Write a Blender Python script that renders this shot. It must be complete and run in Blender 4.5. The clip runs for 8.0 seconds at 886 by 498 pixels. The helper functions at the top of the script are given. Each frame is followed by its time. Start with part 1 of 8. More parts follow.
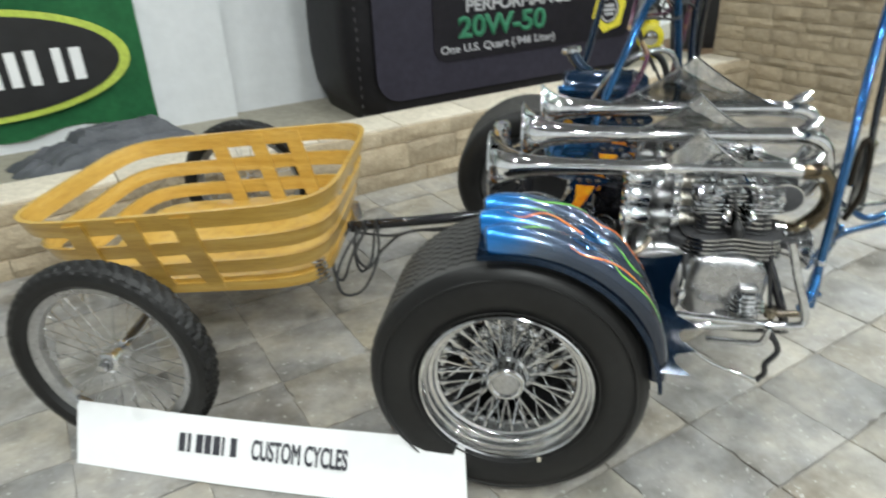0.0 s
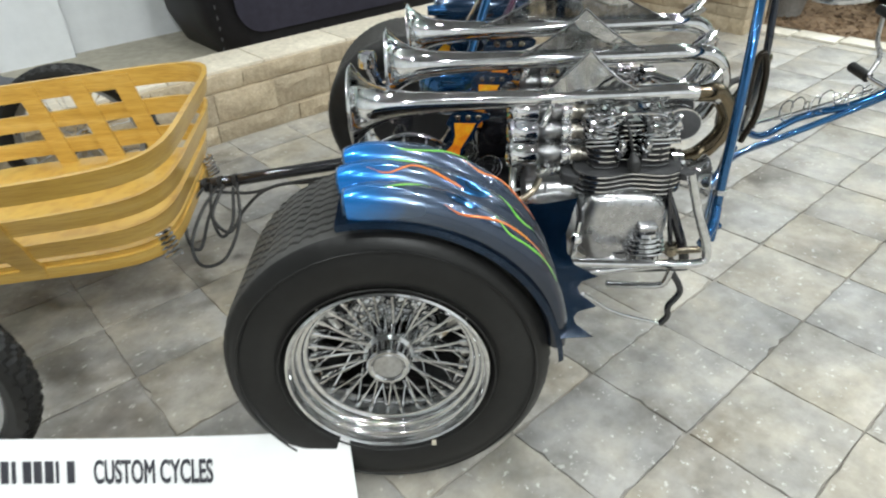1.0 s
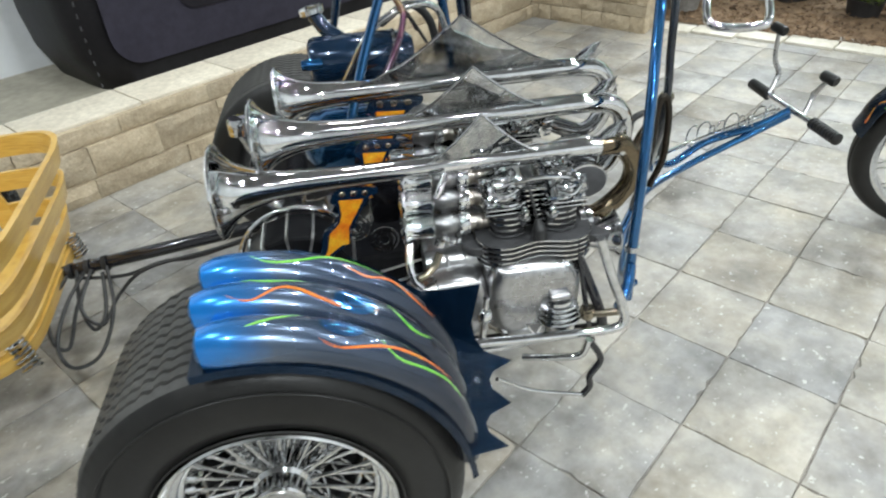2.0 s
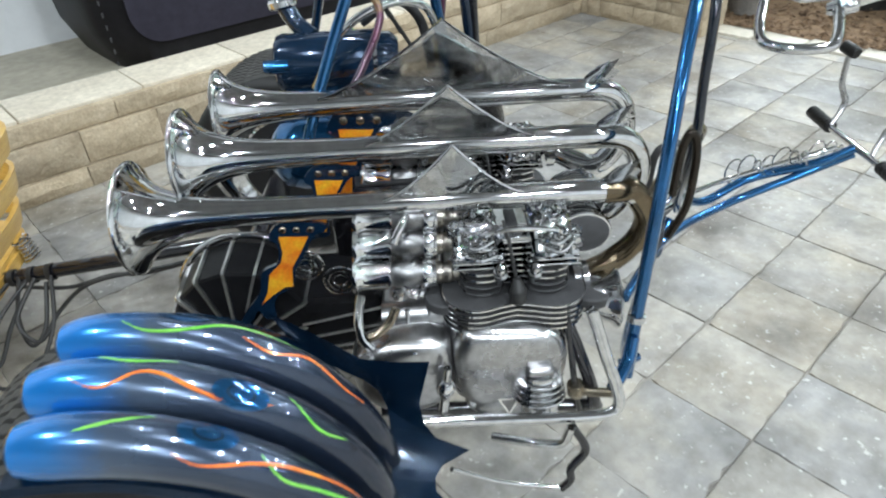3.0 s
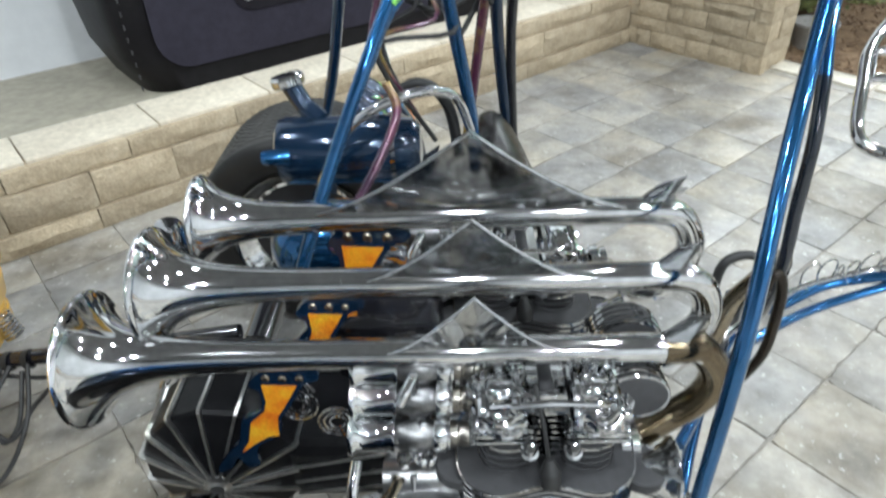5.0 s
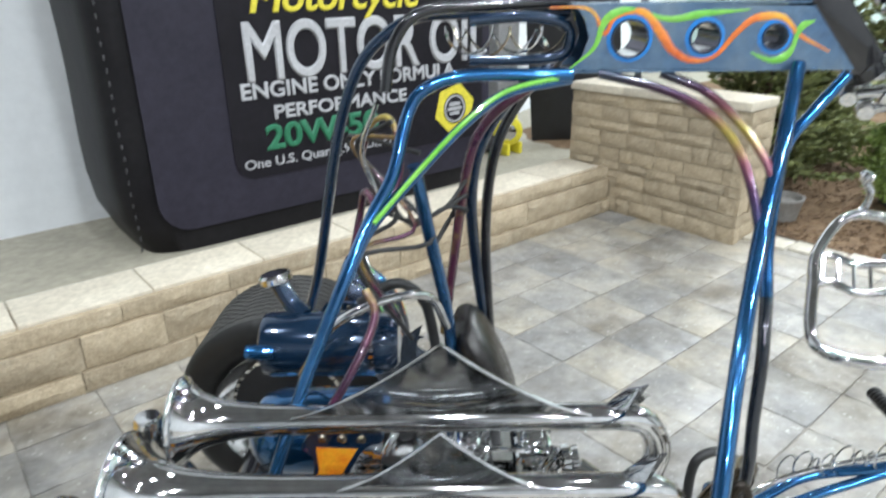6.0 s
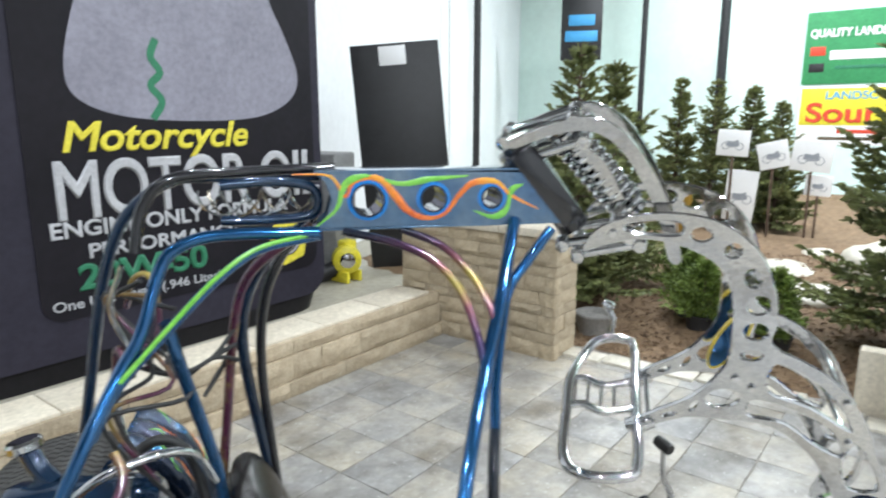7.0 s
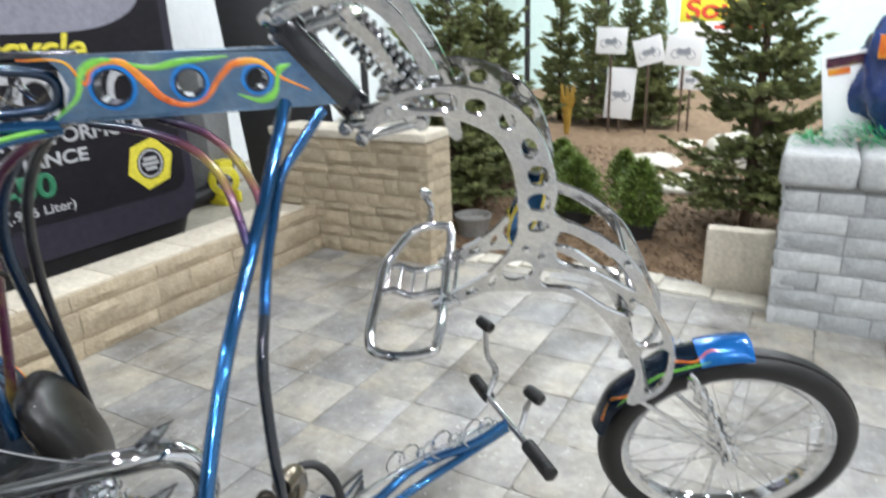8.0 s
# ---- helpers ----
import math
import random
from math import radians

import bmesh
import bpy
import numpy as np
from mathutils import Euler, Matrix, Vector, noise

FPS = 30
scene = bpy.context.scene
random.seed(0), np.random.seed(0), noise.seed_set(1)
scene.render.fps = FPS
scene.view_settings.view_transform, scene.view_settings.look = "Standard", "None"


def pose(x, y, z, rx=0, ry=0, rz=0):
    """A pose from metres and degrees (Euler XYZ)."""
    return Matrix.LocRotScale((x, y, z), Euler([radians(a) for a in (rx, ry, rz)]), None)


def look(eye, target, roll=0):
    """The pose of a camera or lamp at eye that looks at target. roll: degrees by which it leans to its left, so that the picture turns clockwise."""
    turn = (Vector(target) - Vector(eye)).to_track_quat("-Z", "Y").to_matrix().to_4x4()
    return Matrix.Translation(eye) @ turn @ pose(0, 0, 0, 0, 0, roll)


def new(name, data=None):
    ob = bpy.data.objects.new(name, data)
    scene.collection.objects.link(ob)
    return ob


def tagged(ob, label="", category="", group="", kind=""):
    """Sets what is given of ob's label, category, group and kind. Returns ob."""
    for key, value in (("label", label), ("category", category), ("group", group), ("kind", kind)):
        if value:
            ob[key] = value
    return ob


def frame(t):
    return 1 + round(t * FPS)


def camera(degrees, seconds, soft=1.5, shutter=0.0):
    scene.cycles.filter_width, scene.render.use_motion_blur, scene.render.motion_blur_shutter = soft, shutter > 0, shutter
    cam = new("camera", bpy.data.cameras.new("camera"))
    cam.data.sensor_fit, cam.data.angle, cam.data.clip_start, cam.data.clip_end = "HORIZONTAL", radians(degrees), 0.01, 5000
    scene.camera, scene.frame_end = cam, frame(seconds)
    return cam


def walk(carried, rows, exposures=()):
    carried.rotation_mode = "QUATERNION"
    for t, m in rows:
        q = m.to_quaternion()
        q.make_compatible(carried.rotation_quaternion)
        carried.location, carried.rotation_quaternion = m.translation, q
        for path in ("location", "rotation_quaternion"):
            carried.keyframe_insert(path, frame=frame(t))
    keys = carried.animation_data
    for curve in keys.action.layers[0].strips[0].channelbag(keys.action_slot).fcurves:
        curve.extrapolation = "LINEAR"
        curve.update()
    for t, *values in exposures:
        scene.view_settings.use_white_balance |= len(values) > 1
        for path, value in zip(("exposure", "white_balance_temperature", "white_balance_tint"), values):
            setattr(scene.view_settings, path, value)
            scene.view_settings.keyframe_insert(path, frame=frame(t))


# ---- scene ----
cam = camera(68.3, 8.0, soft=2.1, shutter=0.4)
PATH = [
    (0, (0.792, 0.033, 1.244), (1.699, 1.576, 0.352), -2.2),
    (0.5, (0.88, 0.083, 1.199), (1.908, 1.468, 0.186), -3.2),
    (1, (0.984, 0.187, 1.185), (2.062, 1.474, 0.098), -2.4),
    (1.5, (1.094, 0.284, 1.238), (2.244, 1.481, 0.121), -4.0),
    (2, (1.205, 0.298, 1.262), (2.417, 1.43, 0.143), -3.9),
    (2.2, (1.257, 0.299, 1.259), (2.463, 1.434, 0.138), -3.1),
    (3.3, (1.579, 0.422, 1.212), (2.641, 1.656, 0.051), -3.1),
    (3.5, (1.624, 0.457, 1.212), (2.67, 1.684, 0.028), -3.7),
    (4, (1.688, 0.511, 1.193), (2.7, 1.711, -0.046), -4.5),
    (4.2, (1.706, 0.525, 1.186), (2.695, 1.714, -0.083), -4.5),
    (5.3, (1.708, 0.576, 1.317), (2.768, 1.931, 0.298), -1.7),
    (5.5, (1.711, 0.573, 1.334), (2.797, 1.975, 0.408), -1.9),
    (6, (1.728, 0.547, 1.381), (2.914, 1.974, 0.633), -0.8),
    (6.5, (1.751, 0.486, 1.419), (3.16, 1.794, 0.868), 0.0),
    (7, (1.813, 0.381, 1.442), (3.364, 1.58, 1.047), 0.1),
    (7.5, (1.875, 0.258, 1.42), (3.494, 1.344, 0.977), -0.4),
    (8, (1.952, 0.194, 1.374), (3.592, 1.141, 0.732), -2.1),
]
walk(cam, [(t, look(eye, target, roll)) for t, eye, target, roll in PATH], [(0.0, -0.24, 6430, 9.5), (1.5, -0.14, 6390, 10.5), (2.2, -0.09, 6230, 10.5), (3.5, -0.07, 6030, 11), (4.2, -0.07, 6030, 11), (5.5, 0.02, 6150, 12), (6.5, 0.04, 6130, 13), (7.0, -0.08, 6130, 13), (8.0, -0.14, 6180, 15)])
scene.view_settings.exposure = 0.0

# ---- world and light ----
world = bpy.data.worlds.new("hall_air")
world.use_nodes = True
world.node_tree.nodes["Background"].inputs[0].default_value = (0.85, 0.92, 1.0, 1)
world.node_tree.nodes["Background"].inputs[1].default_value = 0.02
scene.world = world


def high_bay(x, y, z, power, size=0.5):
    """A round high-bay lamp under the hall roof."""
    lamp = bpy.data.lights.new("high_bay_lamp", "AREA")
    lamp.shape, lamp.size, lamp.energy, lamp.color = "DISK", size, power, (0.93, 0.985, 0.97)
    ob = new("high_bay_lamp", lamp)
    ob.matrix_world = pose(x, y, z)
    tagged(ob, "round high-bay lamp hanging under the hall roof", "lamp", "high-bay lamps", "thing")


for x, powers in ((-1.3, (275.0, 214.0, 72.0, 92.0)), (2.8, (150.0, 115.0, 92.0, 40.0)), (7.2, (155.0, 120.0, 100.0, 66.0))):
    for iy, power in enumerate(powers):
        high_bay(x + 0.5 * (iy % 2), -5.2 + 2.6 * iy, 5.6, power, 0.24)
for ix in range(2):
    for iy in range(2):
        high_bay(10.6 + 3.4 * ix, -1.2 + 4.4 * iy + 0.6 * ix, 5.6, 270.0, 0.36)

# ---- materials ----
MATS = {}


def nodes_of(name):
    mat = bpy.data.materials.new(name)
    mat.use_nodes = True
    nt = mat.node_tree
    return mat, nt, nt.nodes["Principled BSDF"]


def link(nt, a, b):
    nt.links.new(a, b)


def noise_node(nt, scale, detail=6.0, rough=0.6, coord="Object"):
    tc = nt.nodes.new("ShaderNodeTexCoord")
    n = nt.nodes.new("ShaderNodeTexNoise")
    n.inputs["Scale"].default_value, n.inputs["Detail"].default_value, n.inputs["Roughness"].default_value = scale, detail, rough
    link(nt, tc.outputs[coord], n.inputs["Vector"])
    return n


def ramp(nt, src, stops):
    r = nt.nodes.new("ShaderNodeValToRGB")
    while len(r.color_ramp.elements) < len(stops):
        r.color_ramp.elements.new(0.5)
    for e, (p, c) in zip(r.color_ramp.elements, stops):
        e.position, e.color = p, (*c, 1)
    link(nt, src, r.inputs[0])
    return r


def bump(nt, bsdf, src, strength, dist):
    b = nt.nodes.new("ShaderNodeBump")
    b.inputs["Strength"].default_value, b.inputs["Distance"].default_value = strength, dist
    link(nt, src, b.inputs["Height"])
    link(nt, b.outputs[0], bsdf.inputs["Normal"])


def mix(nt, kind, fac, a, b):
    m = nt.nodes.new("ShaderNodeMix")
    m.data_type, m.blend_type = "RGBA", kind
    for slot, v in ((0, fac), (6, a), (7, b)):
        if isinstance(v, (int, float)):
            m.inputs[slot].default_value = v
        elif isinstance(v, tuple):
            m.inputs[slot].default_value = (*v, 1)
        else:
            link(nt, v, m.inputs[slot])
    return m.outputs[2]


def surface(name, c1, c2, scale=8.0, rough=0.6, metal=0.0, coat=0.0, bump_d=0.0, bump_scale=60.0, c3=None, rough2=None, spec=0.5, island=0.0, obrand=0.0, grain_k=0.15):
    """A two-scale procedural surface: broad patches, fine grain, relief; island / obrand vary brightness by piece."""
    mat, nt, b = nodes_of(name)
    n1, n2 = noise_node(nt, scale), noise_node(nt, scale * 9.0, 4.0)
    stops = [(0.3, c1), (0.7, c2)] if c3 is None else [(0.25, c1), (0.5, c2), (0.75, c3)]
    col = ramp(nt, n1.outputs[0], stops).outputs[0]
    grain = ramp(nt, n2.outputs[0], [(0.3, (1 - grain_k * 1.2,) * 3), (0.7, (1 + grain_k * 0.8,) * 3)]).outputs[0]
    col = mix(nt, "MULTIPLY", 1.0, col, grain)
    if island or obrand:
        if obrand:
            src = nt.nodes.new("ShaderNodeObjectInfo").outputs["Random"]
        else:
            src = nt.nodes.new("ShaderNodeNewGeometry").outputs["Random Per Island"]
        k = island or obrand
        var = ramp(nt, src, [(0.0, (1 - k, 1 - k, 1 - k)), (1.0, (1 + k, 1 + k * 0.95, 1 + k * 0.85))]).outputs[0]
        col = mix(nt, "MULTIPLY", 1.0, col, var)
    link(nt, col, b.inputs["Base Color"])
    b.inputs["Metallic"].default_value, b.inputs["Specular IOR Level"].default_value = metal, spec
    r2 = rough * 1.25 if rough2 is None else rough2
    mr = nt.nodes.new("ShaderNodeMapRange")
    mr.inputs[3].default_value, mr.inputs[4].default_value = rough, min(r2, 1.0)
    link(nt, n1.outputs[0], mr.inputs[0])
    link(nt, mr.outputs[0], b.inputs["Roughness"])
    b.inputs["Coat Weight"].default_value, b.inputs["Coat Roughness"].default_value = coat, 0.04
    if bump_d:
        bump(nt, b, noise_node(nt, bump_scale, 5.0).outputs[0], 0.8, bump_d)
    MATS[name] = mat
    return mat


chrome = surface("chrome", (0.72, 0.73, 0.745), (0.8, 0.803, 0.81), 6, 0.03, 1.0, rough2=0.08)
wheel_chrome = surface("bright_wheel_chrome", (0.78, 0.785, 0.79), (0.86, 0.86, 0.865), 9, 0.05, 1.0, rough2=0.14)
brushed = surface("polished_aluminium", (0.5, 0.5, 0.51), (0.66, 0.66, 0.66), 14, 0.2, 1.0, rough2=0.38, bump_d=0.0004, bump_scale=90)
plate_metal = surface("polished_plate_aluminium", (0.58, 0.58, 0.59), (0.72, 0.72, 0.72), 16, 0.04, 1.0, rough2=0.13, bump_d=0.003, bump_scale=9)
steel = surface("burnt_steel", (0.2, 0.16, 0.11), (0.42, 0.37, 0.29), 9, 0.18, 1.0, rough2=0.3)
black_fin = surface("black_stove_enamel", (0.01, 0.01, 0.011), (0.018, 0.018, 0.02), 12, 0.4, rough2=0.56, bump_d=0.0003, bump_scale=300)
black_gloss = surface("black_gloss_paint", (0.008, 0.008, 0.01), (0.016, 0.016, 0.02), 6, 0.12, coat=0.7)
rubber = surface("tyre_rubber", (0.009, 0.0088, 0.0086), (0.018, 0.0176, 0.017), 5, 0.3, rough2=0.55, bump_d=0.0004, bump_scale=160, spec=0.35)
# paler tread: the overhead light it catches is put into its colour
tread_rubber = surface("lit_tread_rubber", (0.04, 0.039, 0.037), (0.07, 0.068, 0.064), 11, 0.55, rough2=0.8, bump_d=0.0006, bump_scale=120)
leather = surface("black_leather", (0.009, 0.008, 0.008), (0.02, 0.018, 0.016), 9, 0.24, bump_d=0.0012, bump_scale=140)
blue_paint = surface("candy_blue_paint", (0.012, 0.092, 0.245), (0.025, 0.15, 0.36), 4, 0.1, metal=0.85, coat=1.0)
navy_paint = surface("midnight_blue_paint", (0.004, 0.017, 0.042), (0.008, 0.034, 0.082), 5, 0.14, metal=0.4, coat=1.0)
ring_blue = surface("bright_ring_blue", (0.008, 0.19, 0.62), (0.014, 0.26, 0.75), 20, 0.2, metal=0.3, coat=1.0)
airbrush = surface("airbrushed_steel_blue", (0.02, 0.085, 0.22), (0.09, 0.17, 0.28), 9, 0.2, metal=0.5, coat=1.0, c3=(0.2, 0.27, 0.34))
near_black = surface("near_black_paint", (0.003, 0.006, 0.012), (0.006, 0.012, 0.026), 5, 0.14, metal=0.2, coat=1.0)
orange_flame = surface("orange_flame_paint", (0.55, 0.05, 0.01), (0.8, 0.2, 0.015), 13, 0.25, coat=1.0, c3=(0.85, 0.5, 0.03))
green_flame = surface("green_flame_paint", (0.12, 0.5, 0.04), (0.25, 0.6, 0.08), 18, 0.25, coat=1.0)
purple_fade = surface("purple_fade_paint", (0.02, 0.012, 0.03), (0.09, 0.02, 0.05), 7, 0.2, metal=0.3, coat=1.0, c3=(0.45, 0.36, 0.06))
white_board = surface("white_card", (0.9, 0.9, 0.9), (0.92, 0.92, 0.92), 3, 0.5, grain_k=0.015)
ink = surface("dark_ink", (0.03, 0.03, 0.04), (0.05, 0.05, 0.06), 30, 0.6)
dark_hose = surface("browned_dark_hose", (0.012, 0.01, 0.008), (0.035, 0.026, 0.017), 14, 0.2, metal=0.5)
cable_black = surface("black_cable", (0.012, 0.012, 0.012), (0.02, 0.02, 0.02), 20, 0.45)


def fender_paint():
    """Gunmetal pearl that fades to bright blue at the tail of each pipe."""
    mat, nt, b = nodes_of("fender_fade_paint")
    tc = nt.nodes.new("ShaderNodeTexCoord")
    sx = nt.nodes.new("ShaderNodeSeparateXYZ")
    link(nt, tc.outputs["Object"], sx.inputs[0])
    n = noise_node(nt, 14)
    add = nt.nodes.new("ShaderNodeMath")
    add.operation = "MULTIPLY_ADD"
    add.inputs[1].default_value = 0.09
    link(nt, n.outputs[0], add.inputs[0])
    link(nt, sx.outputs[0], add.inputs[2])
    c = ramp(nt, add.outputs[0], [(0.0, (0.015, 0.24, 0.75)), (0.05, (0.03, 0.19, 0.52)), (0.11, (0.085, 0.12, 0.18)), (0.19, (0.04, 0.06, 0.1)), (0.34, (0.012, 0.02, 0.04))])
    link(nt, c.outputs[0], b.inputs["Base Color"])
    b.inputs["Metallic"].default_value, b.inputs["Roughness"].default_value = 0.6, 0.24
    b.inputs["Coat Weight"].default_value, b.inputs["Coat Roughness"].default_value = 1.0, 0.03
    return mat


fender_mat = fender_paint()


def fade_along_height(name, stops):
    """Candy paint that changes its hue with the height on the frame."""
    mat, nt, b = nodes_of(name)
    tc = nt.nodes.new("ShaderNodeTexCoord")
    sx = nt.nodes.new("ShaderNodeSeparateXYZ")
    link(nt, tc.outputs["Object"], sx.inputs[0])
    n = noise_node(nt, 30)
    add = nt.nodes.new("ShaderNodeMath")
    add.operation = "MULTIPLY_ADD"
    add.inputs[1].default_value = 0.02
    link(nt, n.outputs[0], add.inputs[0])
    link(nt, sx.outputs[2], add.inputs[2])
    mr = nt.nodes.new("ShaderNodeMapRange")
    mr.inputs[1].default_value, mr.inputs[2].default_value = 1.0, 1.3
    link(nt, add.outputs[0], mr.inputs[0])
    link(nt, ramp(nt, mr.outputs[0], stops).outputs[0], b.inputs["Base Color"])
    b.inputs["Metallic"].default_value, b.inputs["Roughness"].default_value = 0.4, 0.2
    b.inputs["Coat Weight"].default_value = 1.0
    return mat


gold_fade = fade_along_height("navy_purple_gold_fade", [(0.2, (0.015, 0.04, 0.12)), (0.38, (0.06, 0.018, 0.07)), (0.5, (0.2, 0.06, 0.08)), (0.62, (0.36, 0.28, 0.05)), (0.71, (0.2, 0.07, 0.08)), (0.79, (0.05, 0.012, 0.045)), (0.86, (0.006, 0.01, 0.025))])
grey_enamel = surface("matt_dark_enamel", (0.032, 0.032, 0.034), (0.05, 0.05, 0.053), 10, 0.5, rough2=0.68, bump_d=0.0003, bump_scale=260)
polished = surface("polished_casting", (0.42, 0.42, 0.43), (0.6, 0.6, 0.605), 9, 0.2, 1.0, rough2=0.36, bump_d=0.0012, bump_scale=9)
rib_metal = surface("bright_rib_edge", (0.62, 0.62, 0.6), (0.76, 0.76, 0.74), 14, 0.25, 1.0, rough2=0.4)
cast_grey = surface("grey_casting", (0.16, 0.16, 0.165), (0.34, 0.34, 0.345), 30, 0.25, 1.0, rough2=0.45, bump_d=0.0005, bump_scale=120)
diff_black = surface("black_casting", (0.005, 0.005, 0.006), (0.01, 0.01, 0.011), 9, 0.22, rough2=0.38, bump_d=0.0004, bump_scale=150, spec=0.16)
sleeve_mat = surface("dull_metal_sleeve", (0.26, 0.24, 0.21), (0.46, 0.43, 0.39), 18, 0.25, 1.0)
bend_brown = surface("heat_browned_chrome", (0.1, 0.075, 0.05), (0.26, 0.21, 0.14), 7, 0.14, 1.0, rough2=0.26)
inlay_mat = surface("flame_inlay_paint", (0.62, 0.06, 0.01), (0.82, 0.3, 0.015), 26, 0.2, coat=1.0, c3=(0.84, 0.55, 0.03))


def oak():
    """Varnished bent oak with stretched grain."""
    mat, nt, b = nodes_of("varnished_oak")
    tc = nt.nodes.new("ShaderNodeTexCoord")
    mp = nt.nodes.new("ShaderNodeMapping")
    mp.inputs["Scale"].default_value = (0.6, 0.6, 9.0)
    link(nt, tc.outputs["Object"], mp.inputs[0])
    n1, n2 = nt.nodes.new("ShaderNodeTexNoise"), nt.nodes.new("ShaderNodeTexNoise")
    for n, s in ((n1, 5.0), (n2, 38.0)):
        n.inputs["Scale"].default_value, n.inputs["Detail"].default_value = s, 8.0
        link(nt, mp.outputs[0], n.inputs["Vector"])
    c = ramp(nt, n1.outputs[0], [(0.3, (0.5, 0.29, 0.045)), (0.55, (0.6, 0.37, 0.075)), (0.75, (0.66, 0.44, 0.12))]).outputs[0]
    g = ramp(nt, n2.outputs[0], [(0.38, (0.78, 0.7, 0.58)), (0.52, (1.03, 1.03, 1.03))]).outputs[0]
    link(nt, mix(nt, "MULTIPLY", 0.6, c, g), b.inputs["Base Color"])
    b.inputs["Roughness"].default_value, b.inputs["Coat Weight"].default_value, b.inputs["Coat Roughness"].default_value = 0.4, 0.6, 0.12
    bump(nt, b, n2.outputs[0], 0.3, 0.001)
    return mat


oak_mat = oak()


def paver_mat(name, tones, speck=1.0, loose=True):
    """Tumbled concrete paver: each stone its own mix of blue-grey, beige and charcoal, with pale flecks."""
    mat, nt, b = nodes_of(name)
    geo = nt.nodes.new("ShaderNodeNewGeometry")
    rand = nt.nodes.new("ShaderNodeObjectInfo").outputs["Random"] if loose else geo.outputs["Random Per Island"]
    rnd3 = nt.nodes.new("ShaderNodeCombineXYZ")
    for k, f in enumerate((37.0, 23.0, 51.0)):
        mul = nt.nodes.new("ShaderNodeMath")
        mul.operation = "MULTIPLY"
        mul.inputs[1].default_value = f
        link(nt, rand, mul.inputs[0])
        link(nt, mul.outputs[0], rnd3.inputs[k])
    off = nt.nodes.new("ShaderNodeVectorMath")
    link(nt, geo.outputs["Position"], off.inputs[0])
    link(nt, rnd3.outputs[0], off.inputs[1])
    pos = off.outputs[0]

    def tex(scale, detail=6.0, rough=0.6):
        n = nt.nodes.new("ShaderNodeTexNoise")
        n.inputs["Scale"].default_value, n.inputs["Detail"].default_value, n.inputs["Roughness"].default_value = scale, detail, rough
        link(nt, pos, n.inputs["Vector"])
        return n.outputs[0]
    shift = nt.nodes.new("ShaderNodeMath")
    shift.operation = "MULTIPLY_ADD"
    shift.inputs[1].default_value, shift.inputs[2].default_value = 0.1, -0.05
    link(nt, rand, shift.inputs[0])
    add = nt.nodes.new("ShaderNodeMath")
    link(nt, tex(3.6, 5.0), add.inputs[0])
    link(nt, shift.outputs[0], add.inputs[1])
    col = ramp(nt, add.outputs[0], tones).outputs[0]
    if speck:
        cast = ramp(nt, rand, [(0.0, (0.92, 0.93, 0.95)), (0.3, (0.99, 1.0, 1.015)), (0.55, (1.02, 1.0, 0.97)), (0.8, (1.06, 1.04, 0.99)), (1.0, (0.95, 0.953, 0.96))]).outputs[0]
        col = mix(nt, "MULTIPLY", 1.0, col, cast)
    stain = ramp(nt, tex(8.0, 4.0), [(0.32, (0.72, 0.72, 0.71)), (0.55, (1.04, 1.04, 1.04))]).outputs[0]
    col = mix(nt, "MULTIPLY", 0.85 if speck else 0.4, col, stain)
    if speck:
        broad = nt.nodes.new("ShaderNodeTexNoise")
        broad.inputs["Scale"].default_value, broad.inputs["Detail"].default_value, broad.inputs["Roughness"].default_value = 2.3, 7.0, 0.62
        link(nt, geo.outputs["Position"], broad.inputs["Vector"])
        soil = ramp(nt, broad.outputs[0], [(0.34, (0.56, 0.525, 0.475)), (0.43, (0.82, 0.8, 0.765)), (0.5, (0.98, 0.975, 0.96)), (0.57, (1.07, 1.045, 0.985)), (0.7, (1.18, 1.17, 1.15))]).outputs[0]
        col = mix(nt, "MULTIPLY", 1.0, col, soil)
    dirt = ramp(nt, tex(30.0), [(0.3, (0.84, 0.835, 0.82)), (0.62, (1.06, 1.06, 1.06))]).outputs[0]
    col = mix(nt, "MULTIPLY", 1.0, col, dirt)
    fl = ramp(nt, tex(52.0, 2.0), [(0.64, (0, 0, 0)), (0.74, (0.6, 0.6, 0.6))]).outputs[0]
    col = mix(nt, "MIX", fl, col, (0.66, 0.65, 0.61)) if speck else col
    link(nt, col, b.inputs["Base Color"])
    b.inputs["Roughness"].default_value = 0.47
    bump(nt, b, tex(70.0), 0.5, 0.0012)
    return mat


paver = paver_mat("tumbled_paver", [(0.3, (0.25, 0.245, 0.24)), (0.44, (0.312, 0.303, 0.293)), (0.54, (0.355, 0.34, 0.315)), (0.7, (0.385, 0.355, 0.305))])
far_paver = paver_mat("tumbled_paver_far", [(0.3, (0.25, 0.245, 0.24)), (0.44, (0.312, 0.303, 0.293)), (0.54, (0.355, 0.34, 0.315)), (0.7, (0.385, 0.355, 0.305))], 1.0, False)
edging = paver_mat("cream_edging_stone", [(0.2, (0.5, 0.46, 0.38)), (0.5, (0.6, 0.56, 0.47)), (0.8, (0.66, 0.62, 0.54))], 0)
joint_sand = surface("joint_sand", (0.19, 0.176, 0.158), (0.38, 0.355, 0.315), 5, 0.9, bump_d=0.002)
tan_block = surface("tan_split_block", (0.32, 0.255, 0.172), (0.44, 0.36, 0.25), 11, 0.9, bump_d=0.018, bump_scale=30, c3=(0.53, 0.45, 0.33), obrand=0.12)
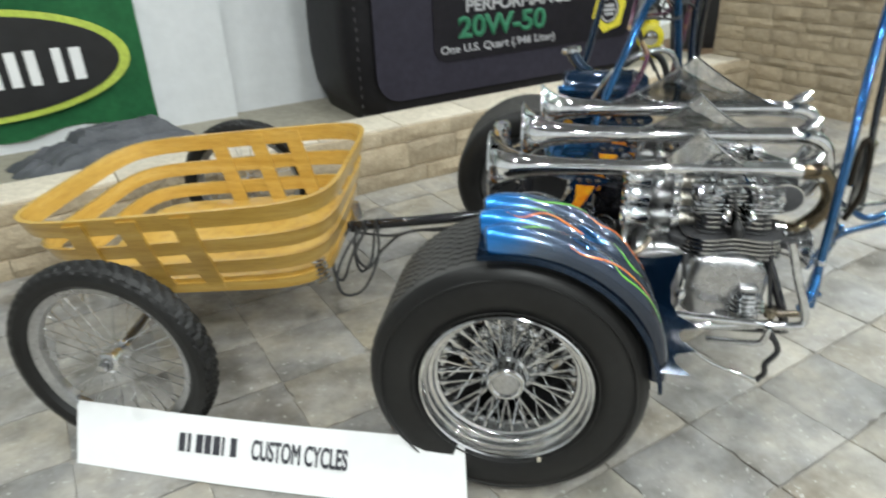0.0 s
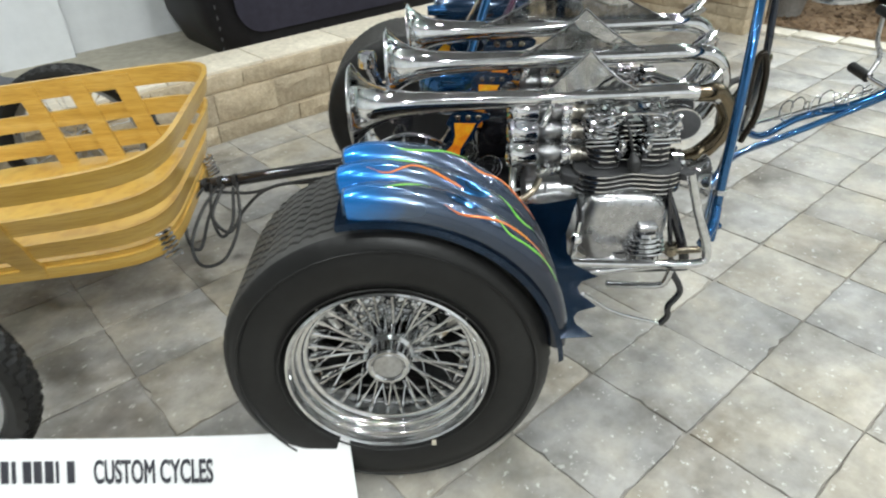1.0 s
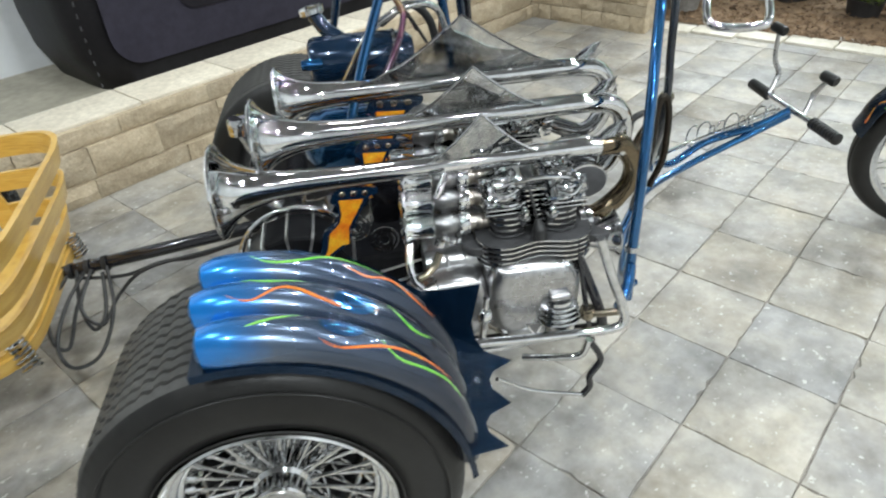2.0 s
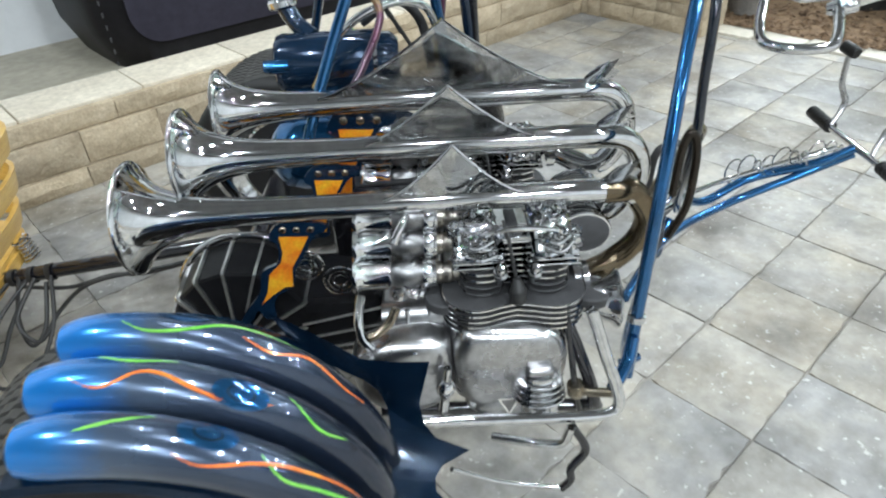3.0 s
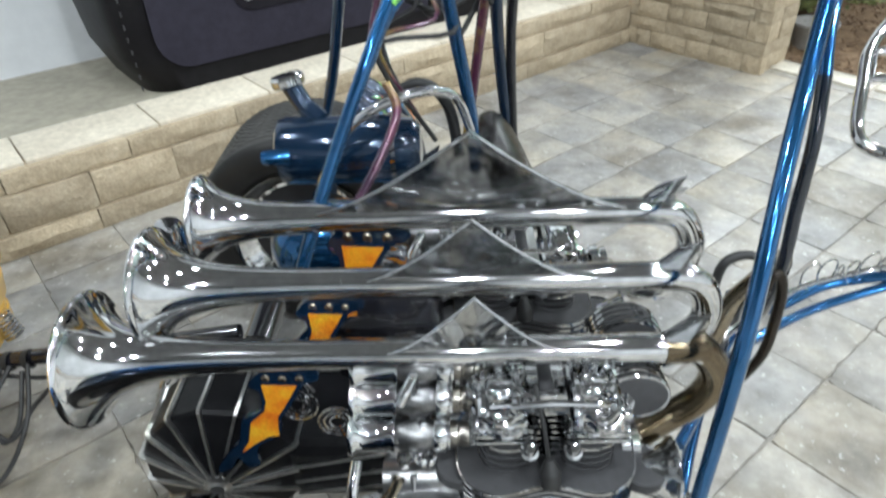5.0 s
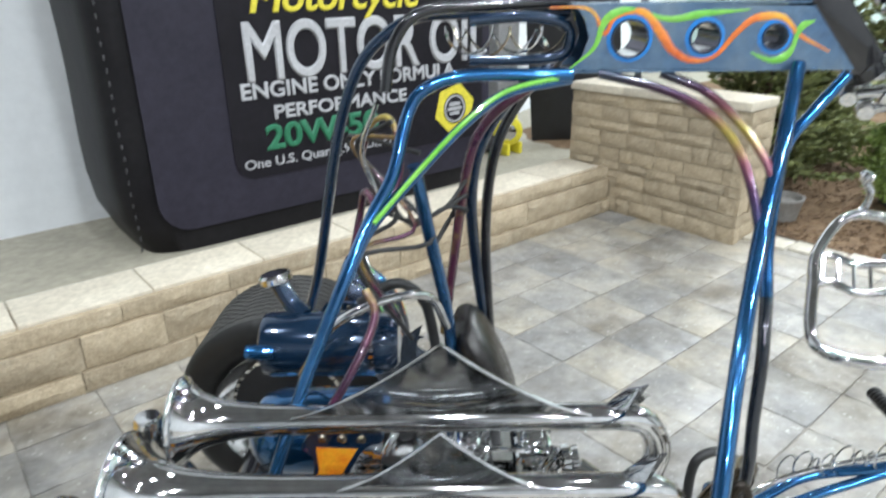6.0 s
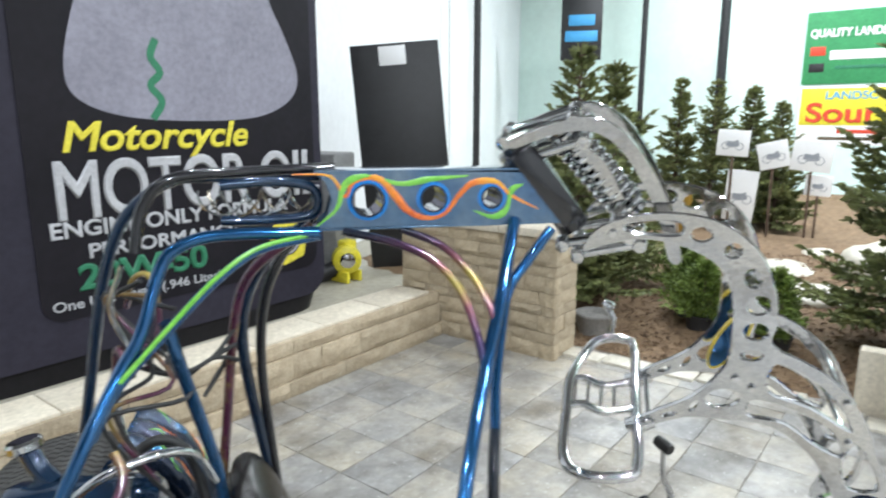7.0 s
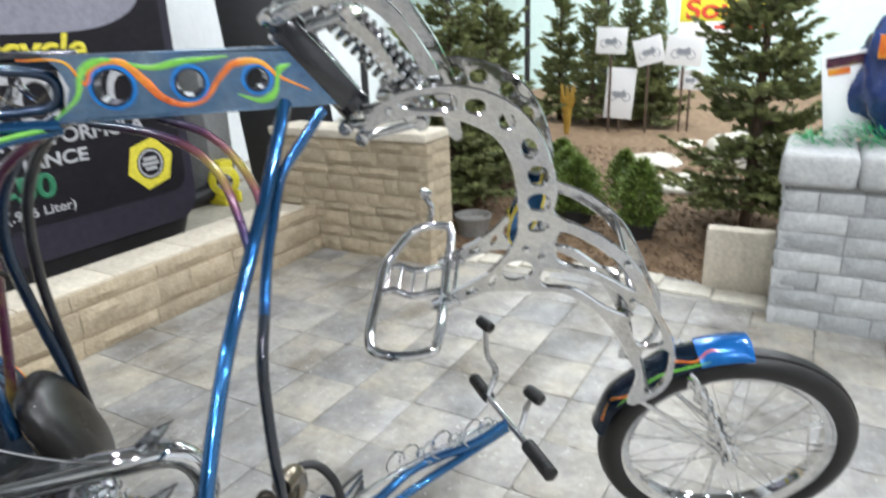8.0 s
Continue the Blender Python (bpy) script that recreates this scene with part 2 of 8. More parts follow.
tan_joint = surface("tan_joint", (0.28, 0.23, 0.16), (0.38, 0.32, 0.23), 20, 0.95)
grey_joint = surface("grey_joint", (0.2, 0.2, 0.195), (0.28, 0.28, 0.27), 20, 0.95)
cap_stone = surface("cream_cap_stone", (0.56, 0.5, 0.4), (0.66, 0.6, 0.49), 5, 0.8, bump_d=0.0015, bump_scale=80, obrand=0.06)
grey_block = surface("grey_tumbled_block", (0.33, 0.34, 0.35), (0.45, 0.46, 0.465), 7, 0.85, bump_d=0.006, bump_scale=40, c3=(0.56, 0.56, 0.55), obrand=0.24)
concrete = surface("smooth_concrete", (0.31, 0.288, 0.228), (0.405, 0.375, 0.3), 2.2, 0.5, bump_d=0.0008)
white_wall = surface("white_painted_block", (0.74, 0.76, 0.78), (0.8, 0.82, 0.84), 1.2, 0.6, bump_d=0.001, bump_scale=30, grain_k=0.04)
dim_wall = surface("grey_unseen_wall", (0.54, 0.55, 0.56), (0.63, 0.64, 0.65), 0.8, 0.7, grain_k=0.1)
# the greenish lamp light on the east wall is put into its colour
green_lit_wall = surface("green_lit_hall_wall", (0.62, 0.78, 0.72), (0.7, 0.84, 0.79), 0.6, 0.7, grain_k=0.04)
dark_roof = surface("grey_hall_roof", (0.17, 0.173, 0.18), (0.24, 0.243, 0.25), 1.0, 0.8)
vinyl_black = surface("black_vinyl", (0.009, 0.008, 0.01), (0.016, 0.015, 0.017), 4, 0.45, bump_d=0.004, bump_scale=7, spec=0.2)
vinyl_purple = surface("purple_grey_vinyl", (0.026, 0.024, 0.036), (0.035, 0.032, 0.047), 3, 0.5, bump_d=0.004, bump_scale=6, spec=0.2)
vinyl_seam = surface("dark_seam_thread", (0.03, 0.03, 0.033), (0.06, 0.06, 0.065), 9, 0.4)
vinyl_panel = surface("charcoal_vinyl_panel", (0.009, 0.008, 0.011), (0.015, 0.013, 0.018), 3, 0.5, bump_d=0.003, bump_scale=6, spec=0.2)
mulch_mat = surface("bark_mulch", (0.1, 0.06, 0.032), (0.19, 0.122, 0.068), 14, 0.9, bump_d=0.012, bump_scale=40, c3=(0.28, 0.188, 0.11))
chip_mat = surface("bark_chips", (0.085, 0.052, 0.03), (0.24, 0.16, 0.095), 9, 0.9, island=0.4)
needle = surface("spruce_needles", (0.13, 0.165, 0.06), (0.28, 0.3, 0.12), 5, 0.6, island=0.45)
leaf = surface("boxwood_leaves", (0.085, 0.14, 0.028), (0.22, 0.3, 0.06), 8, 0.55, island=0.45)
bark = surface("tree_bark", (0.09, 0.06, 0.04), (0.16, 0.11, 0.08), 20, 0.9, bump_d=0.004)

# ---- building tools ----
TRIKE = pose(2.005, 1.593, 0, 0, 0, -40)


def finish(bm, name, mat, angle=38):
    bmesh.ops.recalc_face_normals(bm, faces=bm.faces[:])
    me = bpy.data.meshes.new(name)
    bm.to_mesh(me)
    bm.free()
    me.materials.append(mat)
    me.shade_smooth()
    me.set_sharp_from_angle(angle=radians(angle))
    return me


OFFSET = {}


def thing(name, label, category, m, group=""):
    """An Empty at the thing's base, at the pose m."""
    ob = new(name)
    ob.empty_display_size = 0.1
    ob.matrix_world = m
    return tagged(ob, label, category, group, "thing")


def part(name, bm, mat, parent, label="", at=None, angle=38):
    """Links a bmesh as one mesh object under a thing or a part."""
    ob = new(name, finish(bm, name, mat, angle))
    ob.parent = parent
    ob.location = OFFSET.get(parent, (0, 0, 0)) if at is None else at
    if label:
        ob["label"] = label
    return ob


def share(name, me, parent, m):
    """Another object on a mesh that alike pieces share."""
    ob = new(name, me)
    ob.parent = parent
    ob.matrix_local = m
    return ob


def solo(name, bm, mat, label, category, group="", kind="thing", m=None, angle=38):
    ob = new(name, finish(bm, name, mat, angle))
    if m is not None:
        ob.matrix_world = m
    return tagged(ob, label, category, group, kind)


def spline(pts, k=6, closed=False):
    """Catmull-Rom through the points."""
    p = [Vector(q) for q in pts]
    n, out = len(p), []
    if n == 2 and not closed:
        return p
    for i in range(n if closed else n - 1):
        if closed:
            a, b, c, d = p[i - 1], p[i], p[(i + 1) % n], p[(i + 2) % n]
        else:
            b, c = p[i], p[i + 1]
            a = p[i - 1] if i else b * 2 - c
            d = p[i + 2] if i + 2 < n else c * 2 - b
        for s in range(k):
            t = s / k
            out.append(0.5 * (2 * b + (c - a) * t + (2 * a - 5 * b + 4 * c - d) * t * t + (3 * b - a - 3 * c + d) * t ** 3))
    if not closed:
        out.append(p[-1])
    return out


def tube(bm, pts, r, n=10, k=6, closed=False, flat=1.0, caps=True, raw=False):
    """A round bar along a smooth line; r is one radius or one for each given point."""
    line = [Vector(q) for q in pts] if raw else spline(pts, k, closed)
    m = len(line)
    if isinstance(r, (int, float)):
        rad = [r] * m
    else:
        rad = [float(np.interp(i / (m - 1), np.linspace(0, 1, len(r)), r)) for i in range(m)]
    rings, up = [], None
    for i, p in enumerate(line):
        if closed:
            t = line[(i + 1) % m] - line[i - 1]
        else:
            t = line[min(i + 1, m - 1)] - line[max(i - 1, 0)]
        t.normalize()
        if up is None:
            up = Vector((0, 0, 1)) if abs(t.z) < 0.9 else Vector((0, 1, 0))
        up = (up - t * up.dot(t)).normalized()
        side = t.cross(up)
        rings.append([bm.verts.new(p + rad[i] * (math.cos(2 * math.pi * j / n) * side + flat * math.sin(2 * math.pi * j / n) * up)) for j in range(n)])
    for i in range(m if closed else m - 1):
        a, b = rings[i], rings[(i + 1) % m]
        for j in range(n):
            bm.faces.new((a[j], a[(j + 1) % n], b[(j + 1) % n], b[j]))
    if caps and not closed:
        bm.faces.new(rings[0][::-1])
        bm.faces.new(rings[-1])
    return bm


def lathe(bm, prof, m, n=32, closed=False):
    """Turns a profile of (radius, height) round the z axis of the pose m."""
    rings = []
    for r, h in prof:
        if r < 1e-5:
            rings.append([bm.verts.new(m @ Vector((0, 0, h)))])
        else:
            rings.append([bm.verts.new(m @ Vector((r * math.cos(2 * math.pi * j / n), r * math.sin(2 * math.pi * j / n), h))) for j in range(n)])
    pairs = list(zip(rings, rings[1:]))
    if closed:
        pairs.append((rings[-1], rings[0]))
    for a, b in pairs:
        for j in range(n):
            q = [a[j % len(a)], a[(j + 1) % len(a)], b[(j + 1) % len(b)], b[j % len(b)]]
            q = [v for i, v in enumerate(q) if v not in q[:i]]
            if len(q) > 2:
                bm.faces.new(q)
    return bm


def stack(bm, loops):
    """One closed skin through 2D loops of equal length, given as (height, loop)."""
    rings = [[bm.verts.new((x, y, z)) for x, y in loop] for z, loop in loops]
    n = len(rings[0])
    for a, b in zip(rings, rings[1:]):
        for j in range(n):
            bm.faces.new((a[j], a[(j + 1) % n], b[(j + 1) % n], b[j]))
    bm.faces.new(rings[0][::-1])
    bm.faces.new(rings[-1])
    return bm


def rrect(cx, cy, hx, hy, r=0.01):
    out = []
    for sx, sy, a0 in ((1, 1, 0), (-1, 1, 90), (-1, -1, 180), (1, -1, 270)):
        out += [(cx + sx * (hx - r) + r * math.cos(radians(a0 + t)), cy + sy * (hy - r) + r * math.sin(radians(a0 + t))) for t in (0, 45, 90)]
    return out


def along(p, d):
    """A pose at p whose z axis points along d."""
    return Matrix.Translation(p) @ Vector(d).to_track_quat("Z", "Y").to_matrix().to_4x4()


def box(bm, c, s, bevel=0.0, m=None, seg=2):
    made = bmesh.ops.create_cube(bm, size=1.0)
    vs = made["verts"]
    bmesh.ops.scale(bm, vec=s, verts=vs)
    bmesh.ops.translate(bm, vec=c, verts=vs)
    if bevel:
        es = list({e for v in vs for e in v.link_edges})
        res = bmesh.ops.bevel(bm, geom=es, offset=bevel, segments=seg, profile=0.5, affect="EDGES")
        vs = list({v for f in res["faces"] for v in f.verts} | {v for v in vs if v.is_valid})
    if m is not None:
        bmesh.ops.transform(bm, matrix=m, verts=vs)
    return bm


def plate(bm, outer, holes, thick, m):
    """A flat plate with holes: 2D loops in the xy plane of the pose m, thick along its z."""
    tmp = bmesh.new()
    for loop in (outer, *holes):
        vs = [tmp.verts.new((q[0], q[1], 0)) for q in loop]
        for i in range(len(vs)):
            tmp.edges.new((vs[i - 1], vs[i]))
    bmesh.ops.triangle_fill(tmp, use_beauty=True, use_dissolve=False, edges=tmp.edges[:])
    top = bmesh.ops.extrude_face_region(tmp, geom=tmp.faces[:])
    bmesh.ops.translate(tmp, vec=(0, 0, thick), verts=[g for g in top["geom"] if isinstance(g, bmesh.types.BMVert)])
    bmesh.ops.transform(tmp, matrix=m @ Matrix.Translation((0, 0, -thick / 2)), verts=tmp.verts[:])
    bmesh.ops.recalc_face_normals(tmp, faces=tmp.faces[:])
    me = bpy.data.meshes.new("t")
    tmp.to_mesh(me)
    tmp.free()
    bm.from_mesh(me)
    bpy.data.meshes.remove(me)
    return bm


def close(pts, k=4):
    return [(p.x, p.y) for p in spline([(*q, 0) for q in pts], k, True)]


def ring(cx, cy, r, n=20, ry=None, turn=0.0):
    ry = r if ry is None else ry
    out = []
    for i in range(n):
        a = 2 * math.pi * i / n
        x, y = r * math.cos(a), ry * math.sin(a)
        out.append((cx + x * math.cos(turn) - y * math.sin(turn), cy + x * math.sin(turn) + y * math.cos(turn)))
    return out


def letters(text, size, m, mat, name, parent, bold=0.0, squeeze=1.0, depth=0.0008, label="", shear=0.0):
    """Raised lettering in the built-in font, a mesh for each letter; starts at the pose m, runs along its x."""
    cu = bpy.data.curves.new("t", "FONT")
    cu.body, cu.size, cu.extrude, cu.bevel_depth, cu.bevel_resolution, cu.shear = text, size, depth, bold, 0, shear
    ob = bpy.data.objects.new("t", cu)
    scene.collection.objects.link(ob)
    bpy.context.view_layer.update()
    me = bpy.data.meshes.new_from_object(ob.evaluated_get(bpy.context.evaluated_depsgraph_get()))
    bpy.data.objects.remove(ob)
    me.transform(m @ Matrix.Diagonal((squeeze, 1, 1, 1)))
    # one object a letter: join pieces that stand over one another
    bm = bmesh.new()
    bm.from_mesh(me)
    bpy.data.meshes.remove(me)
    inv = m.inverted()
    left, groups = set(bm.verts), []
    while left:
        todo = [left.pop()]
        island = set(todo)
        while todo:
            for e in todo.pop().link_edges:
                for v in e.verts:
                    if v in left:
                        left.remove(v)
                        island.add(v)
                        todo.append(v)
        xs = [(inv @ v.co).x for v in island]
        groups.append([min(xs), max(xs), island])
    groups.sort(key=lambda g: g[0])
    merged = []
    for g in groups:
        if merged and g[1] <= merged[-1][1] + size * 0.02:
            merged[-1][2] |= g[2]
        else:
            merged.append(g)
    for lo, hi, island in merged:
        keep = bm.copy()
        keep.verts.ensure_lookup_table()
        index = {v.index for v in island}
        bmesh.ops.delete(keep, geom=[v for v in keep.verts if v.index not in index], context="VERTS")
        one = bpy.data.meshes.new(name)
        keep.to_mesh(one)
        keep.free()
        one.materials.append(mat)
        out = new(name, one)
        out.parent = parent
        out.location = OFFSET.get(parent, (0, 0, 0))
        if label:
            out["label"] = label
    bm.free()

# ---- the setting ----
GRID_X, GRID_Y, STEP_X, STEP_Y = 2.05, 0.616, 0.2915, 0.2685

bm = bmesh.new()
bmesh.ops.create_grid(bm, x_segments=2, y_segments=2, size=30)
ground = solo("ground", bm, joint_sand, "sandy bed under the pavers and the hall floor", "ground", kind="structure", m=pose(2, 0, -0.006))


def split_block(name, lx, ly, lz, rough=0.012, nx=5, nz=3, seed=0):
    """A block with a rough split face towards -y and worn edges; its base centre is the origin of the face line."""
    rnd = random.Random(seed)
    bm = bmesh.new()
    front = []
    for j in range(nz + 1):
        row = []
        for i in range(nx + 1):
            edge = i in (0, nx) or j in (0, nz)
            d = rnd.uniform(0.0, 0.008) if edge else -rnd.uniform(0, rough)
            row.append(bm.verts.new((lx * (i / nx - 0.5) + (0 if i in (0, nx) else rnd.uniform(-0.008, 0.008)), d, lz * j / nz + (0 if j in (0, nz) else rnd.uniform(-0.006, 0.006)))))
        front.append(row)
    back = [[bm.verts.new((lx * (i - 0.5), ly, lz * j)) for i in (0, 1)] for j in (0, 1)]
    for j in range(nz):
        for i in range(nx):
            bm.faces.new((front[j][i], front[j][i + 1], front[j + 1][i + 1], front[j + 1][i]))
    bm.faces.new((*front[nz], back[1][1], back[1][0]))
    bm.faces.new((*front[0][::-1], back[0][0], back[0][1]))
    bm.faces.new((back[0][0], *[front[j][0] for j in range(nz + 1)], back[1][0]))
    bm.faces.new((back[0][1], back[1][1], *[front[j][nx] for j in range(nz, -1, -1)]))
    bm.faces.new((back[0][0], back[1][0], back[1][1], back[0][1]))
    return bm


# low retaining wall along the paved yard: a rough base course, a tall course and a cream cap
bm = bmesh.new()
box(bm, (1.0, 3.19, 0.12), (8.4, 0.28, 0.27))
wall_low = solo("wall_low", bm, tan_joint, "low retaining wall of tan split-face blocks with a cream cap", "garden wall", kind="structure")

# hall floor behind it, a little over the yard
HALL = 0.04
bm = bmesh.new()
box(bm, (4.0, 8.32, HALL - 0.04), (22.0, 9.96, 0.08), 0.004)
floor_hall = solo("floor_hall", bm, concrete, "smooth grey concrete floor behind the low wall", "floor", kind="structure")

# block pillar wall across the end of the low wall
bm = bmesh.new()
box(bm, (5.31, 2.74, 0.37), (0.26, 1.14, 0.74))
wall_pillar = solo("wall_pillar", bm, tan_joint, "chest-low tan block wall with a flat cream cap", "garden wall", kind="structure")

# grey pillar at the gate of the bed
bm = bmesh.new()
box(bm, (5.40, -0.16, 0.34), (0.5, 0.84, 0.68))
wall_grey = solo("wall_grey", bm, grey_joint, "square pillar of grey tumbled blocks with pillow caps", "garden wall", kind="structure")

# concrete slab leaning by the pillar
bm = bmesh.new()
box(bm, (5.52, 0.46, 0.15), (0.1, 0.33, 0.36), 0.012)
solo("stone_slab", bm, cap_stone, "rough cream stone slab standing beside the grey pillar", "stone slab")

# planting bed: one heaving sheet of mulch
bm = bmesh.new()
bmesh.ops.create_grid(bm, x_segments=60, y_segments=60, size=0.5)
for v in bm.verts:
    x, y = 5.5 + (v.co.x + 0.5) * 9.5, -3.6 + (v.co.y + 0.5) * 8.6
    far = min(1.0, max(0.0, (x - 5.6) / 3.0))
    z = 0.004 + 0.15 * far + 0.07 * noise.noise((x * 0.7, y * 0.7, 0)) * (0.2 + far) + 0.02 * noise.noise((x * 5, y * 5, 3))
    v.co = (x, y, z)
mulch = solo("mulch_bed", bm, mulch_mat, "planting bed covered with brown bark mulch", "mulch bed", kind="structure", angle=180)

# hall walls and roof
def wall(name, a, b, z0, z1, mat, label, thick=0.2):
    bm = bmesh.new()
    d = Vector((b[0] - a[0], b[1] - a[1], 0))
    box(bm, (d.length / 2, thick / 2, (z0 + z1) / 2), (d.length, thick, z1 - z0))
    return solo(name, bm, mat, label, "wall", kind="structure", m=pose(a[0], a[1], 0, 0, 0, math.degrees(math.atan2(d.y, d.x))))


wall("wall_white", (-8.0, 4.82), (1.93, 4.84), HALL, 6.2, white_wall, "white painted block wall of the hall")
wall("wall_white_bay", (1.93, 4.93), (5.4, 5.02), HALL, 6.2, white_wall, "white painted block wall of the hall")
wall("wall_north", (5.4, 5.02), (16.6, 9.3), HALL, 6.2, white_wall, "white painted hall wall")
wall("wall_east", (16.3, 9.3), (15.9, -8.0), -0.1, 6.2, green_lit_wall, "hall wall tinted pale green like the light on it")
# unseen walls that close the hall; their grey is set for the chrome's reflections
wall("wall_south", (16.0, -8.0), (-8.0, -8.0), -0.1, 6.2, dim_wall, "unseen grey wall that closes the hall")
wall("wall_west", (-8.0, -8.0), (-8.0, 5.1), -0.1, 6.2, dim_wall, "unseen grey wall that closes the hall")
bm = bmesh.new()
box(bm, (4.2, 0.5, 6.25), (25.5, 18.0, 0.1))
solo("ceiling", bm, dark_roof, "grey steel hall roof", "ceiling", kind="structure")

# ---- the trike; x ahead, y to its left, z up, about its own base ----
trike = thing("custom_trike", "long show trike with twin engines, trumpet exhausts and blue flame paint", "trike", TRIKE)
MID = 0.12


def wheel_profile(R, w, rim, grooves):
    """Tyre section as (radius, sideways) from one bead to the other."""
    h = w / 2
    prof = [(rim, -h * 0.8), (rim + 0.012, -h * 0.93), (rim + 0.3 * (R - rim), -h), (rim + 0.62 * (R - rim), -h * 0.985), (R - 0.022, -h * 0.93), (R - 0.006, -h * 0.84)]
    tread = []
    for g in range(grooves):
        c = -h * 0.72 + 1.44 * h * g / max(1, grooves - 1)
        tread += [(R, c - 0.0042), (R - 0.009, c - 0.0028), (R - 0.009, c + 0.0028), (R, c + 0.0042)]
    return prof + tread + [(r, -y) for r, y in prof[::-1]]


def spoke_mesh(length, r, mat=wheel_chrome):
    bm = bmesh.new()
    tube(bm, [(0, 0, 0), (0, 0, length)], r, 6)
    tube(bm, [(0, 0, length - 0.016), (0, 0, length)], r * 1.8, 6)
    return finish(bm, "spoke", mat)


def rear_wheel(side):
    """side -1: the right wheel, +1: the left; a deep-dished rim whose lip stands proud of the hub."""
    c = Vector((0.006, -0.655, 0.314)) if side < 0 else Vector((0.02, 0.64, 0.298))
    m = along(c, (0, side, 0))
    q = m @ Matrix.Translation((0, 0, 0.022))
    bm = bmesh.new()
    lathe(bm, [(0.1915, 0.137), (0.1955, 0.142), (0.1955, 0.146), (0.192, 0.1485), (0.1885, 0.146), (0.1865, 0.139), (0.1855, 0.131), (0.1835, 0.1275), (0.1795, 0.1265), (0.1775, 0.1235), (0.177, 0.116), (0.175, 0.113), (0.169, 0.112), (0.1665, 0.109), (0.166, 0.1), (0.163, 0.097), (0.159, 0.096), (0.1575, 0.092), (0.157, 0.05), (0.155, 0.0), (0.158, -0.11), (0.19, -0.14), (0.198, -0.157)], q, 72)
    rim = part("rear_wheel", bm, wheel_chrome, trike, "chrome wire-spoked car wheel")
    bm = bmesh.new()
    R = 0.314 if side < 0 else 0.298
    prof = wheel_profile(R, 0.312, 0.19, 10)
    rings = []
    t = m @ Matrix.Translation((0, 0, 0.016))
    for r, h in prof:
        row = []
        for k in range(216):
            a = 2 * math.pi * k / 216
            d = 0.0028 if r > R - 0.001 and k % 3 == 0 else 0.0
            z = h + (0.0022 * math.sin(a * 54) if r > R - 0.02 and abs(h) < 0.13 else 0.0)
            row.append(bm.verts.new(t @ Vector(((r - d) * math.cos(a), (r - d) * math.sin(a), z))))
        rings.append(row)
    for p, n in zip(rings, rings[1:]):
        for k in range(216):
            bm.faces.new((p[k], p[(k + 1) % 216], n[(k + 1) % 216], n[k]))
    tyre = part("tyre", bm, rubber, rim, "wide black car tyre with a grooved tread")
    # tread faces get the rubber with the overhead light painted in
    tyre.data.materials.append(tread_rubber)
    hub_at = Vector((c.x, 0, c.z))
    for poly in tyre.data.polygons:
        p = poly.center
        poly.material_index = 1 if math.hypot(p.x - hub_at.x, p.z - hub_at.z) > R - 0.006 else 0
    # raised bands moulded round the sidewall
    for r in (0.205, 0.282):
        bm = bmesh.new()
        tube(bm, [t @ Vector((r * math.cos(a), r * math.sin(a), 0.1545 - 0.03 * max(0.0, r - 0.26))) for a in np.linspace(0, 2 * math.pi, 73)[:-1]], 0.0022, 6, 1, True)
        part("sidewall_band", bm, rubber, rim)
    bm = bmesh.new()
    lathe(bm, [(0.03, 0.142), (0.034, 0.1455), (0.039, 0.1455), (0.0425, 0.142), (0.043, 0.136), (0.043, 0.112), (0.046, 0.109), (0.049, 0.106), (0.049, 0.1), (0.046, 0.096), (0.048, 0.07), (0.054, 0.045), (0.06, 0.038), (0.06, 0.028), (0.056, 0.02), (0.06, -0.02), (0.08, -0.035), (0, -0.04)], m, 36)
    part("hub", bm, chrome, rim, "chrome knock-off hub")
    bm = bmesh.new()
    lathe(bm, [(0, 0.1445), (0.012, 0.1442), (0.016, 0.1432), (0.028, 0.1428), (0.031, 0.139)], m, 28)
    part("hub_disc", bm, brushed, rim, "dull grey hub centre")
    # domed chrome mounting plate with its wheel nuts, deep behind the spokes
    bm = bmesh.new()
    lathe(bm, [(0.05, 0.032), (0.07, 0.036), (0.092, 0.03), (0.1, 0.02), (0.101, 0.0), (0.096, -0.03)], m, 40)
    mount = part("mounting_plate", bm, chrome, rim, "domed chrome mounting plate")
    bm = bmesh.new()
    lathe(bm, [(0, 0.0245), (0.006, 0.0235), (0.009, 0.018), (0.0115, 0.016), (0.0125, 0.0), (0.016, -0.003)], Matrix.Identity(4), 12)
    nut = finish(bm, "wheel_nut", chrome)
    for k in range(5):
        a = 2 * math.pi * (k + 0.25) / 5
        share("wheel_nut", nut, mount, m @ Matrix.Translation((0.077 * math.cos(a), 0.077 * math.sin(a), 0.035)))
    bm = bmesh.new()
    lathe(bm, [(0.06, -0.06), (0.13, -0.065), (0.14, -0.08), (0.15, -0.09), (0, -0.092)], m, 32)
    part("brake_drum", bm, black_fin, rim, "black brake drum")
    for layer, n, (r0, h0), (r1, h1), sw in ((0, 15, (0.047, 0.104), (0.1575, 0.112), 0.16), (1, 15, (0.047, 0.1), (0.1575, 0.108), -0.16), (2, 15, (0.058, 0.034), (0.1575, 0.104), 0.62), (3, 15, (0.058, 0.03), (0.1575, 0.1), -0.62)):
        a0 = Vector((r0, 0, h0))
        a1 = Vector((r1 * math.cos(sw), r1 * math.sin(sw), h1))
        me = spoke_mesh((a1 - a0).length, 0.0027, chrome)
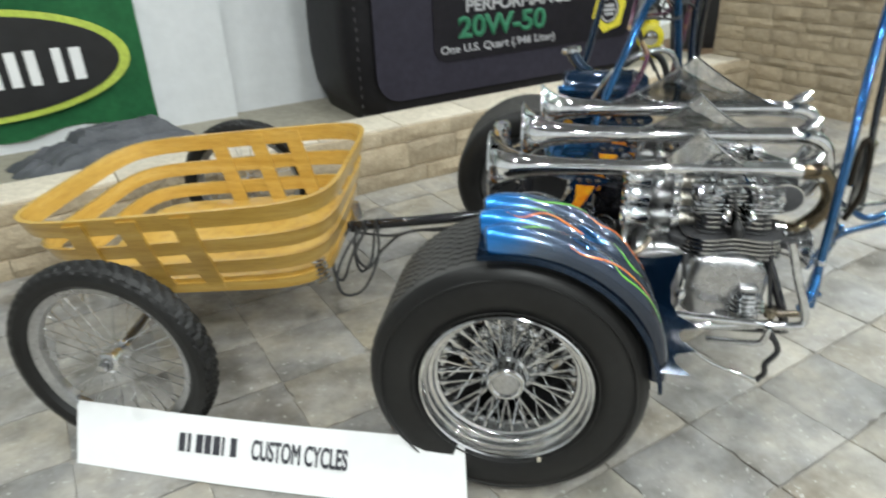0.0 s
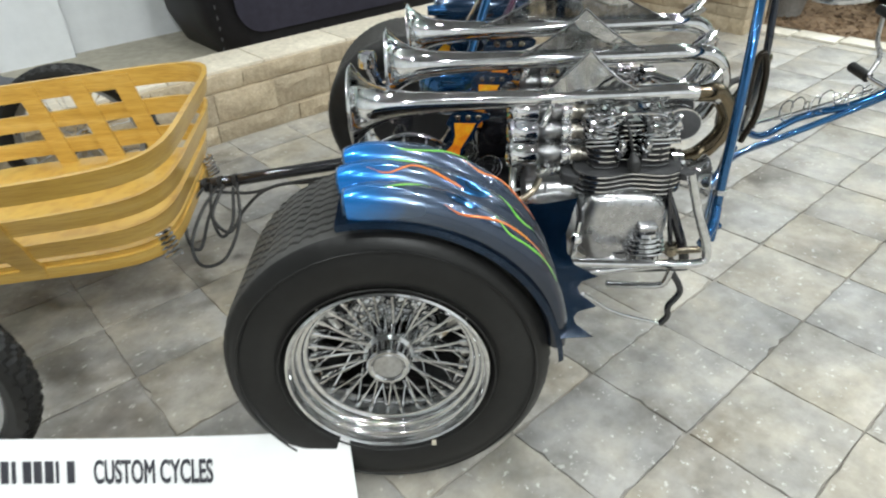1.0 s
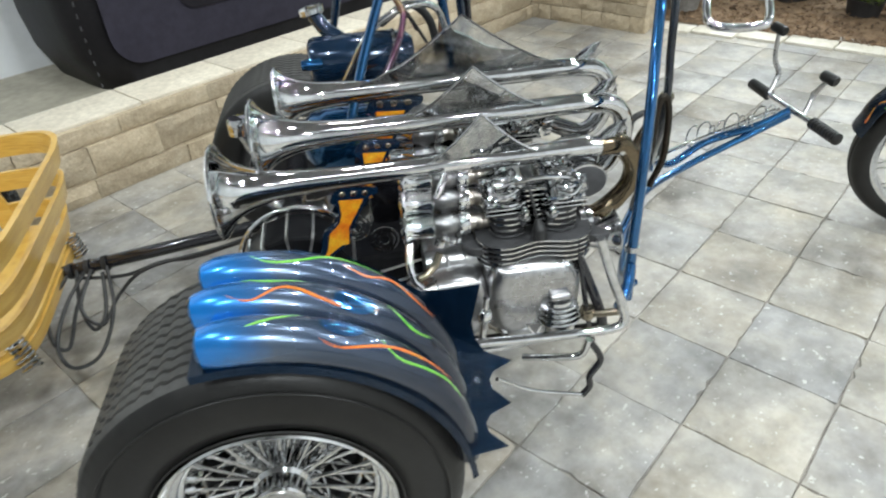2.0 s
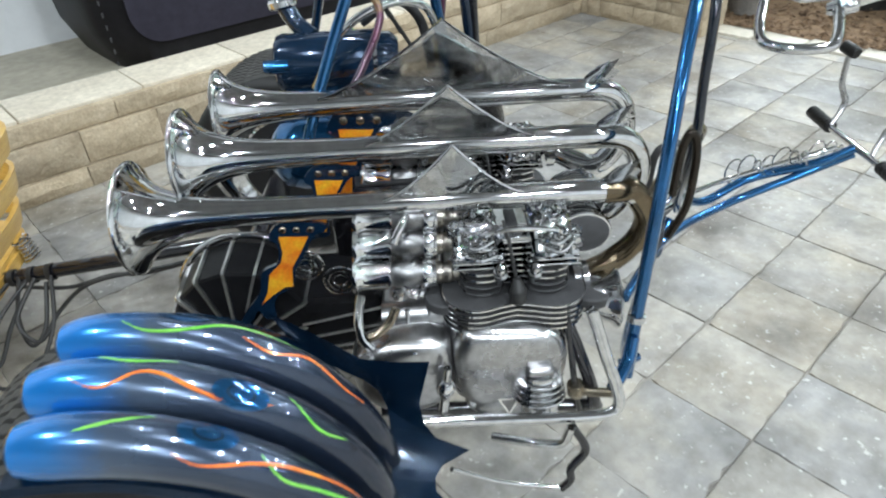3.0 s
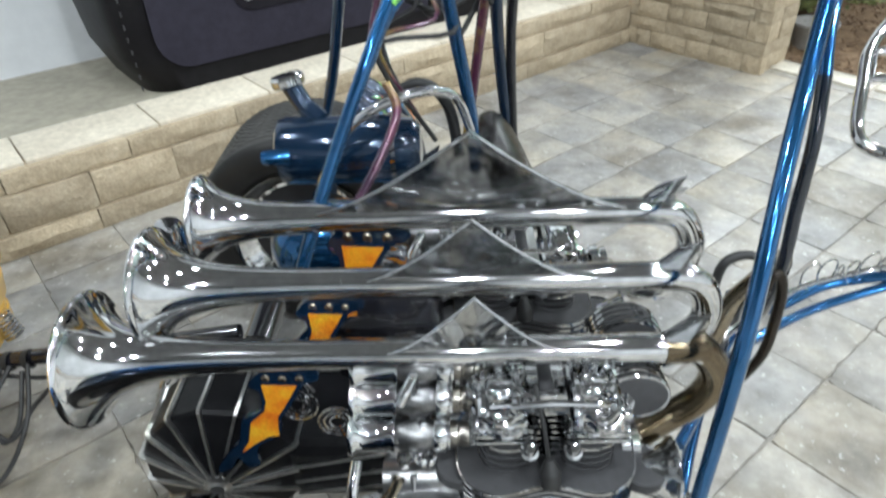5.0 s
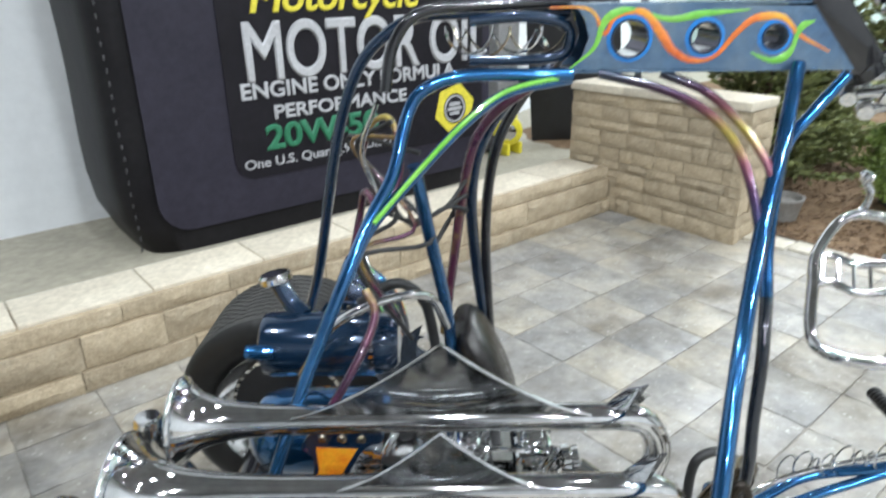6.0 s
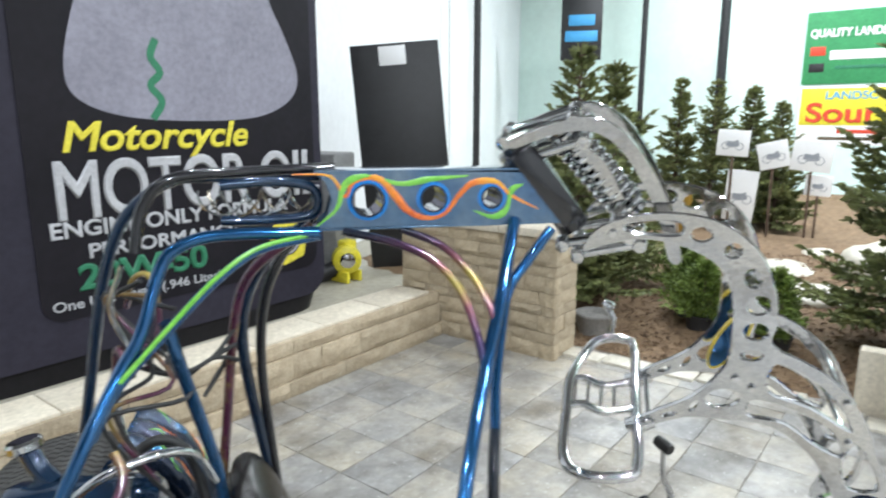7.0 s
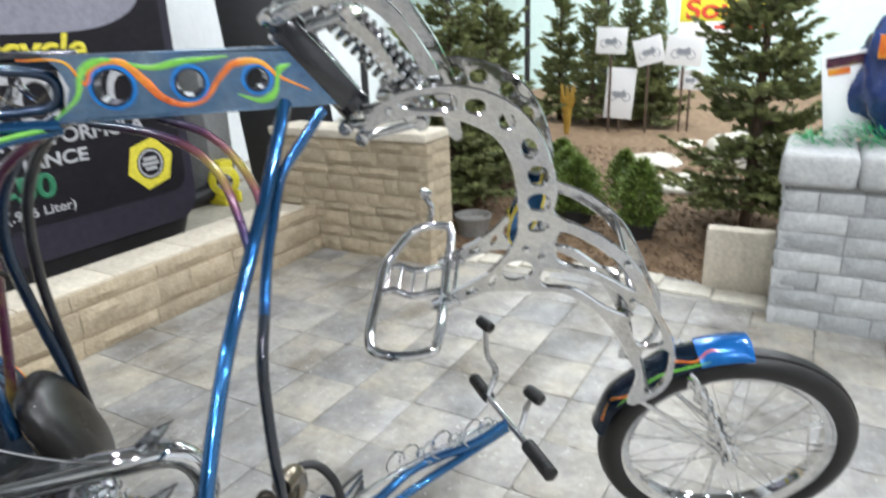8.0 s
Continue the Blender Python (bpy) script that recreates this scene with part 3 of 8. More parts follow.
        base = along(a0, a1 - a0)
        for k in range(n):
            share("spoke", me, rim, m @ Matrix.Rotation(2 * math.pi * (k + (0.1, 0.4, 0.55, 0.95)[layer]) / n, 4, "Z") @ base)
    bm = bmesh.new()
    box(bm, c + Vector((0.08, 0.1735 * side, -0.184)), (0.009, 0.001, 0.015), 0)
    part("tyre_sticker", bm, cap_stone, rim, "small tan sticker on the tyre")
    return rim


rear_wheel(-1)
rear_wheel(1)


# fenders: three pipes that sweep over the tyre and run out into a bat-wing edge
def fender(side, tail=99):
    MIDF = MID if side < 0 else -0.155

    def pt(th, y, R):
        a = radians(th)
        return Vector((R * math.cos(a), MIDF + side * y, 0.32 + R * math.sin(a)))
    bm = bmesh.new()
    rows = []
    for k in range(25):
        th = tail - k * (tail - 4) / 24
        w = 0.0 if k < 14 else (k - 14) / 10
        rows.append([bm.verts.new(pt(th, y, R)) for y, R in ((0.955, 0.327), (0.951, 0.337), (0.83, 0.342), (0.71, 0.331), (0.675 + 0.01 * w, 0.312), (0.636 + 0.01 * w, 0.297))])
    for a, b in zip(rows, rows[1:]):
        for j in range(5):
            bm.faces.new((a[j], a[j + 1], b[j + 1], b[j]))
    bmesh.ops.solidify(bm, geom=bm.faces[:], thickness=0.006)
    shell = part("fender", bm, navy_paint, trike, "midnight blue fender with three flamed pipes", angle=60)
    for n, (y, th0, r0) in enumerate(((0.918, 95, 0.0355), (0.838, 98, 0.0365), (0.758, 97.5, 0.0355))):
        line, rad = [], []
        for k in range(29):
            s = k / 28
            th0 = min(th0, tail)
            th = th0 + (7 - th0) * s
            R = 0.3545 - 0.026 * s * s
            line.append(pt(th, y, R + 0.004 * math.sin(s * 3)))
            rad.append(r0 * (1 - 0.5 * s * s) * (0.84 + 0.16 * math.sqrt(min(1.0, s / 0.06))))
        bm = bmesh.new()
        tube(bm, line, rad, 20, raw=True)
        pipe = part("fender_pipe", bm, fender_mat, shell, "gunmetal pearl pipe fading to bright blue", angle=70)
        bm = bmesh.new()
        tube(bm, [line[0] + (line[0] - line[1]).normalized() * d for d in (-0.002, 0.004, 0.007)], [rad[0] * f for f in (1.0, 0.94, 0.7)], 20, raw=True)
        part("pipe_end", bm, blue_paint, pipe, "rounded bright blue pipe end", angle=70)

        def on(s, phi, lift=0.0005):
            i = min(27.999, max(0.0, s * 28))
            a, f = int(i), i - int(i)
            c = line[a].lerp(line[a + 1], f)
            t = (line[a + 1] - line[a]).normalized()
            out = (c - Vector((0, c.y, 0.32))).normalized()
            r = rad[a] * (1 - f) + rad[a + 1] * f + lift
            sd = Vector((0, side, 0))
            return c + r * (math.cos(phi) * out + math.sin(phi) * sd)
        licks = (
            ((green_flame, ((0.1, 0.35), (0.16, 0.0), (0.25, -0.6))), (orange_flame, ((0.25, 0.5), (0.33, 0.95), (0.45, 0.35), (0.56, 0.0), (0.68, -0.35), (0.82, -0.2))), (green_flame, ((0.4, -0.3), (0.48, 0.65), (0.58, 0.45), (0.68, 0.15), (0.82, 0.4)))),
            ((green_flame, ((0.1, -0.7), (0.18, -0.25), (0.28, -0.6))), (orange_flame, ((0.06, 0.2), (0.14, 0.75), (0.22, 0.15), (0.32, 0.6), (0.4, 0.7), (0.52, -0.1))), (green_flame, ((0.46, -0.5), (0.56, 0.5), (0.66, 0.1)))),
            ((green_flame, ((0.1, -0.2), (0.17, 0.45), (0.25, 0.3), (0.33, -0.3), (0.42, -0.6), (0.52, -0.35))), (orange_flame, ((0.32, -0.2), (0.42, 0.4), (0.51, -0.1), (0.62, 0.3), (0.76, 0.0)))),
        )[n]
        for mat, knots in licks:
            pts = spline([(s, p, 0) for s, p in knots], 7)
            bm = bmesh.new()
            tube(bm, [on(p[0], p[1], -0.0012) for p in pts], [0.0005, 0.0021, 0.0027, 0.0019, 0.0005], 6, raw=True)
            part("flame_stripe", bm, mat, shell, "painted flame lick")
        # airbrushed drop: bright blue with a dark ring
        s0, p0 = ((0.33, -0.1), (0.39, 0.35), (0.24, -0.6))[n]
        for scale, mat, lift, label in ((1.0, blue_paint, 0.001, "bright blue airbrushed drop"), (0.52, navy_paint, 0.0016, ""), (0.4, blue_paint, 0.0022, "")):
            bm = bmesh.new()
            inner = [bm.verts.new(on(s0, p0, lift))] * 20
            for r in (0.35, 0.7, 1.0):
                loop = [bm.verts.new(on(s0 + 0.055 * scale * r * math.cos(k * math.pi / 10), p0 + 0.55 * scale * r * math.sin(k * math.pi / 10), lift if r < 1 else lift - 0.0004)) for k in range(20)]
                for k in range(20):
                    face = [inner[k], inner[(k + 1) % 20], loop[(k + 1) % 20], loop[k]]
                    bm.faces.new(face[1:] if inner[0] == inner[1] else face)
                inner = loop
            part("paint_patch", bm, mat, shell, label, angle=80)
    # bat wing
    tips = [(0.392, 0.932, 0.381), (0.42, 0.836, 0.376), (0.45, 0.72, 0.365), (0.395, 0.705, 0.55)]
    root = [(0.318, 0.955, 0.40), (0.325, 0.88, 0.405), (0.33, 0.78, 0.41), (0.318, 0.66, 0.44), (0.25, 0.645, 0.49), (0.18, 0.635, 0.56)]
    edge = []
    for a, b in zip(tips, tips[1:]):
        a, b = Vector(a), Vector(b)
        inn = (a + b) / 2 + Vector((-0.042, 0, 0.012 if abs(a.z - b.z) < 0.1 else -0.03))
        edge += [a, a.lerp(inn, 0.6) + (inn - (a + b) / 2) * 0.25, inn, b.lerp(inn, 0.6) + (inn - (a + b) / 2) * 0.25]
    edge += [Vector(tips[-1]), Vector((0.335, 0.672, 0.522)), Vector((0.29, 0.65, 0.512)), Vector((0.22, 0.642, 0.565)), Vector((0.165, 0.64, 0.605))]
    base = spline(root, 8)
    n = len(edge)
    bm = bmesh.new()
    va = [bm.verts.new((p.x, MIDF + side * p.y, p.z)) for p in edge]
    vb = []
    for i in range(n):
        q = base[round(i / (n - 1) * (len(base) - 1))]
        vb.append(bm.verts.new((q.x, MIDF + side * q.y, q.z)))
    for i in range(n - 1):
        bm.faces.new((va[i], va[i + 1], vb[i + 1], vb[i]))
    bmesh.ops.solidify(bm, geom=bm.faces[:], thickness=0.004)
    part("wing_edge", bm, navy_paint, shell, "scalloped bat-wing edge in deep blue")


fender(-1)
fender(1, 62)

# rear axle and finned differential
bm = bmesh.new()
tube(bm, [(0, -0.54, 0.32), (0, 0.5, 0.32)], 0.035, 16)
part("axle", bm, black_gloss, trike)
bm = bmesh.new()
DC = Vector((0.045, 0.0, 0.39))
DRUM = [(0.018, -0.336), (0.128, -0.301), (0.132, -0.295), (0.134, -0.2), (0.1, -0.15), (0.06, -0.05)]
rings = [[bm.verts.new((DC.x + r * math.cos(radians(71 + 24 * k)), y, DC.z + r * math.sin(radians(71 + 24 * k)))) for k in range(15)] for r, y in DRUM]
for a, b in zip(rings, rings[1:]):
    for k in range(15):
        bm.faces.new((a[k], a[(k + 1) % 15], b[(k + 1) % 15], b[k]))
bm.faces.new(rings[0][::-1])
bm.faces.new(rings[-1])
box(bm, (0.235, -0.22, 0.38), (0.17, 0.18, 0.13), 0.02)
diff = part("differential", bm, diff_black, trike, "black finned differential with bright ribs", angle=15)
for k in range(15):
    a = radians(71 + 24 * k)
    d = Vector((math.cos(a), 0, math.sin(a)))
    bm = bmesh.new()
    for off, wide, hi in ((0.0, 0.0024, 0.006),):
        path = [DC + d * (r + hi) + Vector((0, y - 0.004, 0)) for r, y in DRUM[:4]]
        side = Vector((-math.sin(a), 0, math.cos(a))) * wide
        inner = [DC + d * max(0.0, r - 0.006) + Vector((0, y + 0.006, 0)) for r, y in DRUM[:4]]
        rows = [[bm.verts.new(v) for v in (p - side, p + side, q + side, q - side)] for p, q in zip(path, inner)]
        for p, q in zip(rows, rows[1:]):
            for j in range(4):
                bm.faces.new((p[j], p[(j + 1) % 4], q[(j + 1) % 4], q[j]))
        bm.faces.new(rows[0][::-1])
        bm.faces.new(rows[-1])
    part("rib", bm, rib_metal, diff)
bm = bmesh.new()
lathe(bm, [(0, 0.01), (0.012, 0.009), (0.016, 0.004), (0.022, 0.002), (0.024, -0.006)], along(DC + Vector((0, -0.336, 0)), (0, -1, 0)), 16)
part("centre_plug", bm, brushed, diff)
bm = bmesh.new()
tube(bm, [DC + Vector((0.142 * math.cos(radians(t)), -0.19, 0.142 * math.sin(radians(t)))) for t in range(20, 200, 12)], 0.007, 10, 2)
part("hoop", bm, chrome, diff, "chrome hoop over the differential")
for k, (z0, z1) in enumerate(((0.335, 0.352), (0.365, 0.392), (0.4, 0.432))):
    bm = bmesh.new()
    tube(bm, [(0.16, -0.313, z0), (0.318, -0.313, z1)], 0.003, 6)
    part("rib", bm, rib_metal, diff)
for x, z in ((0.182, 0.521), (0.24, 0.482)):
    for r in (0.031, 0.022, 0.013):
        bm = bmesh.new()
        tube(bm, [(x + r * math.cos(q), -0.29, z + r * math.sin(q)) for q in np.linspace(0, 2 * math.pi, 21)[:-1]], 0.0024, 6, 1, True)
        part("coil_ring", bm, chrome, trike)

# added black filler boxes for the dark gap between the engines and the axle
for x, y, z, lx, ly, lz in ((0.31, -0.06, 0.46, 0.19, 0.2, 0.2), (0.43, 0.12, 0.49, 0.2, 0.18, 0.2)):
    bm = bmesh.new()
    box(bm, (x, y, z), (lx, ly, lz), 0.025)
    casing = part("black_filler_box", bm, black_gloss, trike, "gloss black filler box low in the frame")
    bm = bmesh.new()
    box(bm, (x, y, z + lz / 2 + 0.002), (lx * 0.96, ly * 0.2, 0.005), 0.002)
    part("filler_strip", bm, black_fin, casing)

# flamed bracket plates
def flame_bracket(x, y, z, s):
    """A blue plate with a waisted orange inlay; x, y, z is the upper rear corner of the inlay."""
    inlay = [(0.0, 0.0), (0.048, -0.003), (0.031, -0.033), (0.012, -0.064), (0.007, -0.104), (-0.008, -0.105), (-0.03, -0.12), (-0.054, -0.14), (-0.039, -0.114), (-0.029, -0.075), (-0.006, -0.053), (0.001, -0.032)]
    rim = [(-0.014, 0.008), (0.008, 0.026), (0.074, 0.02), (0.077, 0.006), (0.056, -0.004), (0.033, -0.044), (0.014, -0.073), (0.012, -0.093), (-0.005, -0.113), (-0.025, -0.125), (-0.034, -0.149), (-0.034, -0.172), (-0.052, -0.176), (-0.064, -0.155), (-0.076, -0.174), (-0.098, -0.19), (-0.096, -0.172), (-0.068, -0.135), (-0.052, -0.112), (-0.041, -0.071), (-0.014, -0.056), (-0.006, -0.035), (-0.006, -0.014), (-0.017, -0.004)]
    m = Matrix.Translation((x, y, z)) @ pose(0, 0, 0, 90, 0, 0) @ Matrix.Scale(s, 4)
    bm = bmesh.new()
    plate(bm, [(p.x, p.y) for p in spline([(*p, 0) for p in rim], 3, True)], [], 0.008, m)
    b = part("bracket", bm, navy_paint, trike, "blue frame bracket with an orange flame inlay")
    bm = bmesh.new()
    plate(bm, inlay, [], 0.0115, m)
    part("flame_inlay", bm, inlay_mat, b, "orange flame inlay with green specks")
    for k in range(3):
        bm = bmesh.new()
        lathe(bm, [(0, 0.007), (0.004, 0.007), (0.0058, 0.0055), (0.006, -0.002)], m @ Matrix.Translation((0.008 + 0.023 * k, 0.013 - 0.001 * k, 0)), 12)
        part("bolt", bm, steel, b)


flame_bracket(0.158, -0.34, 0.622, 1.0)
flame_bracket(0.218, -0.262, 0.682, 1.0)
flame_bracket(0.258, -0.16, 0.728, 1.3)
flame_bracket(0.16, 0.5, 0.62, 1.0)


# engines
def engine(y0):
    """A parallel twin; y0 is the plane of its right-hand rail."""
    def peanut(g, yy0, yy1):
        out = []
        for k in range(48):
            a = 2 * math.pi * k / 48
            x = 0.545 + (0.122 + g) * math.copysign(abs(math.cos(a)) ** 0.75, math.cos(a))
            d = (yy1 - yy0) / 2 + g
            wave = 1.0 - 0.26 * math.exp(-((x - 0.545) / 0.05) ** 2)
            out.append((x, (yy0 + yy1) / 2 + d * wave * math.copysign(abs(math.sin(a)) ** 0.6, math.sin(a))))
        return out

    def cover(bm, outline, yf, depth):
        """A pillowed cover: the outline lies in the xz plane, its polished face bulges out to yf."""
        pts = close(outline, 4)
        cx, cz = sum(p[0] for p in pts) / len(pts), sum(p[1] for p in pts) / len(pts)
        rows = []
        for y, k in ((yf + depth, 1.0), (yf + 0.03, 1.0), (yf + 0.018, 0.975), (yf + 0.009, 0.92), (yf + 0.004, 0.84), (yf + 0.001, 0.7), (yf, 0.45)):
            rows.append([bm.verts.new((cx + (x - cx) * k, y, cz + (z - cz) * k)) for x, z in pts])
        n = len(pts)
        for a, b in zip(rows, rows[1:]):
            for j in range(n):
                bm.faces.new((a[j], a[(j + 1) % n], b[(j + 1) % n], b[j]))
        bm.faces.new(rows[-1])
        bm.faces.new(rows[0][::-1])

    def lug(x, y, z, parent, way=(0, -1, 0.5), r=0.0075):
        """A screw in a cast boss."""
        bm = bmesh.new()
        lathe(bm, [(0, 0.004), (r * 0.55, 0.003), (r * 0.6, 0.0), (r, 0.0), (r * 1.15, -0.004), (r * 1.2, -0.02)], along((x, y, z), way), 12)
        part("bolt", bm, chrome, parent)

    # crankcase core, timing cover and gearbox
    bm = bmesh.new()
    box(bm, (0.53, y0 + 0.16, 0.395), (0.19, 0.24, 0.17), 0.03, seg=4)
    case = part("engine", bm, brushed, trike, "polished twin-cylinder motorcycle engine", angle=50)
    bm = bmesh.new()
    cover(bm, [(0.436, 0.42), (0.442, 0.465), (0.465, 0.488), (0.54, 0.488), (0.605, 0.478), (0.631, 0.44), (0.631, 0.375), (0.615, 0.32), (0.56, 0.3), (0.49, 0.3), (0.452, 0.335)], y0 + 0.022, 0.16)
    part("timing_cover", bm, polished, case, "polished alloy timing cover", angle=60)
    bm = bmesh.new()
    cover(bm, [(0.262, 0.418), (0.3, 0.452), (0.37, 0.47), (0.425, 0.46), (0.438, 0.41), (0.434, 0.35), (0.4, 0.308), (0.33, 0.3), (0.275, 0.34)], y0 + 0.032, 0.07)
    part("gear_cover", bm, polished, case, "polished alloy gearbox cover", angle=60)
    bm = bmesh.new()
    tube(bm, [(0.31, y0 + 0.1, 0.458), (0.345, y0 + 0.1, 0.474), (0.39, y0 + 0.1, 0.477), (0.435, y0 + 0.1, 0.472)], 0.003, 6)
    part("cover_joint", bm, black_fin, case, "black joint line")
    bm = bmesh.new()
    box(bm, (0.385, y0 + 0.17, 0.415), (0.14, 0.15, 0.13), 0.028, seg=4)
    tube(bm, [(0.318, y0 + 0.12, 0.465), (0.45, y0 + 0.12, 0.468)], [0.026, 0.03], 18)
    gearbox = part("gearbox", bm, polished, case, "polished alloy gearbox", angle=50)
    for x in (0.335, 0.362, 0.4):
        bm = bmesh.new()
        tube(bm, [(x, y0 + 0.104, 0.49), (x, y0 + 0.092, 0.458)], 0.005, 8)
        part("gearbox_rib", bm, polished, gearbox)
    for x, z, dy in ((0.49, 0.468, 0.028), (0.545, 0.468, 0.028), (0.447, 0.42, 0.04), (0.618, 0.44, 0.036), (0.47, 0.325, 0.032), (0.322, 0.432, 0.04), (0.372, 0.452, 0.038)):
        lug(x, y0 + dy, z, case)
    # sump bulge and the badge below the cover
    bm = bmesh.new()
    bmesh.ops.create_uvsphere(bm, u_segments=24, v_segments=14, radius=1)
    bmesh.ops.transform(bm, matrix=pose(0.53, y0 + 0.05, 0.315) @ Matrix.Diagonal((0.075, 0.035, 0.03, 1)), verts=bm.verts[:])
    part("sump", bm, polished, case, "polished sump", angle=80)
    bm = bmesh.new()
    plate(bm, [(-0.02, 0.014), (0.02, 0.014), (0, -0.02)], [[(-0.014, 0.0105), (0.014, 0.0105), (0, -0.0135)]], 0.005, pose(0.53, y0 + 0.017, 0.331, 72, 0, 0))
    badge = part("badge", bm, chrome, case, "small triangular badge")
    bm = bmesh.new()
    plate(bm, [(-0.014, 0.0105), (0.014, 0.0105), (0, -0.0135)], [], 0.003, pose(0.53, y0 + 0.017, 0.331, 72, 0, 0))
    part("badge_field", bm, cast_grey, badge)
    # filler cap with a stack of fins
    cap = along((0.582, y0 + 0.018, 0.352), (0, 0.12, 1))
    prof = [(0, -0.03), (0.034, -0.03)]
    for k in range(4):
        r, h = 0.047 - 0.0022 * k, 0.0115 * k
        prof += [(r - 0.011, h - 0.003), (r - 0.001, h - 0.0022), (r, h), (r - 0.001, h + 0.0022), (r - 0.011, h + 0.003)]
    bm = bmesh.new()
    lathe(bm, prof + [(0.028, 0.045), (0.0, 0.046)], cap @ Matrix.Diagonal((1, 0.82, 1, 1)), 32)
    lid = part("finned_cap", bm, chrome, case, "small chrome finned cap")
    bm = bmesh.new()
    box(bm, (0, 0, 0.056), (0.048, 0.036, 0.02), 0.008, cap, seg=3)
    part("cap_knob", bm, polished, lid, "bright rounded cap knob")
    # drain fitting and low pipe
    bm = bmesh.new()
    lathe(bm, [(0, -0.05), (0.009, -0.05), (0.009, -0.01), (0.015, -0.008), (0.017, 0.004), (0.013, 0.014), (0.007, 0.018), (0.007, 0.045), (0, 0.046)], along((0.42, y0 + 0.01, 0.392), (0.12, 0.05, 1)), 14)
    part("drain_stub", bm, chrome, case)
    bm = bmesh.new()
    tube(bm, [(0.36, y0 + 0.03, 0.285), (0.48, y0 + 0.02, 0.295), (0.62, y0 + 0.03, 0.3)], 0.012, 12)
    part("lower_pipe", bm, chrome, case)
    # round black flanges with a bright edge on either side of the block
    for x, y, r in ((0.428, y0 + 0.105, 0.034), (0.678, y0 + 0.095, 0.034)):
        bm = bmesh.new()
        lathe(bm, [(0, 0.006), (r - 0.002, 0.006), (r, 0.004), (r, -0.012), (0, -0.012)], pose(x, y, 0.512), 32)
        flange = part("flange", bm, grey_enamel, case, "matt dark flange with a bright edge")
        bm = bmesh.new()
        tube(bm, [(x + r * math.cos(radians(t)), y + r * math.sin(radians(t)), 0.5185) for t in range(20, 180, 10)], 0.0024, 6, 1)
        part("flange_edge", bm, chrome, flange)
    # cylinder block
    ya, yb = y0 + 0.034, y0 + 0.215
    bm = bmesh.new()
    loops = []
    for k in range(5):
        z = 0.4765 + 0.0115 * k
        loops += [(z, peanut(-0.001, ya, yb)), (z + 0.0055, peanut(-0.001, ya, yb)), (z + 0.0056, peanut(-0.013, ya, yb)), (z + 0.0114, peanut(-0.013, ya, yb))]
    stack(bm, loops[:-2])
    part("cylinder_block", bm, grey_enamel, case, "matt dark finned cylinder block with polished fin edges")
    for k in range(5):
        bm = bmesh.new()
        plate(bm, peanut(0.0015, ya, yb), [peanut(-0.0035, ya, yb)], 0.0034, pose(0, 0, 0.4798 + 0.0115 * k))
        part("fin_edge", bm, chrome, case)
    # heads: a low barrel of three fins, then the rocker casting with its studs and arms
    for side, cx in ((-1, 0.492), (1, 0.6)):
        yc, loops = y0 + 0.135, []
        bm = bmesh.new()
        for k in range(4):
            z, hw = 0.53 + 0.0135 * k, 0.037
            loops += [(z, rrect(cx, yc, hw, 0.058, 0.028)), (z + 0.006, rrect(cx, yc, hw, 0.058, 0.028)), (z + 0.0061, rrect(cx, yc, hw - 0.009, 0.049, 0.022)), (z + 0.0134, rrect(cx, yc, hw - 0.009, 0.049, 0.022))]
        stack(bm, loops)
        part("cylinder_head", bm, grey_enamel, case, "matt dark finned cylinder head with bright fin edges")
        for k in range(4):
            bm = bmesh.new()
            plate(bm, rrect(cx, yc, 0.0385, 0.0595, 0.029), [rrect(cx, yc, 0.034, 0.055, 0.026)], 0.003, pose(0, 0, 0.5345 + 0.0135 * k))
            part("fin_edge", bm, chrome, case)
        lean = side * 0.008
        for k in range(3):
            bm = bmesh.new()
            box(bm, (cx + lean, yc + 0.002, 0.586 + 0.009 * k), (0.086 - 0.003 * k, 0.118 - 0.004 * k, 0.0042), 0.002)
            part("rocker_fin", bm, chrome, case)
        bm = bmesh.new()
        box(bm, (cx + lean, yc + 0.006, 0.6), (0.068, 0.098, 0.045), 0.01, seg=3)
        box(bm, (cx + lean, yc + 0.014, 0.628), (0.05, 0.078, 0.03), 0.011, seg=3)
        for dx in (-0.024, 0.024):
            tube(bm, [(cx + lean + dx, yc - 0.05, 0.6), (cx + lean + dx, yc - 0.02, 0.63), (cx + lean + dx, yc + 0.05, 0.634)], 0.009, 10)
        rocker = part("rocker_box", bm, chrome, case, "chrome rocker box with studs and arms", angle=35)
        rnd = random.Random(int(cx * 1000))
        for j in range(14):
            bm = bmesh.new()
            u, v = rnd.uniform(-0.038, 0.038), rnd.uniform(-0.062, 0.03)
            p = (cx + lean + u, yc + v, 0.612 + 0.02 * min(1.0, (v + 0.062) / 0.03) + rnd.uniform(-0.012, 0.012))
            k = rnd.uniform(0.75, 1.2)
            lathe(bm, [(0, 0.013 * k), (0.005 * k, 0.012 * k), (0.0075 * k, 0.006 * k), (0.0075 * k, 0.004), (0.0105 * k, 0.003), (0.0105 * k, -0.003), (0.005, -0.02), (0, -0.02)], along(p, (rnd.uniform(-0.5, 0.5), rnd.uniform(-1.3, 0.1), 1)), 8)
            part("domed_nut", bm, chrome, rocker)
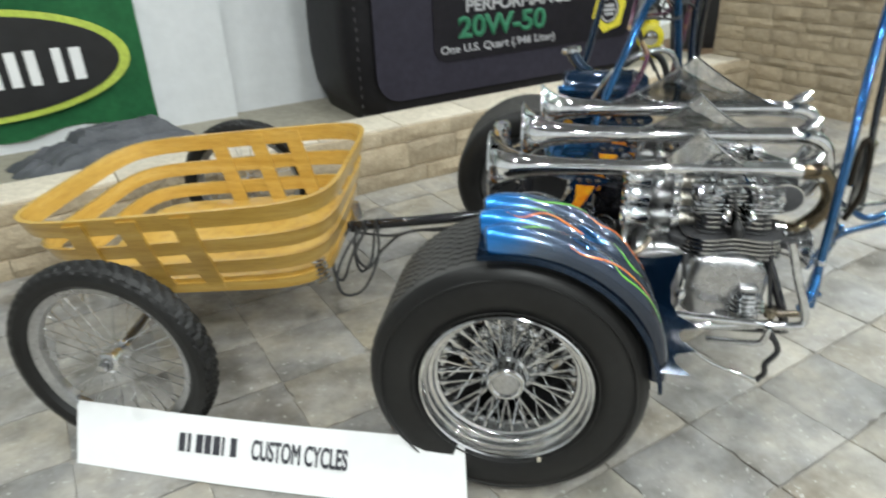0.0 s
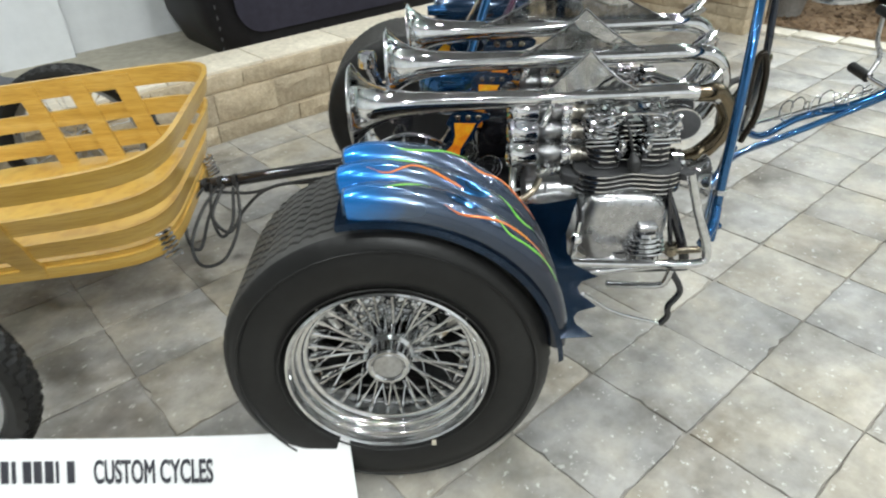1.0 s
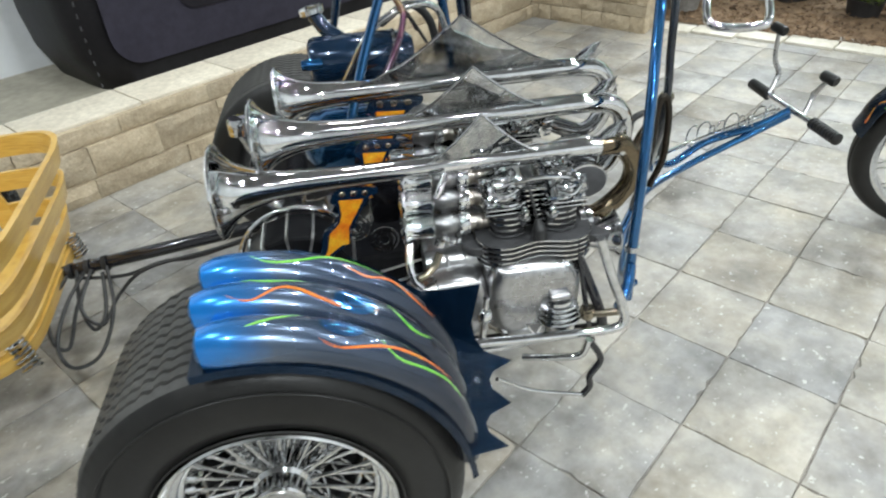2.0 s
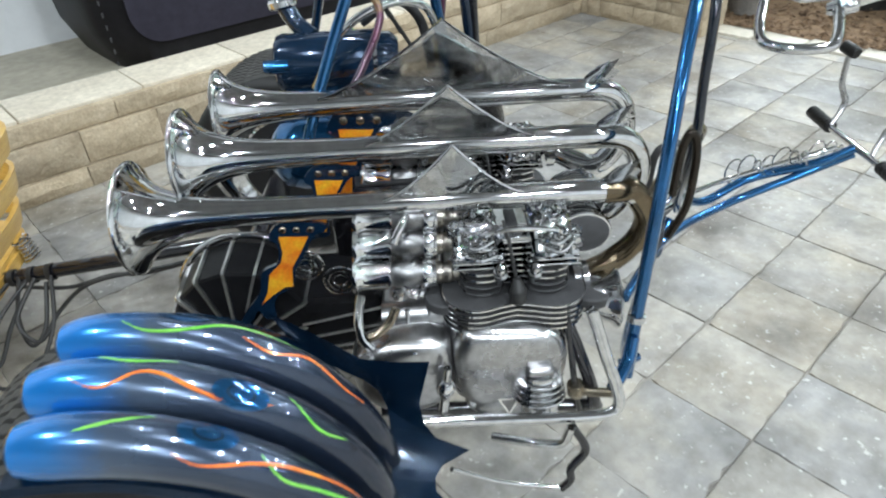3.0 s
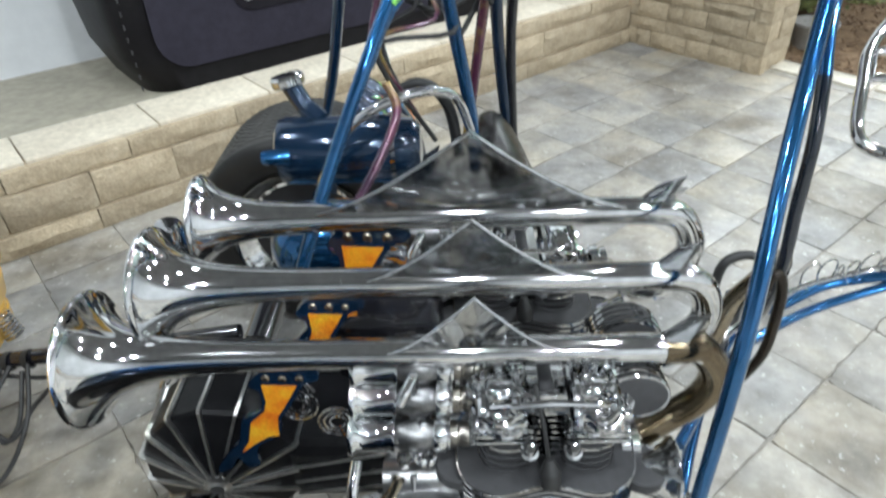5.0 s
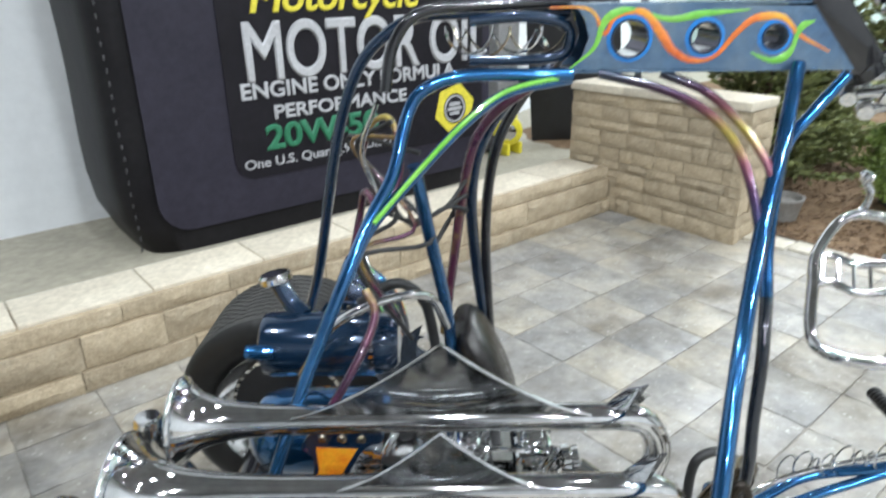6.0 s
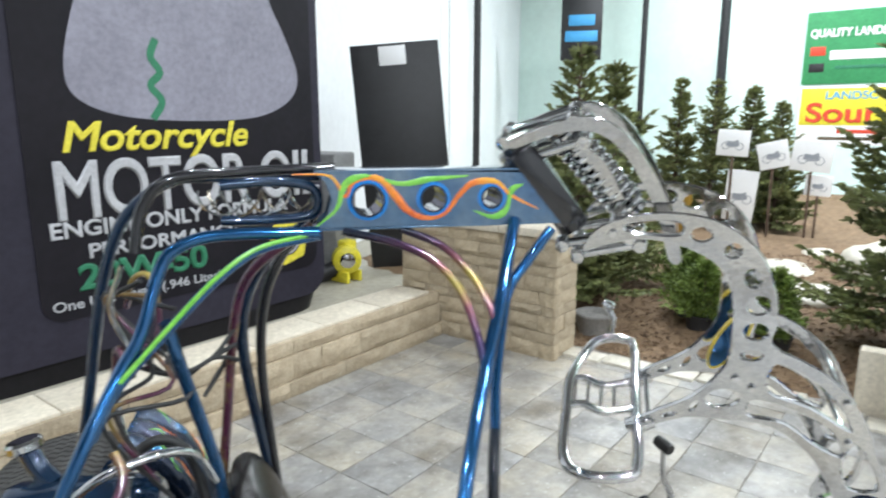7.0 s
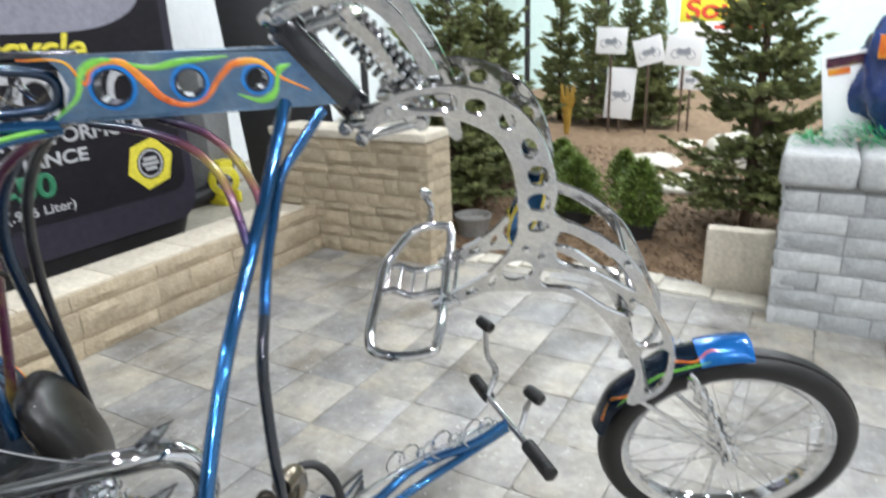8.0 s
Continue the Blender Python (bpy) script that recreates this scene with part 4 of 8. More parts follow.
        for j in range(3):
            bm = bmesh.new()
            x0, x1 = cx + lean + rnd.uniform(-0.035, -0.01), cx + lean + rnd.uniform(0.01, 0.035)
            z = 0.606 + 0.014 * j
            tube(bm, [(x0, yc - 0.052, z), ((x0 + x1) / 2, yc - 0.066, z + rnd.uniform(-0.004, 0.012)), (x1, yc - 0.05, z + rnd.uniform(-0.006, 0.006))], 0.0042, 8)
            part("rocker_arm", bm, chrome, rocker)
        bm = bmesh.new()
        lathe(bm, [(0, 0.017), (0.006, 0.016), (0.009, 0.01), (0.009, 0.0), (0.0125, -0.002), (0.0125, -0.01), (0.009, -0.012), (0.009, -0.03), (0, -0.03)], along((cx - side * 0.026, y0 + 0.068, 0.585), (0, -0.55, 1)), 12)
        part("nut", bm, chrome, case)
    bm = bmesh.new()
    box(bm, (0.546, y0 + 0.16, 0.58), (0.02, 0.06, 0.1), 0.003)
    part("centre_core", bm, black_fin, case)
    for k in range(8):
        bm = bmesh.new()
        z = 0.545 + 0.0115 * k
        plate(bm, rrect(0.546, y0 + 0.148, 0.025, 0.056, 0.006), [], 0.0024, pose(0, 0, z))
        part("centre_fin", bm, chrome, case)
    bm = bmesh.new()
    tube(bm, [(0.528, y0 + 0.12, 0.65), (0.534, y0 + 0.09, 0.625), (0.54, y0 + 0.07, 0.59), (0.544, y0 + 0.062, 0.562)], 0.003, 8)
    tube(bm, [(0.543, y0 + 0.063, 0.575), (0.545, y0 + 0.057, 0.555), (0.546, y0 + 0.052, 0.535)], [0.006, 0.0145, 0.0135], 14)
    part("plug_lead", bm, cable_black, case, "black spark-plug lead and boot")
    # braided line over the rockers
    bm = bmesh.new()
    tube(bm, [(0.47, y0 + 0.09, 0.64), (0.5, y0 + 0.08, 0.655), (0.545, y0 + 0.08, 0.659), (0.6, y0 + 0.085, 0.65), (0.63, y0 + 0.1, 0.63)], 0.0042, 8)
    part("oil_line", bm, chrome, case, "chrome oil line over the rockers")
    bm = bmesh.new()
    lathe(bm, [(0.02, -0.06), (0.027, -0.03), (0.034, -0.01), (0.043, 0.008), (0.051, 0.015), (0.0525, 0.019), (0.05, 0.021), (0.04, 0.008), (0.02, -0.05)], along((0.705, y0 + 0.1, 0.49), (1, -0.05, 0.0)), 32)
    part("breather_horn", bm, chrome, case, "chrome breather horn")
    # carburettors: bell mouth, casting, clamp ring and sleeve
    for k, (x, y, z) in enumerate(((0.279, y0 + 0.125, 0.556), (0.283, y0 + 0.15, 0.6), (0.286, y0 + 0.17, 0.64))):
        m = along((x, y, z), (1, 0.02, -0.05))
        bm = bmesh.new()
        lathe(bm, [(0.026, 0.0), (0.031, -0.003), (0.0325, 0.001), (0.0315, 0.005), (0.0275, 0.009), (0.0258, 0.018), (0.0258, 0.054), (0.0275, 0.056), (0.0275, 0.06), (0.018, 0.062), (0.021, 0.01), (0.026, 0.0)], m, 28)
        bell = part("carburettor", bm, chrome, case, "chrome carburettor with an open bell mouth", angle=45)
        bm = bmesh.new()
        lathe(bm, [(0.018, 0.06), (0.023, 0.068), (0.024, 0.1), (0.019, 0.115), (0.016, 0.12)], m, 18)
        box(bm, (0, -0.004, 0.09), (0.036, 0.042, 0.03), 0.008, m, seg=3)
        lathe(bm, [(0, 0.0), (0.02, 0.0), (0.022, 0.012), (0.018, 0.034), (0.008, 0.04), (0, 0.04)], m @ Matrix.Translation((0.0, 0, 0.09)) @ Matrix.Rotation(radians(90), 4, "Y") @ Matrix.Translation((0, 0, 0.012)), 16)
        part("carburettor_body", bm, cast_grey, bell, "grey carburettor casting", angle=40)
        rnd = random.Random(30 + k)
        for j in range(6):
            bm = bmesh.new()
            p = m @ Vector((rnd.uniform(-0.03, 0.03), rnd.uniform(-0.034, -0.02), rnd.uniform(0.072, 0.112)))
            p.y = min(p.y, y - 0.022)
            lathe(bm, [(0, 0.011), (0.005, 0.01), (0.0065, 0.003), (0.0065, -0.004), (0.0085, -0.005), (0.0085, -0.012), (0, -0.014)], along(p, (rnd.uniform(-0.6, 0.6), -1, rnd.uniform(-0.3, 0.8))), 8)
            part("screw", bm, chrome, bell)
        bm = bmesh.new()
        tube(bm, [m @ Vector((0.02 * math.cos(radians(t)), -0.03 + 0.004 * math.sin(radians(t * 2)), 0.09 + 0.02 * math.sin(radians(t)))) for t in range(-40, 220, 20)], 0.0022, 6, 1)
        part("choke_wire", bm, chrome, bell)
        bm = bmesh.new()
        lathe(bm, [(0.02, 0.112), (0.0255, 0.114), (0.0265, 0.118), (0.0265, 0.128), (0.0255, 0.131), (0.0235, 0.132), (0.0235, 0.136), (0.02, 0.137)], m, 22)
        part("clamp_ring", bm, chrome, bell)
        bm = bmesh.new()
        lathe(bm, [(0.018, 0.134), (0.019, 0.138), (0.019, 0.146), (0.0165, 0.148), (0.0165, 0.152), (0.018, 0.154), (0.018, 0.162), (0.015, 0.165), (0.015, 0.21), (0.008, 0.21)], m, 20)
        part("sleeve", bm, sleeve_mat, bell, "dull metal sleeve")
    bm = bmesh.new()
    tube(bm, [(0.385, y0 + 0.17, 0.52), (0.387, y0 + 0.165, 0.66)], 0.006, 10)
    tube(bm, [(0.408, y0 + 0.17, 0.53), (0.41, y0 + 0.165, 0.66)], 0.0045, 10)
    part("linkage", bm, chrome, case, "upright chrome throttle linkage")
    bm = bmesh.new()
    tube(bm, [(0.352, y0 + 0.1, 0.64), (0.362, y0 + 0.11, 0.655), (0.37, y0 + 0.13, 0.66), (0.35, y0 + 0.12, 0.62)], 0.0075, 10)
    part("fuel_union", bm, chrome, case)
    bm = bmesh.new()
    tube(bm, [(0.286, y0 + 0.1, 0.53), (0.281, y0 + 0.07, 0.505), (0.285, y0 + 0.055, 0.475), (0.3, y0 + 0.05, 0.455)], 0.0085, 10)
    part("oil_line", bm, chrome, case, "curved chrome oil line")
    bm = bmesh.new()
    tube(bm, [(0.345, y0 + 0.08, 0.515), (0.332, y0 + 0.07, 0.492), (0.31, y0 + 0.06, 0.478), (0.295, y0 + 0.055, 0.476)], 0.008, 12)
    part("oil_elbow", bm, steel, case, "browned steel elbow")
    bm = bmesh.new()
    lathe(bm, [(0, 0.0), (0.011, 0.0), (0.011, 0.03), (0.008, 0.034), (0.008, 0.05), (0, 0.052)], along((0.288, y0 + 0.03, 0.4), (0, 0.1, 1)), 14)
    part("oil_union", bm, brushed, case)
    # upright rod with a collar, joined to the rail
    bm = bmesh.new()
    tube(bm, [(0.63, y0 + 0.05, 0.49), (0.652, y0 + 0.04, 0.34), (0.672, y0 + 0.04, 0.25)], 0.006, 10)
    rod = part("control_rod", bm, black_gloss, case, "black upright control rod")
    bm = bmesh.new()
    lathe(bm, [(0, -0.014), (0.014, -0.014), (0.016, -0.01), (0.016, 0.01), (0.014, 0.014), (0, 0.014)], along((0.6535, y0 + 0.04, 0.335), (0.12, 0, -1)), 16)
    tube(bm, [(0.656, y0 + 0.038, 0.33), (0.71, y0 + 0.01, 0.35)], 0.0085, 10)
    part("collar", bm, steel, rod, "dull steel collar")
    return case


engine(-0.5)
engine(-0.17)


# round finned covers between the exhausts
for x, y, z, R in ((0.683, -0.25, 0.602, 0.049), (0.669, -0.352, 0.6, 0.044)):
    cm = pose(x, y, z, 84, 0, 0) @ Matrix.Diagonal((1, 0.8, 1, 1))
    prof = [(0, -0.05)]
    for k in range(4):
        prof += [(R, 0.012 * k - 0.044), (R, 0.012 * k - 0.039), (R - 0.007, 0.012 * k - 0.0385), (R - 0.007, 0.012 * k - 0.033)]
    bm = bmesh.new()
    lathe(bm, prof + [(R, 0.003), (R, 0.006), (R - 0.004, 0.008), (0, 0.009)], cm, 36)
    finned = part("finned_cover", bm, grey_enamel, trike, "round black finned cover with bright fin edges")
    for k in range(5):
        bm = bmesh.new()
        tube(bm, [cm @ Vector(((R + 0.0005) * math.cos(a), (R + 0.0005) * math.sin(a), 0.012 * k - 0.0425)) for a in np.linspace(0, 2 * math.pi, 41)[:-1]], 0.0026, 6, 1, True)
        part("fin_edge", bm, chrome, finned)


# trumpet exhausts
def trumpet(y, z, x0, y1, drop, bell, half, H):
    line = [(x0 + 0.1, y, z), (x0 + 0.3, y, z), (0.55, y, z), (0.68, y, z), (0.755, y + 0.01, z - 0.015), (0.787, y + 0.016, z - 0.065), (0.78, y + 0.02, z - 0.12), (0.735, y + 0.02, (z - 0.15 + drop) / 2 - 0.01), (0.665, y1, drop)]
    bm = bmesh.new()
    tube(bm, line, 0.0208, 18, 6, caps=False)
    flare = [(0.09, -0.002), (0.0945, -0.003), (0.0965, 0.0), (0.0955, 0.003), (0.09, 0.0055), (0.079, 0.0125), (0.066, 0.0235), (0.0545, 0.0375), (0.0455, 0.054), (0.038, 0.075), (0.0322, 0.1), (0.0275, 0.135), (0.0242, 0.18), (0.022, 0.23), (0.021, 0.28), (0.018, 0.28), (0.0245, 0.13), (0.035, 0.075), (0.052, 0.036), (0.076, 0.01), (0.09, -0.002)]
    lathe(bm, [(0.021 + (r - 0.021) * bell, h * (0.6 + 0.4 * bell)) for r, h in flare], along((x0, y, z), (1, 0, 0)), 44)
    lathe(bm, [(0.0225, -0.02), (0.034, -0.02), (0.034, -0.008), (0.029, -0.004), (0.029, 0.006), (0.0225, 0.01)], along((0.675, y1, drop + 0.002), (1, 0, 0.1)), 20)
    ex = part("trumpet_exhaust", bm, chrome, trike, "chrome trumpet-shaped exhaust with a flared bell", angle=50)
    # fin: one flat mirror sheet with concave flanks and a rolled rim
    bm = bmesh.new()
    top, low = [], []
    for k in range(-14, 15):
        f = abs(k) / 14
        x = 0.45 + half * k / 14
        top.append(bm.verts.new((x, y - 0.022, z + 0.018 + H * (1 - f) ** 1.4)))
        low.append(bm.verts.new((x, y - 0.012, z + 0.01)))
    for i in range(28):
        bm.faces.new((top[i], top[i + 1], low[i + 1], low[i]))
    bmesh.ops.solidify(bm, geom=bm.faces[:], thickness=0.003)
    fin = part("fin", bm, chrome, ex, "pointed chrome fin with concave flanks", angle=30)
    bm = bmesh.new()
    tube(bm, [(0.45 + half * k / 14, y - 0.022, z + 0.0185 + H * (1 - abs(k) / 14) ** 1.4) for k in range(-14, 15)], 0.0023, 6, 1)
    part("fin_rim", bm, chrome, fin)
    # claw leaves at the bend
    for j, (dx, dy, dz) in enumerate(((0.04, -0.01, 0.036), (0.062, 0.012, 0.03), (0.07, 0.022, 0.004))):
        a = Vector((0.7, y, z + 0.018))
        b = a + Vector((dx, dy, dz))
        mid = a.lerp(b, 0.55) + Vector((0, 0, -0.006))
        w = Vector((0, 0.017, 0.004)) if j != 2 else Vector((0.008, 0.004, 0.02))
        bm = bmesh.new()
        v = [bm.verts.new(p) for p in (a - w * 0.4, mid - w, b, mid + w, a + w * 0.4)]
        c = bm.verts.new(mid + Vector((0, 0, 0.006)))
        for i in range(5):
            bm.faces.new((v[i], v[(i + 1) % 5], c))
        bmesh.ops.solidify(bm, geom=bm.faces[:], thickness=0.0025)
        part("claw", bm, chrome, ex, "chrome claw-shaped leaf", angle=20)
    return ex


trumpet(-0.335, 0.669, -0.066, -0.36, 0.51, 0.96, 0.112, 0.09)
trumpet(-0.265, 0.735, 0.014, -0.2, 0.57, 0.83, 0.14, 0.092)
trumpet(-0.162, 0.777, 0.06, -0.08, 0.62, 0.62, 0.22, 0.122)
bm = bmesh.new()
tube(bm, [(0.7, -0.3335, 0.6675), (0.73, -0.331, 0.665), (0.755, -0.325, 0.657), (0.787, -0.319, 0.607), (0.78, -0.315, 0.552), (0.735, -0.315, 0.506), (0.665, -0.36, 0.51)], 0.0217, 18)
part("heat_tint", bm, bend_brown, trike, "heat-browned exhaust bend")


# frame
def bar(name, pts, r, mat, label="", k=6, n=12):
    bm = bmesh.new()
    tube(bm, pts, r, n, k)
    return part(name, bm, mat, trike, label)


TB = 0.0092
bar("down_tube", [(1.004, 0.054, 1.262), (0.952, -0.04, 1.147), (0.907, -0.114, 1.056), (0.838, -0.25, 0.92), (0.78, -0.38, 0.72), (0.752, -0.435, 0.40)], TB + 0.002, blue_paint, "metallic blue frame tube")
bar("down_tube", [(1.062, 0.02, 1.25), (1.02, 0.012, 1.2), (0.978, -0.004, 1.15), (0.95, -0.05, 1.085), (0.927, -0.1, 1.02), (0.912, -0.15, 0.965)], TB, blue_paint, "metallic blue frame tube")
bar("down_tube", [(0.912, -0.15, 0.965), (0.9, -0.185, 0.92), (0.896, -0.2, 0.88), (0.895, -0.208, 0.8), (0.897, -0.215, 0.716), (0.905, -0.19, 0.61), (0.94, -0.1, 0.5), (0.98, -0.02, 0.42)], TB, near_black, "near-black frame tube")
bar("front_brace", [(0.70, 0.055, 1.252), (0.784, 0.03, 1.233), (0.843, 0.0, 1.207), (0.879, -0.04, 1.168), (0.896, -0.08, 1.114), (0.906, -0.112, 1.05)], TB * 0.8, gold_fade, "tube fading from purple to gold")
bar("front_brace", [(0.80, 0.07, 1.25), (0.868, 0.05, 1.222), (0.91, 0.01, 1.18), (0.93, -0.04, 1.14), (0.934, -0.072, 1.112)], TB * 0.8, gold_fade, "tube fading from purple to gold")
bar("rear_leg", [(0.66, 0.06, 1.25), (0.5, 0.06, 1.251), (0.435, 0.05, 1.235), (0.405, 0.04, 1.2), (0.379, 0.0, 1.109), (0.347, -0.02, 1.052), (0.302, -0.08, 0.958), (0.242, -0.13, 0.82), (0.19, -0.19, 0.68)], TB * 1.15, blue_paint, "metallic blue frame tube")
bar("rear_leg", [(0.66, 0.07, 1.243), (0.562, 0.05, 1.227), (0.496, 0.03, 1.186), (0.422, 0.01, 1.114), (0.345, -0.025, 1.033), (0.31, -0.06, 0.965)], TB * 0.9, blue_paint, "blue tube with a green stripe")
bm = bmesh.new()
tube(bm, [(0.655, 0.058, 1.249), (0.562, 0.0385, 1.232), (0.496, 0.0185, 1.191), (0.422, -0.0015, 1.119), (0.35, -0.034, 1.044)], 0.004, 6)
part("flame_stripe", bm, green_flame, trike, "painted green stripe")
bar("rear_leg", [(0.667, 0.15, 1.338), (0.481, 0.16, 1.339), (0.402, 0.18, 1.328), (0.327, 0.2, 1.272), (0.282, 0.22, 1.187), (0.246, 0.24, 1.063), (0.201, 0.26, 0.854), (0.16, 0.28, 0.72)], TB * 1.15, navy_paint, "near-black frame tube")
bar("rear_leg", [(0.65, 0.14, 1.25), (0.596, 0.14, 1.216), (0.535, 0.16, 1.161), (0.501, 0.18, 1.071), (0.47, 0.2, 0.842), (0.455, 0.2, 0.72)], TB * 1.05, purple_fade, "tube fading from purple to gold")
bar("rear_leg", [(0.64, 0.17, 1.25), (0.577, 0.16, 1.202), (0.529, 0.18, 1.125), (0.51, 0.2, 1.03), (0.517, 0.24, 0.896), (0.548, 0.3, 0.65), (0.56, 0.32, 0.5)], TB * 1.25, navy_paint, "near-black frame tube")
bar("cross_tube", [(0.412, 0.02, 1.12), (0.422, 0.03, 1.06), (0.431, 0.05, 1.001), (0.461, 0.1, 0.821), (0.47, 0.12, 0.7)], TB * 1.25, blue_paint, "metallic blue frame tube")
bar("stay", [(0.33, -0.03, 0.93), (0.345, -0.05, 0.89), (0.31, -0.1, 0.82), (0.24, -0.16, 0.72)], TB * 0.8, purple_fade, "tube fading from purple to gold")
bar("stay", [(0.355, 0.02, 1.03), (0.33, 0.05, 1.07), (0.315, 0.07, 1.02), (0.30, 0.04, 0.95)], TB * 0.7, purple_fade, "tube fading from purple to gold")
bar("stay", [(0.31, 0.2, 1.1), (0.335, 0.16, 1.16), (0.37, 0.13, 1.17), (0.385, 0.1, 1.1), (0.37, 0.06, 1.03)], TB * 0.6, purple_fade, "thin tube fading to gold")
bar("rear_leg", [(0.655, 0.19, 1.25), (0.6, 0.19, 1.2), (0.555, 0.21, 1.1), (0.54, 0.24, 0.95), (0.55, 0.28, 0.75), (0.57, 0.31, 0.5)], TB * 1.1, black_gloss, "glossy black frame tube")
for k in range(4):
    bar("cable", [(0.36 + 0.02 * k, 0.02 * k, 1.22 - 0.03 * k), (0.33 - 0.012 * k, 0.03 + 0.03 * k, 1.14), (0.35 + 0.03 * k, 0.05, 1.05 - 0.02 * k), (0.32, 0.06 - 0.03 * k, 0.98), (0.34 + 0.02 * k, 0.02, 0.9 - 0.03 * k)], 0.004, (chrome, cable_black, purple_fade, cable_black)[k], "loose wiring")
bar("hose", [(0.2, 0.02, 0.74), (0.27, -0.03, 0.86), (0.36, -0.02, 0.905), (0.43, 0.04, 0.88), (0.46, 0.08, 0.8)], 0.008, chrome, "braided hose")
bar("hose", [(0.3, 0.1, 0.84), (0.37, 0.1, 0.88), (0.42, 0.1, 0.84), (0.44, 0.1, 0.74)], 0.01, cable_black)
for k in range(3):
    bar("cable", [(0.34 + 0.03 * k, 0.06, 1.04), (0.4, 0.1 + 0.04 * k, 1.0 - 0.02 * k), (0.46, 0.14, 1.01), (0.5, 0.18, 1.05 - 0.03 * k), (0.47, 0.2, 0.97), (0.44, 0.16, 0.93)], 0.004, cable_black)

# box beam with lightening holes
bm = bmesh.new()
ports = [ring(0.743, 1.303, 0.026, 22), ring(0.857, 1.303, 0.021, 20), ring(0.963, 1.303, 0.017, 18)]
outline = [(0.655, 1.353), (0.75, 1.352), (0.9, 1.349), (1.03, 1.346), (1.12, 1.252), (1.0, 1.255), (0.85, 1.257), (0.655, 1.257), (0.672, 1.275), (0.682, 1.305), (0.672, 1.335)]
for yy in (0.062, 0.142):
    plate(bm, outline, ports, 0.004, pose(0, yy, 0, 90, 0, 0))
box(bm, (0.842, 0.102, 1.352), (0.376, 0.084, 0.004), 0.001)
box(bm, (0.87, 0.102, 1.254), (0.44, 0.084, 0.004), 0.001)
beam = part("box_beam", bm, airbrush, trike, "blue box beam with round holes and painted flames", angle=25)
for (cx, cz, r) in ((0.743, 1.303, 0.026), (0.857, 1.303, 0.021), (0.963, 1.303, 0.017)):
    bm = bmesh.new()
    lathe(bm, [(r, -0.046), (r + 0.003, -0.046), (r + 0.003, 0.046), (r, 0.046)], along((cx, 0.102, cz), (0, 1, 0)), 24, closed=True)
    part("port_ring", bm, navy_paint, beam)
    bm = bmesh.new()
    plate(bm, ring(cx, cz, r + 0.009, 32), [ring(cx, cz, r + 0.0028, 32)], 0.001, pose(0, 0.0596, 0, 90, 0, 0))
    part("paint_ring", bm, ring_blue, beam)
for mat, knots in ((orange_flame, [(0.62, 1.349), (0.68, 1.345), (0.705, 1.31), (0.72, 1.335), (0.76, 1.34), (0.79, 1.31), (0.81, 1.285), (0.84, 1.27), (0.875, 1.275), (0.905, 1.31), (0.93, 1.33), (0.97, 1.33), (1.0, 1.305), (1.05, 1.28)]),
                   (green_flame, [(0.655, 1.26), (0.69, 1.29), (0.705, 1.33), (0.74, 1.343), (0.8, 1.33), (0.85, 1.337), (0.92, 1.342)]),
                   (green_flame, [(0.93, 1.28), (0.965, 1.268), (0.99, 1.28), (1.0, 1.315), (1.02, 1.325)])):
    bm = bmesh.new()
    tube(bm, [(x, 0.0595, z) for x, z in knots], [0.001, 0.0035, 0.007, 0.003, 0.006, 0.001], 8)
    for v in bm.verts:
        v.co.y = 0.0595 + (v.co.y - 0.0595) * 0.18
    part("flame_stripe", bm, mat, beam, "painted flame lick")
bm = bmesh.new()
tube(bm, [(0.69, 0.145, 1.353), (0.55, 0.1, 1.352), (0.43, 0.06, 1.345), (0.385, 0.05, 1.3), (0.37, 0.04, 1.23)], TB, 12)
part("frame_hoop", bm, black_gloss, trike, "glossy black frame hoop")
bm = bmesh.new()
tube(bm, [(0.5, 0.08, 1.33), (0.58, 0.09, 1.335), (0.645, 0.1, 1.325), (0.66, 0.1, 1.3), (0.645, 0.1, 1.275), (0.58, 0.09, 1.27), (0.5, 0.08, 1.272)], 0.009, 10)
part("beam_lip", bm, navy_paint, beam)

for k in range(3):
    pts = []
    for j in range(26):
        t = j / 25
        a = 2 * math.pi * (1.6 + 0.35 * k) * t + k
        pts.append((0.47 + 0.17 * t + 0.014 * math.cos(a), 0.1 + 0.02 * math.sin(a * 0.7 + k), 1.302 + 0.021 * math.sin(a) + 0.004 * (k - 2)))
    bm = bmesh.new()
    tube(bm, pts, 0.0021, 6, 3)
    part("wire", bm, chrome if k % 2 == 0 else steel, trike, "bright wire wound inside the frame hoop")

# neck
AX_A, AX_B = Vector((1.016, 0.1, 1.398)), Vector((1.135, 0.09, 1.24))
bm = bmesh.new()
tube(bm, [AX_A, AX_B], 0.03, 20)
box(bm, (1.06, 0.1, 1.315), (0.05, 0.085, 0.17), 0.008, Matrix.Translation((1.068, 0.1, 1.32)) @ Matrix.Rotation(radians(-40), 4, "Y") @ Matrix.Translation((-1.06, -0.1, -1.315)))
part("neck", bm, black_gloss, trike, "black steering neck")

